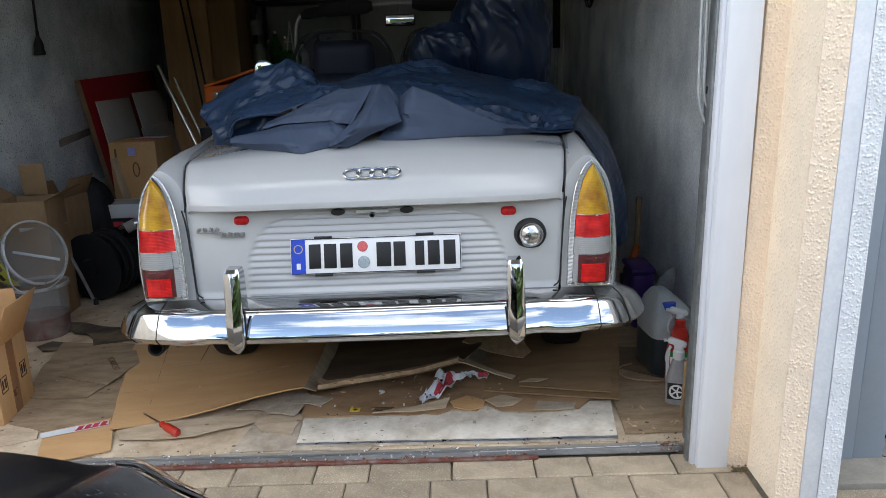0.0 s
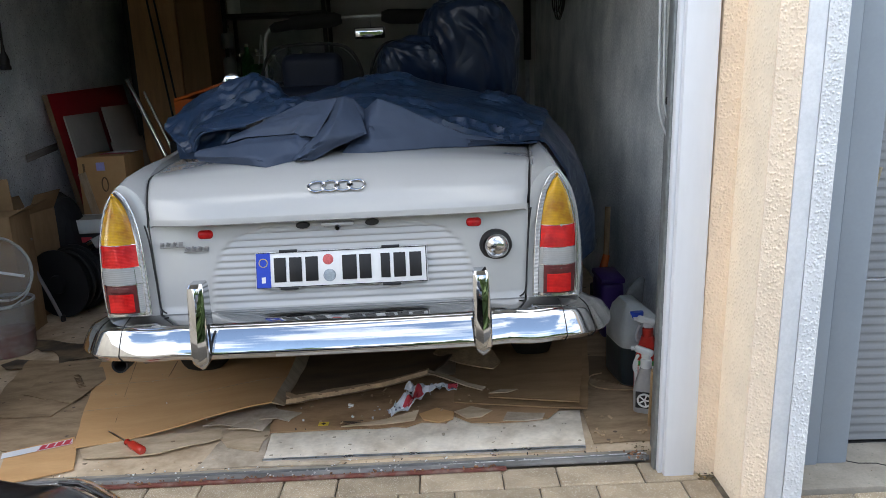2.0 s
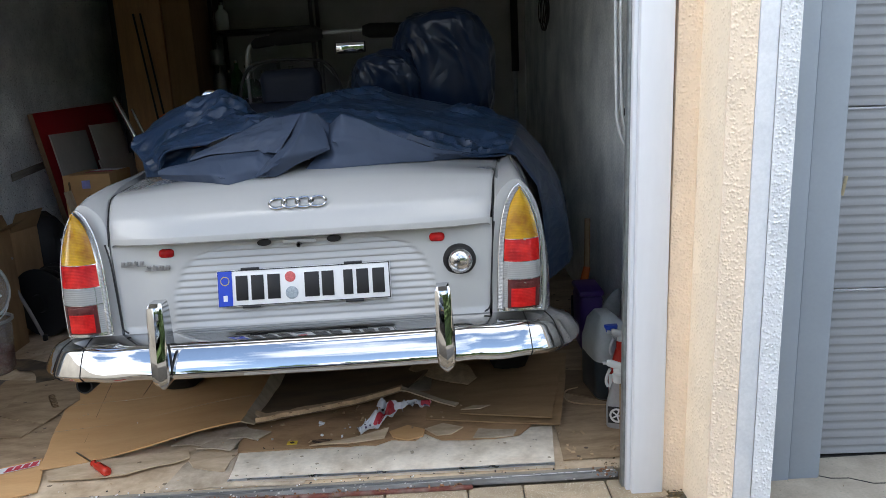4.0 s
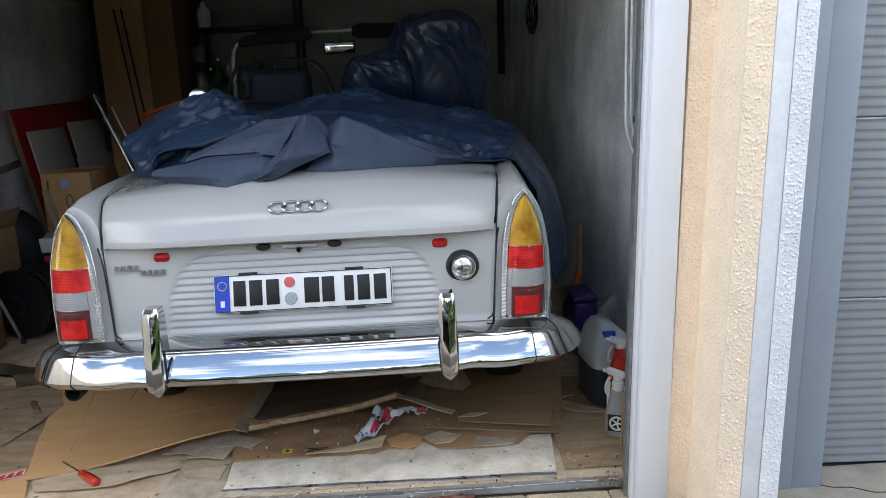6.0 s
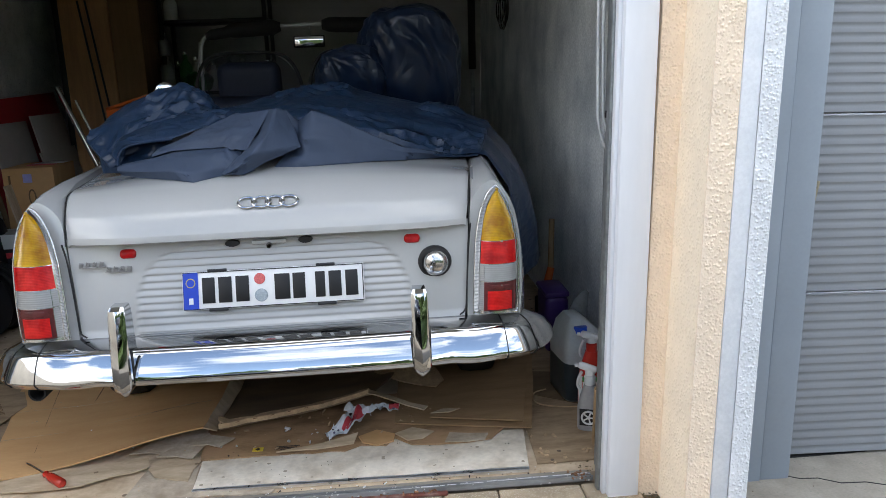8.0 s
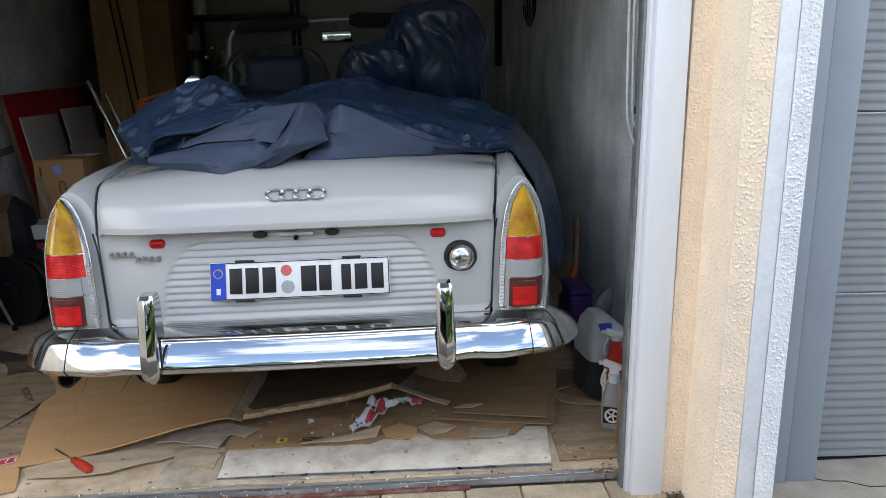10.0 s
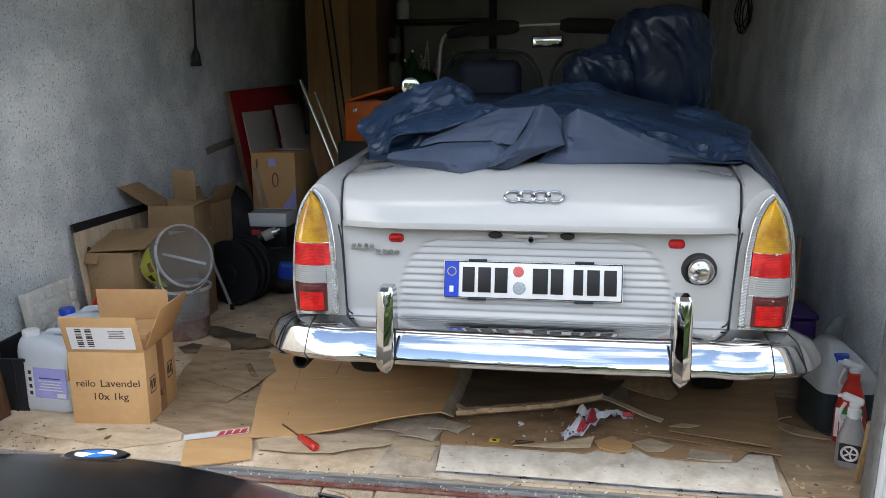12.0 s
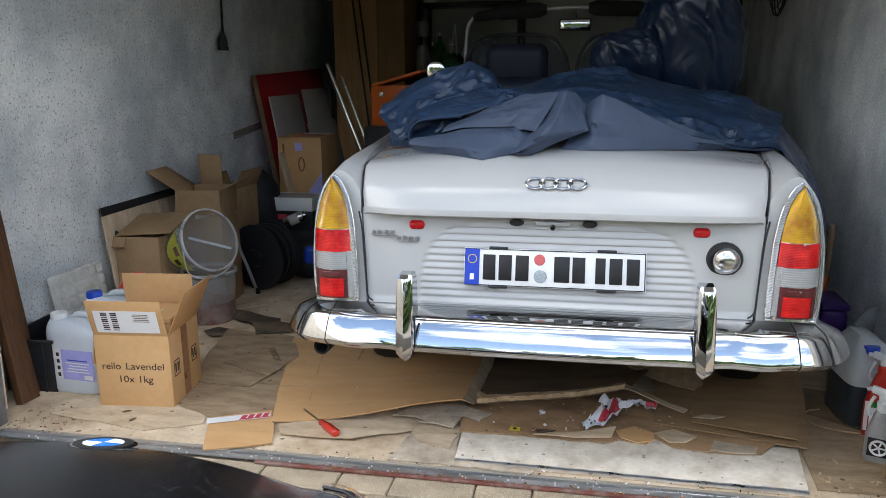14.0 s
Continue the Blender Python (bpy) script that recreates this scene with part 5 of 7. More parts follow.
part("bonnet", grid(hood, 70, 60, 0.003), "car_black", bcar, "glossy black bonnet with fine water drops", smooth=50)


def nose(u, v):
    c = (2 * u - 1) * 0.80
    y0 = hood_edge(c)
    z0 = hood_z(c, y0) - 0.016
    dy, dz = [(0, 0), (0.035, -0.03), (0.08, -0.09), (0.11, -0.16), (0.125, -0.25), (0.115, -0.36), (0.06, -0.47)][round(v * 6)]
    return Vector((c * (1 + 0.02 * v), y0 + dy, z0 + dz * (z0 - 0.18) / 0.5))


part("front_bumper", grid(nose, 40, 6), "car_black", bcar, "black front bumper", smooth=60)
for s in (-1, 1):
    def hl(u, v, s=s):
        c = 0.29 + 0.42 * u
        y0 = hood_edge(c)
        z0 = hood_z(c, y0) - 0.012
        w = 0.30 + 0.70 * soft(0, 0.5, u)
        d = v * w
        return Vector((s * c, y0 + 0.004 + 0.085 * d, z0 + 0.007 - 0.085 * d ** 1.5))
    lamp = part("headlight", grid(hl, 22, 8, 0.004), "glass", bcar, "clear headlight glass", smooth=60)

    def hl_in(u, v, f=hl):
        return f(0.06 + 0.88 * u, 0.1 + 0.8 * v) + Vector((0, -0.006, -0.010))
    part("headlight_insert", grid(hl_in, 14, 6), "lamp_shell", lamp, "silver headlight insert")
    part("indicator", grid(lambda u, v, f=hl: f(0.02 + 0.24 * u, 0.10 + 0.75 * v) + Vector((0, 0.001, 0.005)), 8, 4), "amber_dim", lamp, "amber indicator")
    part("headlight_rim", tube([hl(k / 14, 0) + Vector((0, 0.0, 0.002)) for k in range(15)] + [hl(1, 1)] + [hl(1 - k / 14, 1) for k in range(15)], 0.002, 6), "black_plastic", lamp, "black headlight rim")
    part("body_side", grid(lambda u, v, s=s: Vector((s * (0.80 + 0.05 * math.sin(v * 2.6) - 0.06 * soft(0.85, 1.0, u)), -3.5 + 4.15 * u, 0.24 + v * (hood_z(0.8, min(0.55, -3.5 + 4.15 * u)) - 0.245 if u > 0.78 else 0.66))), 30, 8), "car_black", bcar, "black body side", smooth=50)
    for y in (0.15, -2.55):
        w = part("wheel", moved(lathe([(0.20, -0.10), (0.29, -0.108), (0.315, -0.09), (0.32, -0.05), (0.32, 0.05), (0.315, 0.09), (0.29, 0.108), (0.20, 0.10)], 32), pose(s * 0.73, y, 0.31, 0, 90, 0)), "tyre", bcar, "black tyre")
        part("rim", moved(lathe([(0.0, 0.06), (0.05, 0.07), (0.12, 0.075), (0.19, 0.098), (0.205, 0.09), (0.205, -0.09), (0.0, -0.05)], 28), pose(s * 0.73, y, 0.31, 0, 90 * s, 0)), "chrome_dull", w, "alloy rim")
part("underbody", box(1.3, 3.9, 0.3, (0, -1.45, 0.18), 0.05), "dark", bcar)
part("boot", grid(lambda u, v: Vector(((2 * u - 1) * 0.78, -3.5 + 0.55 * v, 0.92 + 0.04 * v)), 8, 4, 0.004), "car_black", bcar)
part("tail_panel", box(1.56, 0.06, 0.66, (0, -3.5, 0.27), 0.03), "car_black", bcar)


def cabin(u, v):
    y, z, w = [(-0.26, 0.955, 0.70), (-0.62, 1.20, 0.62), (-0.98, 1.38, 0.55), (-1.5, 1.43, 0.54), (-2.1, 1.41, 0.53), (-2.55, 1.22, 0.60), (-2.98, 0.955, 0.70)][round(v * 6)]
    return Vector(((2 * u - 1) * w, y, z - 0.02 * (2 * u - 1) ** 2))


part("windscreen_and_roof", grid(cabin, 10, 6, 0.006), "car_black", bcar, "dark glass and roof", smooth=40)
for s in (-1, 1):
    def side_glass(u, v, s=s):
        a = cabin(1.0 if s > 0 else 0.0, round(u * 6) / 6)
        return Vector((a.x + s * 0.13 * v * soft(0.955, 1.4, a.z), a.y, a.z + (0.93 - a.z) * v))
    part("side_window", grid(side_glass, 6, 4), "black_plastic", bcar, "dark side window")
bd = part("badge", lathe([(0.0, 0.0), (0.041, 0.0), (0.041, 0.003), (0.038, 0.0045), (0.0, 0.005)], 32), "chrome", bcar, "round badge in black, white and blue")
BM = pose(0.0, 0.872, hood_z(0, 0.872) - 0.002, -17, 0, 0)
bd.matrix_basis = BM
part("badge_ring", lathe([(0.036, 0.0045), (0.036, 0.0055), (0.0255, 0.0055), (0.0255, 0.0045)], 32), "black_paint", bd)
for q in range(4):
    pts = [(0, 0)] + [(0.0245 * math.cos(math.radians(q * 90 + a)), 0.0245 * math.sin(math.radians(q * 90 + a))) for a in range(0, 91, 15)]
    bm = bmesh.new()
    f = bm.faces.new([bm.verts.new((x, y, 0.0052)) for x, y in pts])
    ex = bmesh.ops.extrude_face_region(bm, geom=[f])
    for v in [g for g in ex["geom"] if isinstance(g, bmesh.types.BMVert)]:
        v.co.z += 0.0008
    part("badge_quarter", bm, "plate_white" if q % 2 == 0 else "badge_blue", bd)


# ---- boards and litter on the floor ----
def board(name, outline, material, label, category="cardboard", z=0.001, thick=0.004, seed=1, ragged=0.004, tilt=None, wave=0.003, group="cardboard on the floor"):
    cx = sum(p[0] for p in outline) / len(outline)
    cy = sum(p[1] for p in outline) / len(outline)
    t = thing(name, pose(cx, cy, 0), label, category, group)
    off = [(x - cx, y - cy) for x, y in outline]
    til = (lambda x, y: tilt(x + cx, y + cy)) if tilt else None
    part("sheet", sheet(off, z, thick, wave, seed, ragged, til), material, t, smooth=25)
    return t, cx, cy


wb, wx, wy = board("white_board", [(-0.172, 2.192), (0.828, 2.176), (0.858, 2.446), (-0.182, 2.43)], "white_board", "dirty white coated board lying by the threshold", "board", 0.002, 0.009, 3, 0.001, wave=0.001)
part("edge_band", sheet([(-0.172 - wx, 2.187 - wy), (0.828 - wx, 2.171 - wy), (0.829 - wx, 2.186 - wy), (-0.172 - wx, 2.199 - wy)], 0.0112, 0.002, 0.003, 5, 0.0012, step=0.03), "silver_edge", wb, "peeling silver edge strip")
wet, ox, oy = board("cardboard_sheet", [(-0.186, 2.373), (0.117, 2.376), (0.27, 2.366), (0.32, 2.40), (0.40, 2.385), (0.43, 2.435), (0.484, 2.378), (0.57, 2.368), (0.66, 2.369), (0.741, 2.382), (0.79, 2.45), (0.66, 2.80), (-0.22, 2.80)], "card_wet", "oil-stained brown cardboard with a torn edge", z=0.013, seed=11, ragged=0.005)
part("warning_label", box(0.034, 0.026, 0.0012, (-0.012 - ox, 2.412 - oy, 0.0205), 0), "yellow", wet, "small yellow warning label")
part("label_mark", box(0.012, 0.012, 0.0008, (-0.012 - ox, 2.412 - oy, 0.0218), 0, (0, 0, 45)), "ink", wet)
for k in range(3):
    part("print_bar", box(0.075 - 0.014 * k, 0.004, 0.0010, (0.083 - ox, 2.422 - 0.010 * k - oy, 0.0205), 0), "ink", wet)
board("cardboard_strip", [(0.05, 2.380), (0.18, 2.382), (0.295, 2.405), (0.31, 2.452), (0.20, 2.420)], "card_pale", "curled torn strip of pale cardboard", z=0.019, seed=13, ragged=0.003, tilt=lambda x, y: 0.016 * soft(2.41, 2.46, y))
board("cardboard_scrap", [(0.31, 2.45), (0.325, 2.405), (0.375, 2.378), (0.425, 2.40), (0.43, 2.45), (0.37, 2.49)], "card", "torn brown patch with an oil spot", z=0.019, seed=12, ragged=0.005)
board("cardboard_scrap", [(0.43, 2.455), (0.47, 2.40), (0.52, 2.405), (0.56, 2.45), (0.49, 2.49)], "card_pale", "torn pale scrap of cardboard", z=0.019, seed=14, ragged=0.006)
board("cardboard_scrap", [(0.59, 2.372), (0.66, 2.362), (0.72, 2.368), (0.735, 2.41), (0.61, 2.435)], "card_grey", "greyish torn layer of cardboard", z=0.0185, seed=19, ragged=0.006)
board("cardboard_sheet", [(0.43, 2.530), (0.66, 2.475), (0.882, 2.426), (0.95, 2.75), (1.012, 3.10), (0.55, 3.25), (0.45, 2.9)], "card_mid", "dirty brown cardboard sheet under the car, darkened for shade", z=0.020, thick=0.004, seed=15, ragged=0.002)
board("cardboard_sheet", [(0.553, 2.525), (0.70, 2.487), (0.858, 2.450), (0.925, 2.75), (0.985, 3.07), (0.62, 3.2)], "card_mid", "second dirty cardboard sheet on the first, darkened for shade", z=0.026, thick=0.004, seed=16, ragged=0.002, tilt=lambda x, y: 0.010 * soft(2.75, 2.5, y))
board("cardboard_scrap", [(0.555, 2.545), (0.62, 2.545), (0.66, 2.57), (0.60, 2.575)], "card_pale", "small torn corner standing up", z=0.042, thick=0.003, seed=20, ragged=0.003)
board("cardboard_sheet", [(0.86, 2.215), (1.05, 2.215), (1.16, 2.7), (1.16, 3.3), (0.9, 3.3)], "card_toned", "ribbed brown cardboard beside the wall", z=0.001, seed=17, ragged=0.002)
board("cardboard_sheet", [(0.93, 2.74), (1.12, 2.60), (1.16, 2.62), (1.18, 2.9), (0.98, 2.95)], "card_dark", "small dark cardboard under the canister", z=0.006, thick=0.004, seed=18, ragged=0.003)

# the bent sheet left of the middle and the dark one beside it
def bend_a(x, y):
    return 0.055 * soft(-0.75, -0.2, x) * (0.75 + 0.25 * soft(3.0, 2.5, y))


bigs, bx, by = board("cardboard_sheet", [(-0.820, 2.335), (-0.60, 2.385), (-0.40, 2.44), (-0.20, 2.500), (-0.185, 2.75), (-0.19, 3.2), (-0.6, 3.25), (-1.06, 3.13), (-0.96, 2.80), (-0.89, 2.55)], "card", "large bent sheet of clean brown cardboard", z=0.008, thick=0.005, seed=21, ragged=0.002, tilt=bend_a, wave=0.006)
def crease(t, cx, cy, x0, y0, x1, y1, zf, mat_name="card_edge", w=0.0025, sub="crease"):
    n = 14
    pts = []
    for k in range(n + 1):
        x, y = x0 + (x1 - x0) * k / n, y0 + (y1 - y0) * k / n
        pts.append((x - cx, y - cy, zf(x, y)))
    part(sub, tube(pts, w, 6), mat_name, t)


crease(bigs, bx, by, -0.92, 2.62, -0.22, 2.74, lambda x, y: 0.0155 + bend_a(x, y), "card_edge", 0.002)
crease(bigs, bx, by, -0.98, 2.86, -0.62, 2.90, lambda x, y: 0.0155 + bend_a(x, y), "card_edge", 0.002)
crease(bigs, bx, by, -0.72, 2.375, -0.90, 3.12, lambda x, y: 0.0148 + bend_a(x, y), "ink_light", 0.002)
crease(bigs, bx, by, -0.64, 2.40, -0.72, 3.1, lambda x, y: 0.0148 + bend_a(x, y), "ink_light", 0.0018)
board("cardboard_flap", [(-0.20, 2.500), (-0.165, 2.53), (-0.15, 2.80), (-0.16, 3.2), (-0.19, 3.2), (-0.187, 2.75)], "card_pale", "folded edge of the bent cardboard", z=0.010, thick=0.004, seed=23, ragged=0.0, tilt=lambda x, y: 0.055 * soft(-0.14, -0.19, x))


def bend_b(x, y):
    return 0.012 + 0.035 * soft(2.95, 2.55, y) + 0.03 * soft(0.1, 0.45, x)


dark, dx, dy = board("cardboard_sheet", [(-0.150, 2.505), (0.05, 2.572), (0.25, 2.640), (0.36, 2.69), (0.45, 2.95), (0.45, 3.2), (-0.16, 3.25)], "card_dark", "grimy cardboard panel under the bumper, darkened further for shade", z=0.006, thick=0.005, seed=25, ragged=0.003, tilt=bend_b, wave=0.004)
part("torn_front_strip", sheet([(a - dx, b - dy) for a, b in ((-0.150, 2.498), (0.05, 2.564), (0.22, 2.624), (0.34, 2.672), (0.345, 2.695), (0.2, 2.640), (0.05, 2.588), (-0.145, 2.52))], 0.012, 0.016, 0.006, 29, 0.005, lambda x, y: bend_b(x + dx, y + dy), 0.03), "card_edge", dark, "torn pale front edge")
for k in range(7):
    part("printed_dash", box(0.012, 0.0015, 0.0025, (-0.09 + 0.055 * k - dx, 2.513 + 0.0192 * k - dy, 0.028 + bend_b(-0.09 + 0.055 * k, 2.52)), 0, (0, 0, 19)), "ink_light", dark)
part("torn_curl", sheet([(a - dx, b - dy) for a, b in ((-0.150, 2.502), (-0.09, 2.515), (-0.10, 2.55), (-0.155, 2.54))], 0.020, 0.003, 0.012, 27, 0.006, lambda x, y: bend_b(x + dx, y + dy) + 0.018 * soft(-0.12, -0.155, x + dx), 0.02), "card_edge", dark, "torn curl at the corner")
board("cardboard_strip", [(0.315, 2.685), (0.42, 2.645), (0.535, 2.600), (0.550, 2.630), (0.44, 2.675), (0.335, 2.715)], "card_pale", "twisted strip of torn cardboard", z=0.03, thick=0.004, seed=31, ragged=0.004, tilt=lambda x, y: 0.045 * soft(0.55, 0.32, x))
board("cardboard_scrap", [(0.36, 2.93), (0.46, 2.86), (0.59, 2.800), (0.625, 2.85), (0.60, 2.93), (0.42, 3.04)], "card_edge", "loose cardboard flap under the bumper", z=0.03, thick=0.004, seed=33, ragged=0.004, tilt=lambda x, y: 0.035 * soft(2.8, 3.0, y))
board("cardboard_scrap", [(-0.43, 2.45), (-0.26, 2.425), (-0.15, 2.49), (-0.20, 2.57), (-0.37, 2.53)], "card_grey", "grey layers of torn paper under the bent sheet", z=0.010, seed=34, ragged=0.010, wave=0.010)
board("cardboard_scrap", [(-0.33, 2.40), (-0.21, 2.375), (-0.19, 2.47), (-0.27, 2.48)], "card_grey", "grey layers of torn paper under the bent sheet", z=0.016, seed=35, ragged=0.010, wave=0.010)
board("cardboard_scrap", [(-0.24, 2.46), (-0.14, 2.44), (-0.10, 2.50), (-0.19, 2.53)], "card_grey", "grey scrap of torn paper", z=0.018, seed=36, ragged=0.012, wave=0.014)
# sheets further out
board("cardboard_sheet", [(-0.958, 2.118), (-0.86, 2.155), (-0.762, 2.200), (-0.81, 2.33), (-0.86, 2.43), (-1.045, 2.335)], "card", "flattened carton with a strip of printed tape", z=0.004, seed=41, ragged=0.002)
tp = thing("parcel_tape", pose(-0.935, 2.335, 0.0, 0, 0, 13), "white parcel tape with red print on a carton", "tape")
part("tape", sheet([(-0.105, -0.028), (0.10, 0.012), (0.095, 0.052), (-0.112, 0.012)], 0.0128, 0.0006, 0.0006, 2, 0.001), "paper", tp)
for k in range(4):
    part("print_bar", sheet([(0.0 + k * 0.024, 0.0 + k * 0.005), (0.018 + k * 0.024, 0.004 + k * 0.005), (0.022 + k * 0.024, 0.032 + k * 0.005), (0.004 + k * 0.024, 0.028 + k * 0.005)], 0.0142, 0.0004, 0.0, k, 0.0), "tape_red", tp)
part("print_bar", sheet([(-0.002, -0.006), (0.098, 0.014), (0.097, 0.020), (-0.003, 0.0)], 0.0142, 0.0004, 0.0, 8, 0.0), "tape_red", tp)
board("cardboard_sheet", [(-1.22, 2.42), (-1.02, 2.335), (-0.84, 2.40), (-0.90, 2.62), (-1.02, 3.02), (-1.35, 3.05)], "card_toned", "flat grubby cardboard sheet by the carton, darkened for shade", z=0.002, seed=43, ragged=0.005)
board("cardboard_sheet", [(-1.28, 2.62), (-1.02, 2.60), (-0.97, 2.85), (-1.06, 3.15), (-1.40, 3.2)], "card_toned", "stained cardboard sheet behind the carton, darkened for shade", z=0.009, seed=44, ragged=0.006)
gs, gx, gy = board("cardboard_sheet", [(-1.22, 2.80), (-0.99, 2.70), (-0.95, 2.92), (-1.02, 3.06), (-1.24, 3.08)], "card_toned", "flattened carton with a faded warning print", z=0.014, seed=49, ragged=0.006)
part("lettering", moved(text_bm("VORSICHT", 0.036), pose(-1.06 - gx, 2.90 - gy, 0.0225, 0, 0, -58) @ pose(0, 0, 0, -90, 0, 0)), "ink_light", gs, "faded printed word", smooth=0)
for lx, ly, lr in ((-1.357, 2.335, 20), (-1.30, 2.28, 75)):
    lf = thing("dry_leaf", pose(lx, ly, 0.006, 0, 0, lr), "small dry green leaf on the floor", "leaf")
    part("blade", sheet([(-0.018, 0), (-0.008, 0.008), (0.006, 0.009), (0.018, 0.001), (0.006, -0.007), (-0.008, -0.008)], 0, 0.001, 0.004, 3, 0.001, step=0.01), "grime", lf)
board("cardboard_sheet", [(-0.76, 2.265), (-0.52, 2.27), (-0.34, 2.36), (-0.36, 2.42), (-0.62, 2.39), (-0.80, 2.33)], "card_pale", "thin curled cardboard strip", z=0.003, seed=45, ragged=0.008, wave=0.012)
board("cardboard_sheet", [(-0.375, 2.168), (-0.10, 2.168), (0.06, 2.158), (0.07, 2.178), (-0.172, 2.194), (-0.185, 2.36), (-0.34, 2.37)], "card_grey", "thin pale board under the white one", z=0.001, thick=0.004, seed=46, ragged=0.004)
board("cardboard_sheet", [(-0.31, 2.30), (-0.20, 2.26), (-0.18, 2.40), (-0.27, 2.44), (-0.36, 2.38)], "card_pale", "torn layered cardboard scrap", z=0.006, thick=0.003, seed=47, ragged=0.010)
board("cardboard_sheet", [(-1.62, 2.28), (-1.22, 2.22), (-1.05, 2.30), (-1.10, 2.45), (-1.45, 2.40)], "card_pale", "thin pale board before the carton", z=0.001, thick=0.003, seed=48, ragged=0.006)
for pts, sd_ in (([(-1.62, 3.42), (-1.56, 3.50), (-1.38, 3.44), (-1.14, 3.32), (-1.06, 3.24), (-1.16, 3.19), (-1.24, 3.14), (-1.31, 3.27), (-1.49, 3.37)], 51), ([(-1.50, 3.16), (-1.44, 3.10), (-1.36, 3.11), (-1.38, 3.20), (-1.46, 3.22)], 52), ([(-1.02, 3.15), (-0.86, 3.08), (-0.80, 3.16), (-0.95, 3.26)], 53)):
    board("rubber_scrap", pts, "stained", "oily black rubber scrap flat on the floor", "rubber scrap", z=0.011, thick=0.002, seed=sd_, ragged=0.016, wave=0.004, group="rubber scraps")

# crumbs and flakes
dust = thing("debris", pose(0, 2.3, 0.0), "scattered crumbs, flakes and chips on the floor", "debris", kind="stuff")


def crumbs(spots, seed):
    rnd = random.Random(seed)
    bm = bmesh.new()
    for x0, x1, y0, y1, z, n, big in spots:
        for _ in range(n):
            r = rnd.uniform(0.0012, big)
            x, y = rnd.uniform(x0, x1), rnd.uniform(y0, y1) - 2.3
            m = pose(x, y, z + r * 0.4, rnd.uniform(0, 40), rnd.uniform(0, 40), rnd.uniform(0, 360)) @ Matrix.Diagonal((r * rnd.uniform(0.8, 2.4), r, r * 0.6, 1))
            bmesh.ops.create_cube(bm, size=1.0, matrix=m)
    return bm


part("dark_crumbs", crumbs([(-0.15, 0.83, 2.21, 2.45, 0.0115, 34, 0.0026), (-0.13, -0.06, 2.37, 2.43, 0.012, 14, 0.007), (-1.0, 0.9, 2.16, 2.2, 0.002, 60, 0.004), (-1.70, -1.45, 2.15, 2.36, 0.003, 40, 0.003)], 1), "dark", dust)
part("brown_crumbs", crumbs([(-1.68, 1.0, 2.15, 2.45, 0.004, 200, 0.004), (-1.4, -0.5, 2.4, 3.0, 0.016, 60, 0.0045), (-0.3, 0.6, 2.4, 2.7, 0.024, 50, 0.008), (0.86, 1.05, 2.2, 2.4, 0.006, 20, 0.008)], 2), "card_edge", dust)
part("rust_flakes", crumbs([(-1.70, -1.50, 2.14, 2.26, 0.004, 50, 0.004), (0.93, 1.0, 2.09, 2.15, 0.008, 26, 0.006), (-0.75, 0.55, 2.09, 2.115, 0.003, 120, 0.006)], 3), "debris_red", dust)
part("pale_chips", crumbs([(-0.3, 0.2, 2.42, 2.55, 0.022, 14, 0.010), (-0.8, 0.9, 2.15, 2.2, 0.004, 40, 0.0045), (-0.75, -0.2, 2.45, 2.9, 0.03, 8, 0.004)], 4), "paper", dust)
part("leaf_litter", crumbs([(1.12, 1.168, 1.98, 2.03, -0.012, 70, 0.0045), (0.97, 1.02, 2.12, 2.26, 0.004, 30, 0.004), (1.3, 1.7, 1.92, 1.99, -0.004, 60, 0.004)], 5), "grime", dust)

# screwdriver
sd = thing("screwdriver", pose(-0.660, 2.352, 0.0, 0, 0, -42.5), "screwdriver with a translucent red handle on cardboard", "screwdriver")
part("handle", moved(lathe([(0.0, 0), (0.010, 0.001), (0.0145, 0.006), (0.0150, 0.03), (0.0155, 0.06), (0.0140, 0.078), (0.0095, 0.090), (0.0095, 0.098), (0.0115, 0.102), (0.010, 0.108), (0.0, 0.109)], 12), pose(0.125, 0, 0.025, 0, -90, 0)), "red_clear", sd, smooth=40)
part("shaft", tube([(0.017, 0, 0.025), (-0.10, 0, 0.025)], 0.0032, 8), "chrome_dull", sd, "thin steel shaft")
part("tip", box(0.008, 0.006, 0.0015, (-0.103, 0, 0.0243), 0), "chrome_dull", sd)

# crumpled printed paper
rag = thing("crumpled_paper", pose(0.30, 2.55, 0.018), "crumpled white and red printed packaging", "paper")


def crumpled_strip(line, width, seed, lift):
    """A crumpled strip of foil paper along a line on the floor."""
    mid = smooth_path(line, 8)

    def f(u, v):
        k = u * (len(mid) - 1)
        i = min(len(mid) - 2, int(k))
        p = mid[i].lerp(mid[i + 1], k - i)
        d = (mid[i + 1] - mid[i]).normalized()
        w = width * (0.75 + 0.5 * noise.noise((u * 5, seed, 1.0))) * (v - 0.5)
        fold = abs(noise.noise((u * 3.6 + seed, v * 2, 2.0))) + 0.35 * abs(noise.noise((u * 8, v * 4, seed)))
        return Vector((p.x - d.y * w, p.y + d.x * w, p.z + lift * fold + 0.004))
    return f


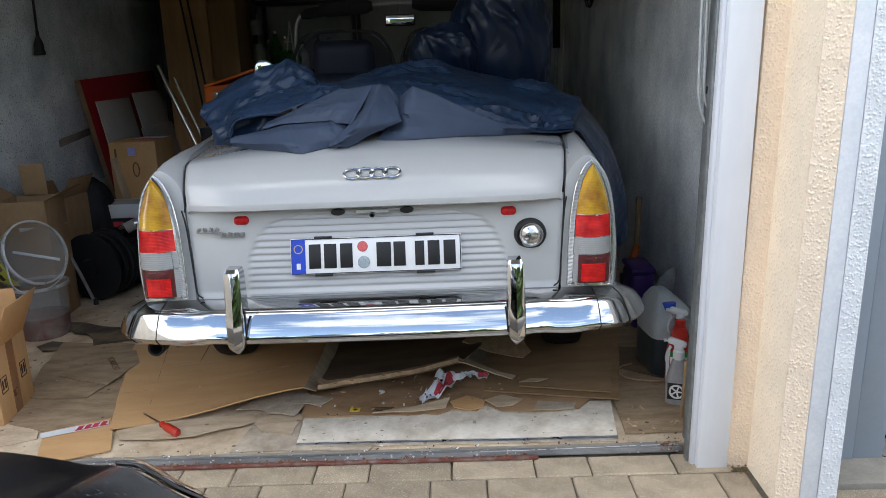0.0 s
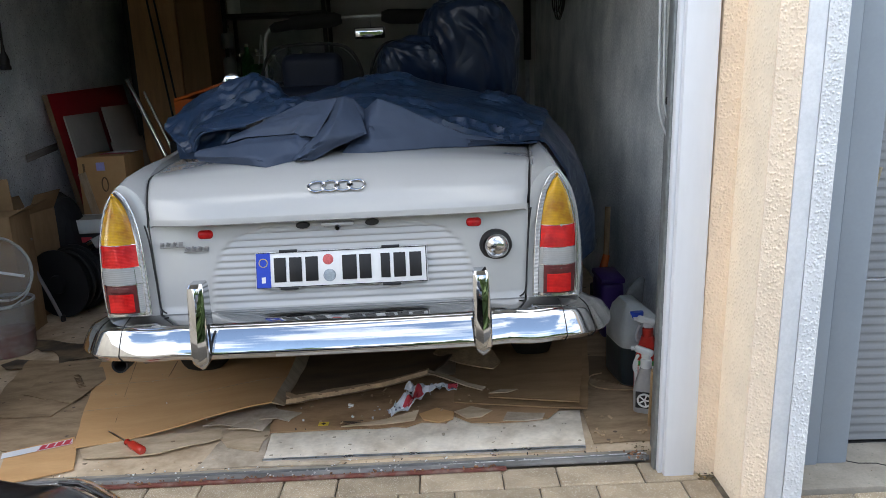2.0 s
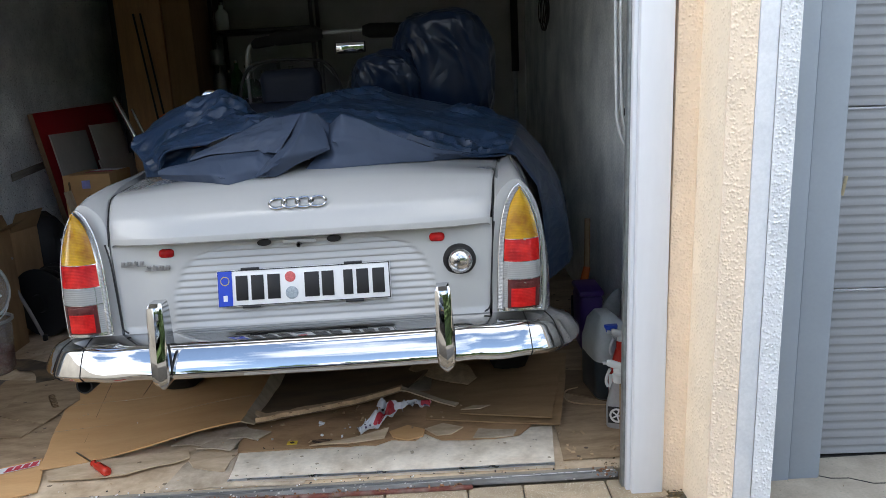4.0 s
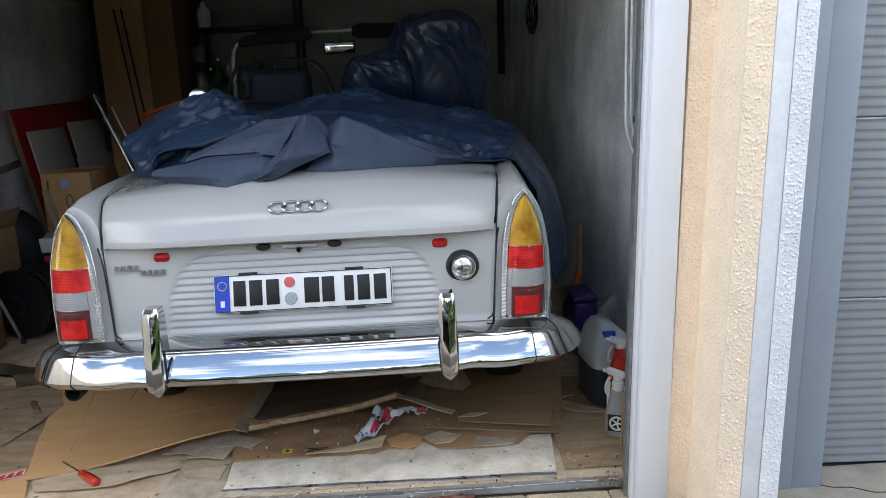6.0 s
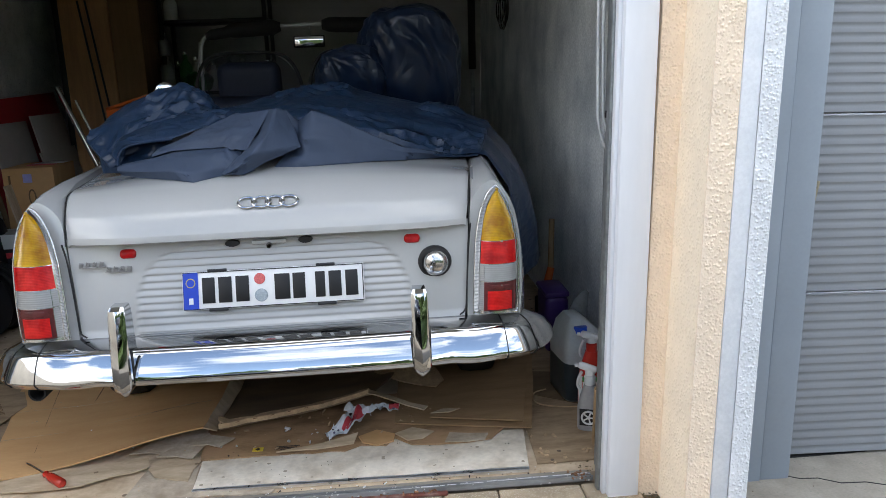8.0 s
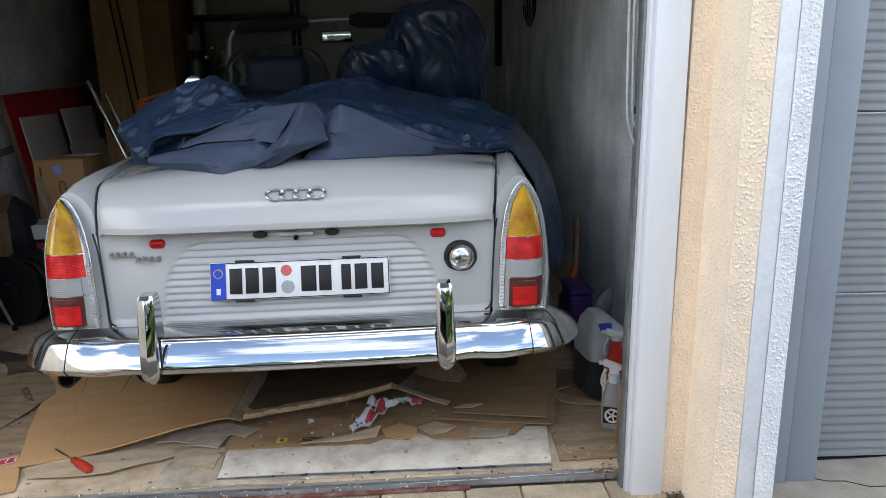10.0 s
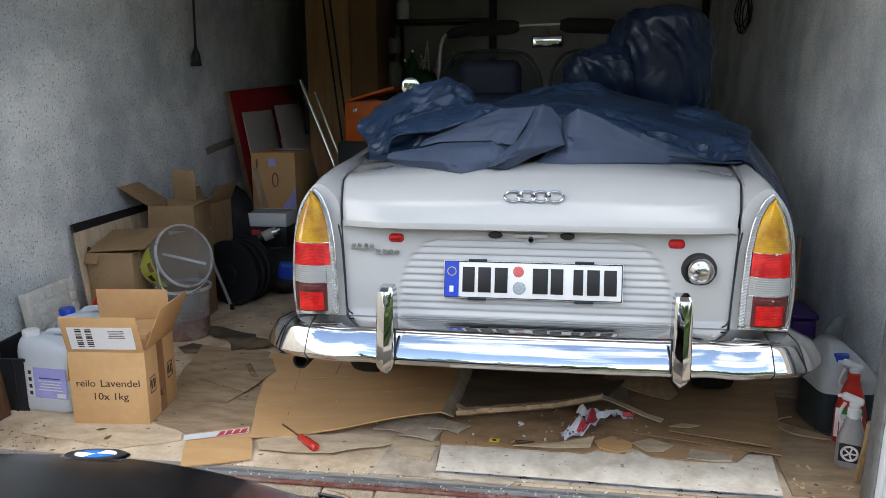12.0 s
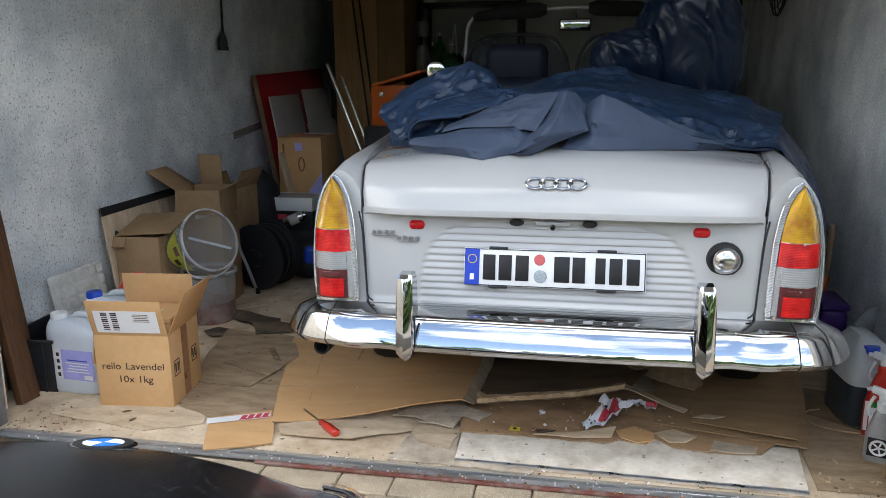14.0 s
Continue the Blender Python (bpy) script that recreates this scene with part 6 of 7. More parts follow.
leg_a = crumpled_strip([(-0.095, -0.085, 0.0), (-0.055, -0.070, 0.004), (-0.02, -0.01, 0.010), (0.0, 0.06, 0.012), (-0.02, 0.10, 0.006)], 0.085, 2.0, 0.045)
leg_b = crumpled_strip([(-0.02, 0.085, 0.010), (0.04, 0.055, 0.016), (0.09, 0.09, 0.010), (0.145, 0.075, 0.0)], 0.055, 6.0, 0.040)
part("foil", grid(leg_a, 44, 16, 0.0008), "rag_print", rag, smooth=22)
part("foil", grid(leg_b, 36, 12, 0.0008), "rag_print", rag, smooth=22)
part("red_print", grid(lambda u, v: leg_a(0.30 + 0.42 * u, 0.08 + 0.42 * v) + Vector((0, 0, 0.0016)), 16, 8, 0.0006), "tape_red", rag, "red printed patch", smooth=22)
part("red_print", grid(lambda u, v: leg_b(0.80 + 0.2 * u, 0.5 + 0.5 * v) + Vector((0, 0, 0.0016)), 6, 6, 0.0006), "tape_red", rag, "red printed end", smooth=22)
for k in range(4):
    part("print_mark", grid(lambda u, v, k=k: (leg_a if k < 2 else leg_b)(0.14 + 0.5 * (k % 2) + 0.06 * u, 0.7 + 0.14 * v) + Vector((0, 0, 0.0016)), 3, 3, 0.0005), "ink", rag)


# ---- things along the west wall ----
def carton(name, m, w, d, h, label, flaps, mat_name="card", t=0.004, inner=True):
    """An open carton; flaps: angles of the front, right, back and left flap, 0 is upright, 90 lies outwards."""
    b = thing(name, m, label, "cardboard box")
    for wall in (box(w, t, h, (0, -d / 2 + t / 2, 0), 0.001), box(w, t, h, (0, d / 2 - t / 2, 0), 0.001), box(t, d - 2 * t, h, (w / 2 - t / 2, 0, 0), 0.001), box(t, d - 2 * t, h, (-w / 2 + t / 2, 0, 0), 0.001), box(w - 2 * t, d - 2 * t, t, (0, 0, 0), 0)):
        part("panel", wall, mat_name, b)
    spec = {"front": (w, d / 2, (0, -d / 2, h), 0), "right": (d, w / 2, (w / 2, 0, h), 90), "back": (w, d / 2, (0, d / 2, h), 180), "left": (d, w / 2, (-w / 2, 0, h), 270)}
    for k, ang in flaps.items():
        fw, fl, at, yaw = spec[k]
        if isinstance(ang, tuple):
            ang, fl = ang
        fl_bm = box(fw - 0.004, t * 0.8, fl, (0, 0, 0.001), 0.001)
        fp = part("flap", fl_bm, mat_name, b, at=pose(*at, 0, 0, yaw) @ pose(0, t / 2, 0, ang, 0, 0))
    return b


lav = carton("carton", pose(-1.362, 2.512, 0.003, 0, 0, 6), 0.272, 0.252, 0.265, "open brown carton with dark lettering and a white parcel label", {"front": (16, 0.140), "right": (24, 0.170), "back": (-5, 0.160), "left": (174, 0.11)})
fr = -0.252 / 2 - 0.0006
part("lettering", moved(text_bm("Lavendel", 0.036), pose(0.042, fr, 0.140) @ Matrix.Diagonal((1.12, 1, 1, 1))), "ink", lav, "dark printed word", smooth=0)
part("lettering", moved(text_bm("reilo", 0.036), pose(-0.080, fr, 0.140) @ Matrix.Diagonal((1.05, 1, 1, 1))), "ink", lav, "dark printed word", smooth=0)
part("lettering", moved(text_bm("10x 1kg", 0.036), pose(0.004, fr, 0.092) @ Matrix.Diagonal((1.12, 1, 1, 1))), "ink", lav, "dark printed weight", smooth=0)
part("parcel_tape", box(0.0012, 0.05, 0.265, (0.1366, 0.0, 0), 0), "packtape", lav, "brown parcel tape")
for y in (-0.078, 0.072):
    part("handling_mark", join(box(0.0012, 0.044, 0.003, (0.1366, y, 0.105), 0), box(0.0012, 0.044, 0.003, (0.1366, y, 0.16), 0), box(0.0012, 0.003, 0.055, (0.1366, y - 0.021, 0.106), 0), box(0.0012, 0.003, 0.055, (0.1366, y + 0.021, 0.106), 0), box(0.0012, 0.009, 0.034, (0.1366, y - 0.009, 0.118), 0), box(0.0012, 0.009, 0.034, (0.1366, y + 0.009, 0.118), 0)), "ink", lav, "printed handling mark")
LF = pose(0, -0.252 / 2, 0.265) @ pose(0, 0.002, 0, 16, 0, 0)
part("parcel_label", moved(box(0.225, 0.0012, 0.088, (0.0, -0.0028, 0.014), 0), LF), "paper", lav, "white parcel label")
for gx in (-0.075, -0.040):
    for k in range(9):
        part("label_bar", moved(box(0.022, 0.0008, (0.003, 0.006, 0.004)[k % 3], (gx, -0.0040, 0.024 + k * 0.0085), 0), LF), "ink", lav)
for k in range(5):
    part("label_bar", moved(box(0.06 - 0.006 * (k % 3), 0.0008, 0.0022, (0.055, -0.0040, 0.060 + k * 0.007), 0), LF), "ink_light", lav)
inn = thing("inner_carton", pose(-1.345, 2.53, 0.160, 0, 0, 8), "smaller brown carton inside the open one", "cardboard box")
part("body", box(0.20, 0.18, 0.135, (0, 0, 0), 0.003), "card", inn)
part("lid", box(0.205, 0.185, 0.02, (0, 0, 0.135), 0.003), "card", inn)
part("sticker", box(0.03, 0.02, 0.0008, (0.02, 0.0, 0.1552), 0), "paper", inn, "small white sticker")
ub = thing("plastic_bag", pose(-1.455, 2.60, 0.250), "white plastic pack in the open carton", "bag")
part("pack", box(0.12, 0.07, 0.09, (0, 0, -0.03), 0.02, seg=3), "white_plastic", ub)
hd = thing("red_tool", pose(-1.69, 2.87, 0.0), "curved red plastic tool standing behind the carton", "tool")
part("handle", tube(smooth_path([(0.0, 0.02, 0.0), (-0.01, 0.01, 0.16), (0.0, 0, 0.26), (0.025, 0, 0.31), (0.06, 0, 0.337), (0.12, 0, 0.335)], 5), 0.021, 12), "red_plastic", hd)


def jug(name, m, w, d, h, label, body, capm, cap_at):
    j = thing(name, m, label, "canister")
    rings = []
    for z, k in ((0, 0.90), (0.012, 1.0), (h * 0.70, 1.0), (h * 0.80, 0.985), (h * 0.90, 0.86), (h * 0.97, 0.58), (h, 0.40)):
        a, b = w / 2 * k, d / 2 * k
        sh = (cap_at[0] * (1 - k) * 1.2, cap_at[1] * (1 - k) * 1.2)
        ring = []
        for q in range(32):
            t = 2 * math.pi * q / 32
            c, s2 = math.cos(t), math.sin(t)
            ring.append((sh[0] + math.copysign(abs(c) ** 0.42, c) * a, sh[1] + math.copysign(abs(s2) ** 0.42, s2) * b, z))
        rings.append(ring)
    part("body", loft(rings), body, j, smooth=50)
    part("neck", moved(lathe([(0.022, 0), (0.022, 0.03), (0.0, 0.03)], 18), pose(cap_at[0], cap_at[1], h * 0.93)), body, j)
    part("cap", moved(lathe([(0.029, 0), (0.030, 0.003), (0.030, 0.026), (0.027, 0.030), (0.0, 0.031)], 22), pose(cap_at[0], cap_at[1], h * 0.965)), capm, j, "ridged screw cap")
    part("grip", tube(smooth_path([(-cap_at[0] * 0.9, -cap_at[1] * 0.3, h * 0.86), (-cap_at[0] * 0.7, -cap_at[1] * 0.2, h * 1.01), (cap_at[0] * 0.1, 0, h * 1.03), (cap_at[0] * 0.5, 0, h * 0.97)], 4), 0.013, 10), body, j, "moulded grip")
    return j


j1 = jug("canister", pose(-1.640, 2.535, 0.003, 0, 0, -4), 0.24, 0.17, 0.272, "milky white plastic canister with a lilac label", "jug", "white_plastic", (-0.075, -0.03))
part("label", box(0.135, 0.0012, 0.115, (0.03, -0.0855, 0.055), 0), "lilac", j1, "lilac printed label")
part("label_strip", box(0.026, 0.0012, 0.115, (-0.052, -0.0855, 0.055), 0), "paper", j1, "white strip with dark marks")
for k in range(4):
    part("label_mark", box(0.012, 0.0008, 0.014, (-0.052, -0.0866, 0.065 + k * 0.026), 0), "ink", j1)
for k in range(5):
    part("label_bar", box(0.10 - 0.012 * (k % 3), 0.0008, 0.004, (0.03, -0.0866, 0.085 + k * 0.011), 0), "paper" if k != 4 else "eu_blue", j1)
part("label_bar", box(0.035, 0.0008, 0.016, (0.072, -0.0866, 0.060), 0), "paper", j1)
jug("canister", pose(-1.615, 2.735, 0.003, 0, 0, 4), 0.24, 0.17, 0.30, "milky plastic canister with a blue cap", "jug", "blue_cap", (-0.085, -0.03))
cr = thing("black_crate", pose(-1.83, 2.60, 0.0, 0, 0, 4), "black plastic crate beside the canister", "crate")
part("body", join(box(0.20, 0.30, 0.005, (0, 0, 0), 0), box(0.20, 0.006, 0.20, (0, -0.147, 0), 0.002), box(0.20, 0.006, 0.20, (0, 0.147, 0), 0.002), box(0.006, 0.29, 0.20, (-0.097, 0, 0), 0.002), box(0.006, 0.29, 0.20, (0.097, 0, 0), 0.002)), "black_plastic", cr)
part("rim", join(box(0.215, 0.012, 0.012, (0, -0.151, 0.19), 0.003), box(0.215, 0.012, 0.012, (0, 0.151, 0.19), 0.003), box(0.012, 0.30, 0.012, (0.101, 0, 0.19), 0.003), box(0.012, 0.30, 0.012, (-0.101, 0, 0.19), 0.003)), "black_plastic", cr)
for k in range(3):
    part("rib", box(0.008, 0.008, 0.19, (-0.06 + k * 0.06, -0.154, 0), 0.002), "black_plastic", cr)
fs = thing("foam_slab", pose(-1.872, 2.90, 0.0, 0, -9, 0), "dirty white slab with a cobbled face leaning on the wall", "slab")
part("slab", box(0.04, 0.30, 0.355, (0, 0, 0), 0.008), "styro", fs)
for i in range(6):
    for k in range(7):
        part("cobble", box(0.010, 0.040, 0.040, (0.023, -0.125 + i * 0.05, 0.012 + k * 0.049), 0.006, seg=1), "styro", fs)
for a, b, w, g in (((-1.775, 2.37, 0.0), (-1.93, 2.42, 0.90), 0.028, "wood_dark"), ((-1.80, 2.42, 0.0), (-1.95, 2.46, 1.05), 0.022, "wood_dark")):
    pl = thing("wooden_plank", pose(*a), "dark brown wooden plank leaning in the corner", "plank", "leaning planks")
    d = Vector(b) - Vector(a)
    tl = math.degrees(math.atan2(-d.x, d.z))
    part("plank", box(w, 0.09, d.length, (0, 0, 0), 0.002, (math.degrees(-math.atan2(d.y, d.z)), -tl, 0)), g, pl)


def boxy(name, m, w, d, h, label, category, material, bevel=0.003, sub="body"):
    t = thing(name, m, label, category)
    part(sub, box(w, d, h, (0, 0, 0), bevel), material, t)
    return t


# flat carton leaning on the wall, with a black taped edge
fc = thing("flattened_carton", pose(-1.880, 3.49, 0.0, 0, -6.5, 0), "flat brown carton with a black edge leaning on the wall", "cardboard")
part("panel", box(0.008, 0.70, 0.565, (0, 0, 0), 0.001), "card_pale", fc)
part("edge_tape", box(0.014, 0.70, 0.038, (0, 0, 0.53), 0.003), "black_plastic", fc, "black tape along the edge")
part("cord", tube(smooth_path([(0.012, -0.30, 0.40), (0.014, -0.285, 0.45), (0.014, -0.265, 0.425), (0.014, -0.22, 0.445), (0.014, -0.17, 0.44), (0.014, -0.13, 0.465), (0.014, -0.08, 0.452)], 4), 0.005, 8), "rubber", fc, "black cord")
fb = carton("carton", pose(-1.800, 3.27, 0.0, 0, 0, 3), 0.21, 0.21, 0.435, "brown carton with one flap folded over it by the wall", {}, "card_mid")
part("flap", box(0.265, 0.003, 0.235, (0, 0, 0), 0.001), "card_mid", fb, at=pose(0.036, -0.112, 0.448, -76, 0, 0) @ pose(0, 0, 0, 0, 0, -4))
part("flap", box(0.06, 0.003, 0.05, (0, 0, 0), 0.001), "card_mid", fb, at=pose(-0.075, -0.110, 0.435, 150, 0, 0))
bc = carton("carton", pose(-1.705, 3.67, 0.0, 0, 0, 4), 0.23, 0.22, 0.585, "tall open carton with raised flaps", {"right": (64, 0.10), "left": (58, 0.17), "front": (168, 0.12)}, "card_mid")
part("flap", box(0.118, 0.003, 0.155, (0, 0, 0), 0.001), "card_mid", bc, at=pose(-0.012, 0.100, 0.585, 4, 0, 0))
part("delivery_note", box(0.095, 0.0015, 0.055, (0.035, -0.122, 0.455), 0, (0, -14, 0)), "paper", bc, "white delivery note")
carton("carton", pose(-1.735, 4.02, 0.0, 0, 0, -8), 0.17, 0.22, 0.54, "brown carton with loose flaps behind", {"front": (150, 0.10), "right": (28, 0.11), "left": (20, 0.07)}, "card_mid")


def bucket(name, m, r0, r1, h, label, mat_name):
    b = thing(name, m, label, "bucket")
    part("body", lathe([(0.0, 0.0), (r0 * 0.96, 0.0), (r0, 0.006), (r1, h), (r1 - 0.0022, h), (r0 - 0.003, 0.006), (0.0, 0.003)], 36), mat_name, b, smooth=50)
    part("rim", lathe([(r1, h - 0.014), (r1 + 0.007, h - 0.012), (r1 + 0.007, h), (r1 - 0.001, h + 0.002), (r1 - 0.001, h - 0.012)], 36, False), "clear_rim", b, smooth=50)
    return b


bk1 = bucket("bucket", pose(-1.560, 3.36, 0.0), 0.108, 0.125, 0.245, "clear plastic bucket with a reddish base", "clear")
part("contents", lathe([(0.0, 0.004), (0.108, 0.004), (0.113, 0.10), (0.0, 0.105)], 28), "redlead", bk1, "reddish leftover inside")
UB = Matrix.Translation((-1.640, 3.315, 0.345)) @ Vector((0.82, -0.42, 0.36)).to_track_quat("Z", "Y").to_matrix().to_4x4()
bk2 = bucket("bucket", UB, 0.112, 0.138, 0.21, "tilted clear plastic bucket with a yellow label", "clear")
CAM_SIDE = UB.to_3x3().inverted() @ Vector((0.20, -0.95, 0.10))
LAB = math.degrees(math.atan2(CAM_SIDE.y, CAM_SIDE.x))


def label_patch(u, v):
    a = math.radians(LAB + 95 * (u - 0.5))
    z = 0.03 + 0.13 * v
    k = 0.5 - 0.5 * math.cos(math.pi * min(1.0, max(0.0, 1.3 * u)))
    r = 0.112 + 0.026 * z / 0.21 + 0.0018
    z = 0.095 + (z - 0.095) * (0.45 + 0.55 * math.sin(math.pi * u))
    return Vector((r * math.cos(a), r * math.sin(a), z))


part("label", grid(label_patch, 12, 8, 0.0006), "yellow_label", bk2, "yellow-green paper label")
part("label_print", grid(lambda u, v: label_patch(0.35 + 0.2 * u, 0.55 + 0.3 * v) * 1.006, 4, 4), "redlead", bk2, "reddish print")
part("label_print", grid(lambda u, v: label_patch(0.6 + 0.15 * u, 0.25 + 0.3 * v) * 1.006, 4, 4), "ink", bk2, "dark print")
part("stirring_stick", tube([(0.02, 0.05, 0.02), (0.07, -0.06, 0.235)], 0.006, 8), "white_plastic", bk2, "white stick inside")
part("handle", tube(smooth_path([(0.140, 0, 0.20), (0.144, -0.06, 0.17), (0.12, -0.12, 0.145), (0.05, -0.155, 0.135), (-0.05, -0.155, 0.135), (-0.12, -0.11, 0.15), (-0.140, 0, 0.20)], 4), 0.003, 8), "white_plastic", bk2, "thin bucket handle")

# cable reel
rl = thing("cable_reel", pose(-1.53, 3.93, 0.0, 0, 0, -16), "black cable reel standing on its edge", "cable reel")
for y in (-0.066, 0.07):
    part("flange", moved(lathe([(0.02, -0.004), (0.165, -0.006), (0.178, -0.002), (0.178, 0.004), (0.165, 0.006), (0.02, 0.004)], 36), pose(0, y, 0.18, 90, 0, 0)), "black_plastic", rl, "black flange")
for k in range(7):
    part("cable_turn", ring_bm(0.158 - 0.011 * (k % 3), 0.158 - 0.011 * (k % 3), 0.0075, m=pose(0, -0.052 + k * 0.0172, 0.18)), "rubber", rl)
part("drum", moved(lathe([(0.10, -0.060), (0.10, 0.066)], 28), pose(0, 0, 0.18, 90, 0, 0)), "black_plastic", rl)
part("hub", moved(lathe([(0.0, 0), (0.05, 0), (0.045, 0.02), (0.0, 0.022)], 20), pose(0, -0.074, 0.18, 90, 0, 0)), "black_plastic", rl)
ct = thing("bent_steel_tube", pose(-1.525, 3.80, 0.0), "bent bare steel tube leaning on the cable reel", "steel tube")
part("tube", tube(smooth_path([(0.0, 0.0, 0.006), (-0.05, -0.02, 0.18), (-0.112, -0.05, 0.385), (-0.112, -0.05, 0.405), (-0.10, -0.045, 0.425), (-0.07, -0.04, 0.445)], 4), 0.0085, 10), "grey_glass", ct)
part("foot", moved(lathe([(0.012, 0), (0.013, 0.03), (0.009, 0.032)], 10), pose(0.002, 0, 0.0)), "rubber", ct, "black rubber foot")


def lump(name, m, rx, ry, rz, seed, label, category="bag", material="black_bag"):
    t = thing(name, m, label, category)
    bm = bmesh.new()
    bmesh.ops.create_icosphere(bm, subdivisions=4, radius=1.0)
    for v in bm.verts:
        p = v.co.copy()
        k = 1 + 0.16 * crumple(p + Vector((seed, 0, 0)), 1.4) + 0.08 * crumple(p + Vector((0, seed, 0)), 3.6)
        q = Vector([math.copysign(abs(c) ** 0.75, c) for c in p])
        v.co = Vector((q.x * rx * k, q.y * ry * k, max(0.0, rz + q.z * rz * k)))
    part("bag", bm, material, t, smooth=30)
    return t


lump("tool_bag", pose(-1.735, 4.34, 0.0), 0.115, 0.12, 0.275, 2.0, "slumped black nylon bag behind the cartons")
b2 = lump("tool_bag", pose(-1.30, 4.25, 0.0, 0, 0, 20), 0.22, 0.15, 0.115, 6.0, "flat black nylon bag with a blue pouch")
part("pouch", box(0.12, 0.05, 0.10, (-0.07, -0.145, 0.10), 0.02, (15, 10, 0), 3), "blue_cap", b2, "dark blue pouch")
part("tag", box(0.035, 0.002, 0.035, (-0.09, -0.176, 0.15), 0, (15, 30, 0)), "paper", b2, "white tag")
part("buckle", box(0.05, 0.02, 0.03, (0.06, -0.15, 0.12), 0.006), "chrome_dull", b2, "metal buckle")
lump("tool_bag", pose(-1.12, 4.45, 0.0, 0, 0, -15), 0.24, 0.18, 0.10, 9.0, "black bag lying on the floor")
tn = thing("spray_can", pose(-1.52, 4.20, 0.30, 0, 68, 20), "dented metal can lying on a bag", "can")
part("can", lathe([(0.0, 0.0), (0.028, 0.0), (0.030, 0.004), (0.030, 0.10), (0.026, 0.112), (0.012, 0.116), (0.012, 0.13), (0.0, 0.131)], 20), "chrome_dull", tn)
part("label", lathe([(0.0305, 0.03), (0.0305, 0.085)], 20), "grey_board", tn, "worn label")
ch = boxy("storage_box", pose(-1.55, 4.86, 0.0), 0.46, 0.40, 0.375, "dark storage box under the cartons", "box", "black_plastic", 0.012)
part("lid", box(0.48, 0.42, 0.03, (0, 0, 0.34), 0.008), "black_plastic", ch)
sb = boxy("shoe_box", pose(-1.53, 4.40, 0.235), 0.27, 0.17, 0.115, "dark shoe box with a red label", "box", "black_plastic", 0.003)
part("label", box(0.10, 0.0015, 0.030, (-0.07, -0.0855, 0.065), 0), "tape_red", sb, "red label")
boxy("storage_box", pose(-1.53, 4.44, 0.0), 0.34, 0.26, 0.232, "black plastic box with small boxes on top", "box", "black_plastic", 0.012)
tray = thing("white_tray", pose(-1.535, 4.40, 0.352), "flat white cardboard tray", "tray")
part("tray", join(box(0.29, 0.19, 0.004, (0, 0, 0), 0), box(0.29, 0.004, 0.078, (0, -0.093, 0), 0.001), box(0.29, 0.004, 0.078, (0, 0.093, 0), 0.001), box(0.004, 0.18, 0.078, (0.143, 0, 0), 0.001), box(0.004, 0.18, 0.078, (-0.143, 0, 0), 0.001)), "white_plastic", tray)
part("lid", box(0.28, 0.18, 0.004, (0, 0, 0.072), 0.001), "grey_board", tray)
hb = thing("moving_box", pose(-1.635, 4.94, 0.377, 0, 0, 2), "brown carton with a grip hole standing on a dark box", "cardboard box")
part("body", box(0.285, 0.36, 0.36, (0, 0, 0), 0.004), "card", hb)
part("grip_hole", ring_bm(0.018, 0.042, 0.004, m=pose(0.01, -0.182, 0.19)), "ink_light", hb, "oval grip hole")
part("print_patch", box(0.05, 0.0015, 0.05, (-0.005, -0.181, 0.275), 0), "lilac", hb, "faded lilac print")
part("print_bar", box(0.012, 0.0015, 0.12, (-0.105, -0.181, 0.20), 0), "ink_light", hb)
part("lilac_corner", moved(loft([[(0, 0, 0), (0.10, 0, 0), (0.10, 0, 0.14)], [(0, 0.001, 0), (0.10, 0.001, 0), (0.10, 0.001, 0.14)]]), pose(0.042, -0.182, 0.004)), "lilac", hb, "lilac printed corner")
part("top_print", box(0.16, 0.12, 0.0012, (0.02, 0.02, 0.36), 0), "tape_red", hb, "dark red print on the lid")
pap = thing("paper_sheet", pose(-1.60, 5.0, 0.7385), "white paper on the carton", "paper")
part("sheet", sheet([(-0.08, -0.05), (0.10, -0.06), (0.11, 0.05), (-0.06, 0.06)], 0, 0.001, 0.006, 3, 0.002), "paper", pap)

# red panel and boards leaning on the wall
rp = thing("lacquered_board", pose(-1.74, 5.43, 0.0, 1.7, -9.0, 0), "large dark red lacquered board leaning on the wall", "board")
part("panel", box(0.03, 1.22, 1.15, (0, 0, 0), 0.004), "red_panel", rp)
part("edge", box(0.032, 0.004, 1.15, (0, -0.613, 0), 0), "card_dark", rp, "dark raw edge")
for k, (y, w, h, x, mt_) in enumerate(((5.05, 0.50, 1.00, -1.665, "grey_board"), (5.62, 0.52, 1.03, -1.64, "grey_board"), (4.98, 0.62, 0.66, -1.60, "card_pale"), (5.58, 0.60, 0.80, -1.59, "grey_board"))):
    gb = thing("backing_board", pose(x, y, 0.0, 0, -9.5 - k, 0), "grey board leaning against the red panel" if mt_ == "grey_board" else "brown board leaning against the red panel", "board", "leaning boards")
    part("board", box(0.010, w, h, (0, 0, 0), 0.002), mt_, gb)
ws2 = thing("wooden_batten", pose(-1.985, 4.78, 0.755, 5, 0, 0), "weathered grey batten fixed to the wall", "batten")
part("batten", box(0.02, 0.40, 0.045, (0, 0, 0), 0.003), "batten", ws2)
sk = thing("hanging_socket", pose(-1.955, 4.405, 1.215), "black rubber socket hanging on its cable by the wall", "socket", level=True)
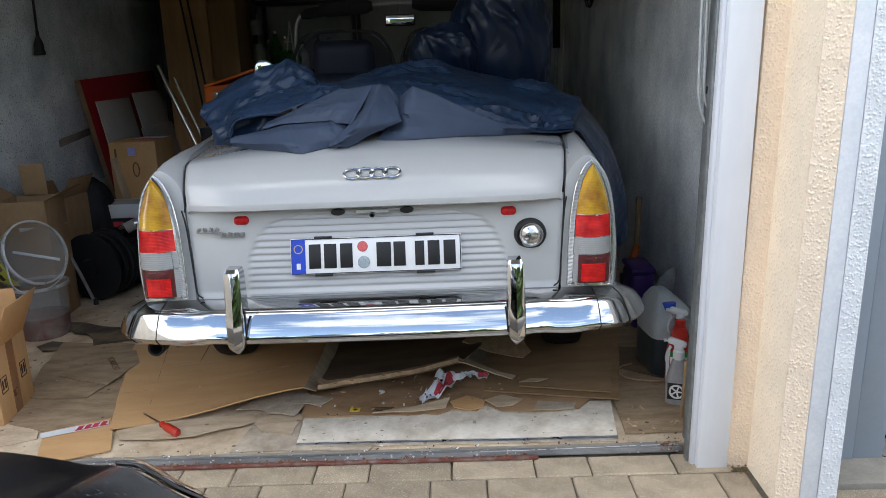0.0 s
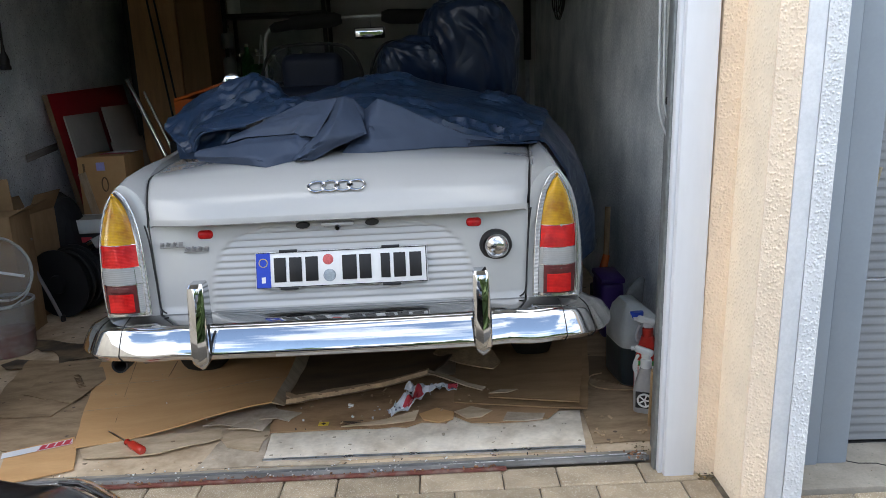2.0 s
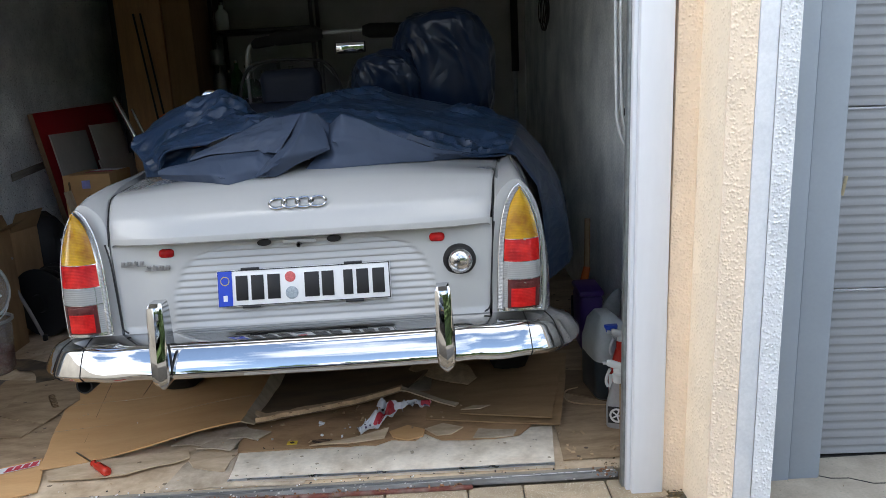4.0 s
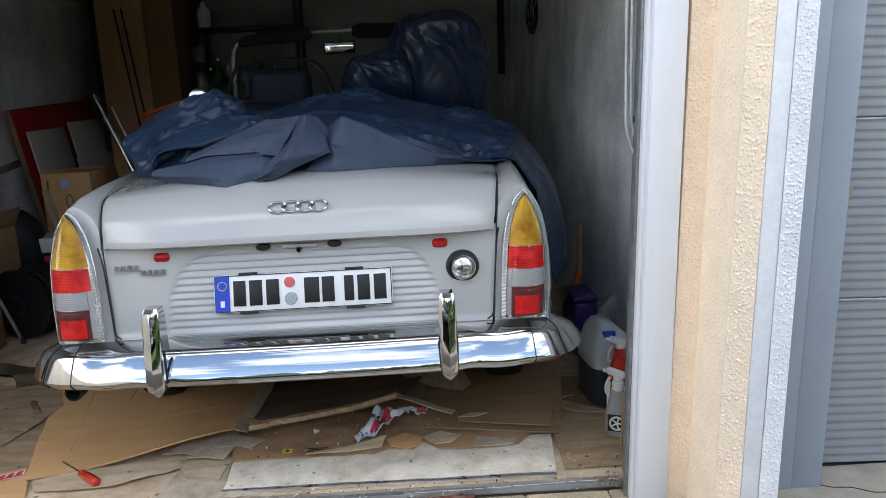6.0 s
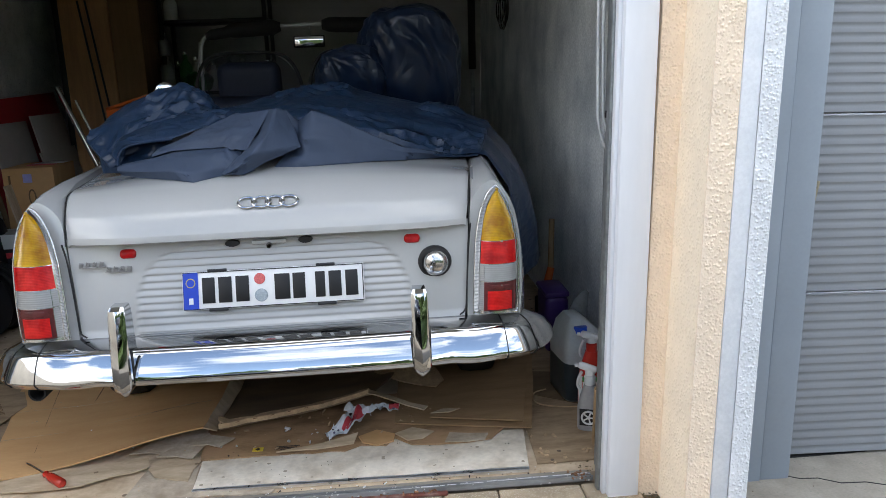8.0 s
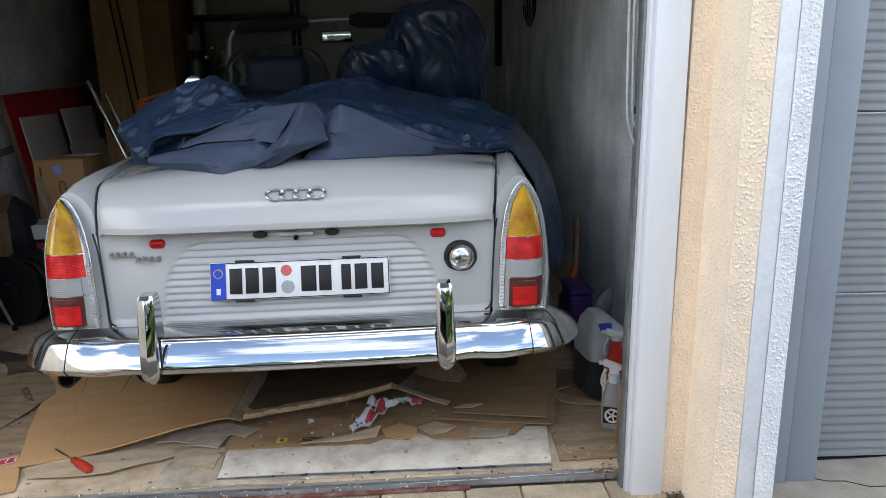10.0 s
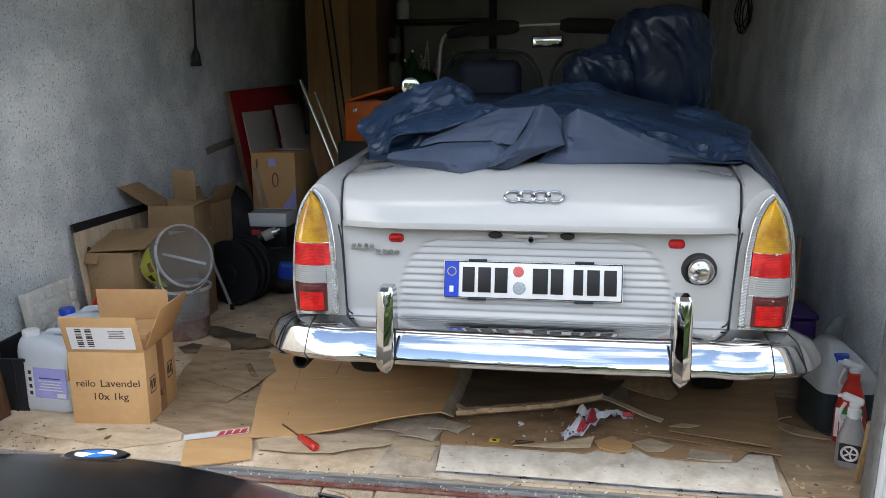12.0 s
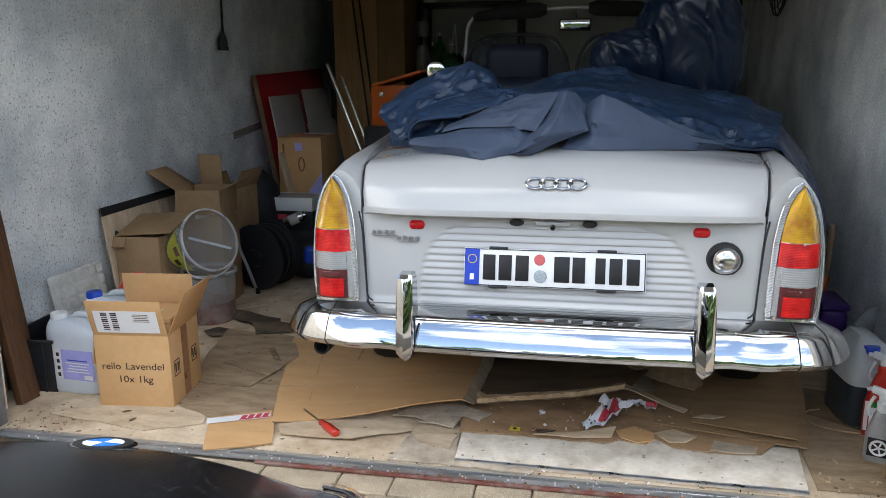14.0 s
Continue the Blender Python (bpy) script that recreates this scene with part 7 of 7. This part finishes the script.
part("socket", lathe([(0.0, 0.0), (0.030, 0.0), (0.031, 0.018), (0.026, 0.024), (0.026, 0.055), (0.020, 0.075), (0.010, 0.100), (0.008, 0.13), (0.0, 0.131)], 20), "rubber", sk)
part("cable", tube([(0, 0, 0.12), (0, 0, 0.6), (0, 0, 1.24)], 0.007, 8), "tarp", sk, "dark cable")
ro = thing("steel_tube", pose(-1.17, 5.32, 0.0), "bright steel tube leaning towards the corner", "steel tube")
part("tube", tube([(0.0, 0.0, 0.0), (-0.49, 0.12, 1.185)], 0.017, 12), "chrome_dull", ro)
ro2 = thing("steel_tube", pose(-1.13, 5.36, 0.0), "thinner steel tube leaning towards the corner", "steel tube")
part("tube", tube([(0.0, 0.0, 0.0), (-0.44, 0.12, 1.10)], 0.010, 12), "chrome_dull", ro2)
for x in (0.06, 0.11):
    r2 = thing("thin_rod", pose(-1.40 + x, 5.62, 0.0), "thin dark rod leaning on the cupboard", "rod", "thin rods")
    part("rod", tube([(0, 0, 0), (-0.22, 0.10, 1.75)], 0.007, 8), "black_plastic", r2)

# cupboard of boards at the back
cb = thing("wooden_cupboard", pose(-1.40, 6.15, 0.0), "tall plywood cupboard in the rear corner", "cupboard")
part("front", box(0.33, 0.03, 2.2, (-0.17, -0.30, 0), 0.004), "ply", cb)
part("side_door", box(0.20, 0.03, 2.2, (0.10, -0.285, 0), 0.004), "ply_dark", cb, "darker plywood leaf")
part("body", box(0.52, 0.55, 2.18, (-0.07, 0.0, 0), 0.004), "ply_dark", cb)
part("post", box(0.05, 0.08, 2.2, (-0.36, -0.25, 0), 0.004), "black_plastic", cb, "dark post")
# shelf with bottles at the back
shf = thing("storage_shelf", pose(-0.95, 6.45, 0.0), "dark metal shelf against the rear wall", "shelf")
for x in (-0.22, 0.55):
    for y in (-0.17, 0.17):
        part("upright", box(0.03, 0.03, 2.0, (x, y, 0), 0.003), "black_plastic", shf)
for z in (0.35, 0.75, 1.09, 1.62):
    part("shelf_board", box(0.80, 0.37, 0.025, (0.165, 0, z), 0.003), "black_plastic", shf)


def bottle(x, y, r, h, material, label, z=1.117):
    b = thing("bottle", pose(x, y, z), label, "bottle", "bottles on the shelf")
    part("body", lathe([(0.0, 0), (r * 0.92, 0), (r, 0.006), (r, h * 0.60), (r * 0.8, h * 0.70), (r * 0.36, h * 0.82), (r * 0.33, h * 0.96), (0.0, h * 0.965)], 18), material, b, smooth=50)
    part("cap", moved(lathe([(r * 0.38, 0), (r * 0.38, 0.02), (0.0, 0.021)], 12), pose(0, 0, h * 0.955)), "chrome_dull", b, "metal cap")


for k, (x, r, h, mm) in enumerate(((-1.165, 0.055, 0.28, "grey_glass"), (-1.09, 0.045, 0.22, "bottle"), (-1.025, 0.050, 0.29, "green_dark"), (-0.955, 0.045, 0.25, "grey_board"), (-0.82, 0.05, 0.20, "white_plastic"), (-0.70, 0.04, 0.27, "bottle"), (-0.60, 0.05, 0.22, "bottle"))):
    bottle(x, 6.30 + 0.03 * (k % 2), r, h, mm, {"bottle": "greenish glass bottle on the shelf", "grey_glass": "silver grey can on the shelf", "green_dark": "green plastic bottle on the shelf", "grey_board": "grey cardboard bottle box on the shelf", "white_plastic": "white plastic bottle on the shelf"}[mm])
bottle(-1.165, 6.30, 0.05, 0.16, "grey_glass", "silver grey can stacked on another", 1.390)
stand = thing("folding_stand", pose(-0.885, 6.20, 1.117), "thin white folding stand on the shelf", "stand")
part("leg", tube([(-0.055, 0, 0.0), (0.0, 0, 0.36)], 0.005, 8), "white_plastic", stand)
part("leg", tube([(0.022, 0, 0.0), (0.0, 0, 0.36)], 0.005, 8), "white_plastic", stand)
part("brace", tube([(-0.05, 0, 0.21), (0.012, 0, 0.21)], 0.004, 8), "white_plastic", stand)
bottle(-1.10, 6.33, 0.05, 0.20, "white_plastic", "pale jar on the shelf with a metal cap", 1.647)
lump("green_cloth", pose(-0.92, 6.24, 1.118), 0.09, 0.06, 0.07, 4.0, "dark green cloth heaped on the shelf", "cloth", "green_dark")
oc = thing("orange_crate", pose(-1.03, 5.05, 0.62, 0, 0, -6), "orange plastic crate with a tilted lid", "crate")
part("body", join(box(0.32, 0.24, 0.006, (0, 0, 0.18), 0), box(0.32, 0.006, 0.25, (0, -0.117, 0.18), 0.002), box(0.32, 0.006, 0.25, (0, 0.117, 0.18), 0.002), box(0.006, 0.23, 0.25, (-0.157, 0, 0.18), 0.002), box(0.006, 0.23, 0.25, (0.157, 0, 0.18), 0.002)), "orange", oc)
part("lid", box(0.34, 0.26, 0.02, (0.01, 0.0, 0.462), 0.006, (0, -15, 0)), "orange", oc, "tilted orange lid")
part("latch", box(0.03, 0.01, 0.03, (-0.09, -0.124, 0.36), 0.003), "chrome_dull", oc, "bright latch")
boxy("storage_box", pose(-1.03, 5.06, 0.0), 0.42, 0.36, 0.798, "dark box stack under the orange crate", "box", "black_plastic", 0.01)

# ---- things along the east wall ----
j3 = thing("canister", pose(1.125, 2.735, 0.011, 0, 0, 6), "cloudy plastic canister half full of dark liquid", "canister")


def squircle(a, b, z, dx=0.0, n=32, e=0.36):
    return [(dx + math.copysign(abs(math.cos(2 * math.pi * q / n)) ** e, math.cos(2 * math.pi * q / n)) * a, math.copysign(abs(math.sin(2 * math.pi * q / n)) ** e, math.sin(2 * math.pi * q / n)) * b, z) for q in range(n)]


part("filled_body", loft([squircle(0.085, 0.10, 0), squircle(0.093, 0.11, 0.012), squircle(0.093, 0.11, 0.145)]), "jug_dark", j3, "lower part dark with liquid", smooth=50)
part("upper_body", loft([squircle(0.093, 0.11, 0.1455), squircle(0.093, 0.11, 0.19), squircle(0.086, 0.104, 0.215), squircle(0.055, 0.085, 0.265, -0.02), squircle(0.025, 0.05, 0.30, -0.03)]), "jug_grey", j3, "cloudy upper part", smooth=50)
part("neck", moved(lathe([(0.020, 0), (0.020, 0.05), (0.0, 0.05)], 16), pose(-0.028, -0.072, 0.212)), "jug_grey", j3)
part("cap", moved(lathe([(0.025, 0), (0.026, 0.003), (0.026, 0.022), (0.023, 0.026), (0.0, 0.027)], 20), pose(-0.028, -0.072, 0.250)), "blue_cap", j3, "blue screw cap")
bgp = thing("plastic_bag", pose(1.17, 2.96, 0.0), "grey crumpled plastic bag standing behind the canister", "bag")
part("bag", loft([[(c * r + dx, s_ * r * 0.6, z) for c, s_ in [(math.cos(q * 0.524), math.sin(q * 0.524)) for q in range(12)]] for r, z, dx in ((0.05, 0.0, 0), (0.055, 0.10, 0.0), (0.045, 0.20, -0.01), (0.040, 0.25, 0.0), (0.030, 0.29, 0.012), (0.020, 0.318, 0.026), (0.008, 0.33, 0.03))]), "bag_grey", bgp, smooth=30)


def sprayer(m, body_mat, band, label, head_mat, r=0.036, h=0.165, f=1):
    t = thing("spray_bottle", m, label, "spray bottle", "spray bottles")
    part("body", loft([squircle(r * 1.05, r * 0.72, 0, 0, 24, 0.7), squircle(r * 1.1, r * 0.76, 0.008, 0, 24, 0.7), squircle(r * 1.1, r * 0.76, h * 0.5, 0, 24, 0.7), squircle(r * 0.85, r * 0.66, h * 0.75, 0, 24, 0.75), squircle(r * 0.5, r * 0.45, h, 0, 24, 0.9)]), body_mat, t, smooth=50)
    part("collar", moved(lathe([(0.018, 0), (0.019, 0.004), (0.019, 0.028), (0.014, 0.032), (0.0, 0.032)], 18), pose(0, 0, h - 0.002)), band, t)
    head = part("spray_head", join(box(0.031, 0.024, 0.028, (0.0, 0, h + 0.026), 0.009, seg=3), box(0.064, 0.022, 0.024, (-0.010 * f, 0, h + 0.044), 0.009, (0, 16 * f, 0), 3)), head_mat, t, "spray head")
    part("nozzle", moved(lathe([(0.007, 0), (0.007, 0.011), (0.0, 0.012)], 10), pose(-0.038 * f, 0, h + 0.062, 0, -98 * f, 0)), head_mat, head)
    part("trigger", tube(smooth_path([(-0.026 * f, 0, h + 0.040), (-0.036 * f, 0, h + 0.018), (-0.040 * f, 0, h - 0.006), (-0.034 * f, 0, h - 0.022)], 4), 0.0052, 8), head_mat, head)
    return t


s1 = sprayer(pose(1.132, 2.605, 0.006, 0, 0, -12), "red_plastic", "red_plastic", "red and green spray bottle with a white head", "white_plastic", 0.043, 0.205)
part("label", box(0.064, 0.002, 0.062, (0, -0.0327, 0.040), 0.0005), "paper", s1, "white front label")
part("label_rim", box(0.066, 0.002, 0.018, (0.0, -0.0325, 0.103), 0.0005), "green", s1, "green label band")
part("print_bar", box(0.045, 0.001, 0.016, (0.004, -0.0342, 0.074), 0, (0, -10, 0)), "tape_red", s1)
part("print_bar", box(0.034, 0.001, 0.007, (0.008, -0.0342, 0.058), 0, (0, -10, 0)), "blue_cap", s1)
part("side_label", box(0.016, 0.002, 0.10, (-0.038, -0.026, 0.02), 0.0005), "paper", s1)
s2 = sprayer(pose(1.080, 2.430, 0.004, 0, 0, -22), "grey_glass", "white_plastic", "grey translucent spray bottle with a black and white label", "white_plastic", 0.037, 0.160)
part("label", box(0.060, 0.002, 0.058, (0, -0.0288, 0.022), 0.0005), "black_paint", s2, "black label")
part("label_disc", moved(ring_bm(0.022, 0.022, 0.0035), pose(0, -0.0312, 0.051)), "paper", s2, "white ring on the label")
for k in range(5):
    part("label_spoke", moved(box(0.005, 0.001, 0.020, (0, -0.0304, 0), 0), pose(0, 0, 0.051, 0, 72 * k + 20, 0)), "paper", s2)
pk = thing("purple_box", pose(1.135, 3.26, 0.0), "dark purple plastic box by the wall", "box")
part("body", box(0.10, 0.20, 0.25, (0, 0, 0), 0.025, seg=3), "purple", pk)
part("lid", box(0.105, 0.21, 0.025, (0, 0, 0.245), 0.010), "purple", pk)
sp = thing("hand_shovel", pose(1.17, 3.46, 0.0), "tool with ash handle and orange socket leaning on wall", "tool")
part("handle", tube([(0.0, 0.0, 0.28), (0.012, 0.02, 0.52)], 0.013, 12), "ash", sp)
part("socket", tube([(-0.04, -0.03, 0.16), (0.002, 0.0, 0.30)], [0.022, 0.016], 12), "orange", sp, "orange socket")
part("blade", box(0.10, 0.02, 0.18, (-0.03, -0.03, 0.0), 0.008), "black_plastic", sp)
stk = thing("wooden_stick", pose(1.066, 2.318, 0.0), "short weathered stick standing by the door guide", "stick")
part("stick", tube([(0, 0, 0.002), (-0.012, -0.06, 0.13), (-0.022, -0.108, 0.24)], 0.010, 8), "ash", stk)
wc = thing("wire_coil", pose(1.235, 5.35, 1.60), "coil of thin black wire hanging on the wall", "wire", level=True)
for k in range(4):
    part("loop", ring_bm(0.13 + 0.02 * k, 0.09 + 0.025 * ((k * 2) % 3), 0.004, m=pose(-0.004 * k, 0.04 * k - 0.05, 0.02 * (k % 2), 0, 0, 90)), "rubber", wc)
part("nail", tube([(0.015, 0, 0.10), (-0.03, 0, 0.11)], 0.004, 6), "galv", wc)
pp = thing("black_pole", pose(1.10, 5.9, 0.0), "black pole with a pale end standing by the wall", "pole")
part("pole", tube([(0, 0, 0), (0.02, 0.0, 1.22)], 0.016, 10), "galv", pp)
part("sleeve", tube([(0.02, 0, 1.20), (0.03, 0, 2.1)], 0.028, 10), "foam", pp, "black sleeve")

st_ = thing("string", pose(0.95, 2.70, 0.0), "loose pale string lying on the floor", "string")
part("string", tube(smooth_path([(0.05, 0.06, 0.012), (0.004, 0.035, 0.013), (-0.014, -0.02, 0.012), (-0.004, -0.06, 0.012), (0.03, -0.09, 0.013), (0.08, -0.103, 0.012), (0.13, -0.11, 0.012)], 6), 0.0028, 8), "card_edge", st_)

# ---- paving stones ----
rows_y = [(2.000, 2.108), (1.838, 1.996), (1.676, 1.834), (1.514, 1.672)]
stone_mesh = {}


def stone(w, d):
    key = (round(w, 3), round(d, 3))
    if key not in stone_mesh:
        bm = box(w, d, 0.06, (0, 0, -0.06), 0.004, seg=1)
        me = bpy.data.meshes.new("paving_stone")
        bm.to_mesh(me)
        bm.free()
        me.materials.append(M["paver"])
        stone_mesh[key] = me
    return stone_mesh[key]


pave = thing("paving", pose(0, 0, -0.010), "grey concrete paving stones of the driveway", "paving", "", "structure")
widths = [0.244, 0.162, 0.244, 0.244, 0.162]
prn = random.Random(4)
for r, (y0, y1) in enumerate(rows_y):
    x = -1.42 + [0.03, 0.13, 0.05, 0.19][r]
    k = r * 2
    x_end = 1.155 if y1 > 1.9 else 1.335
    while x < x_end - 0.05:
        w = widths[k % 5]
        w = min(w, x_end - x)
        o = new("paving_stone", stone(w - 0.004, y1 - y0 - 0.002))
        o.parent = pave
        o.matrix_basis = pose(x + w / 2, (y0 + y1) / 2, prn.uniform(-0.0015, 0.0015), prn.uniform(-0.3, 0.3), prn.uniform(-0.3, 0.3), 0)
        x += w
        k += 1
for y0, y1 in ((1.73, 1.888), (1.57, 1.726)):
    x = 1.342
    while x < 2.1:
        w = 0.162
        o = new("paving_stone", stone(w - 0.004, y1 - y0 - 0.002))
        o.parent = pave
        o.matrix_basis = pose(x + w / 2, (y0 + y1) / 2, prn.uniform(-0.0015, 0.0015), 0, 0, 0)
        x += w
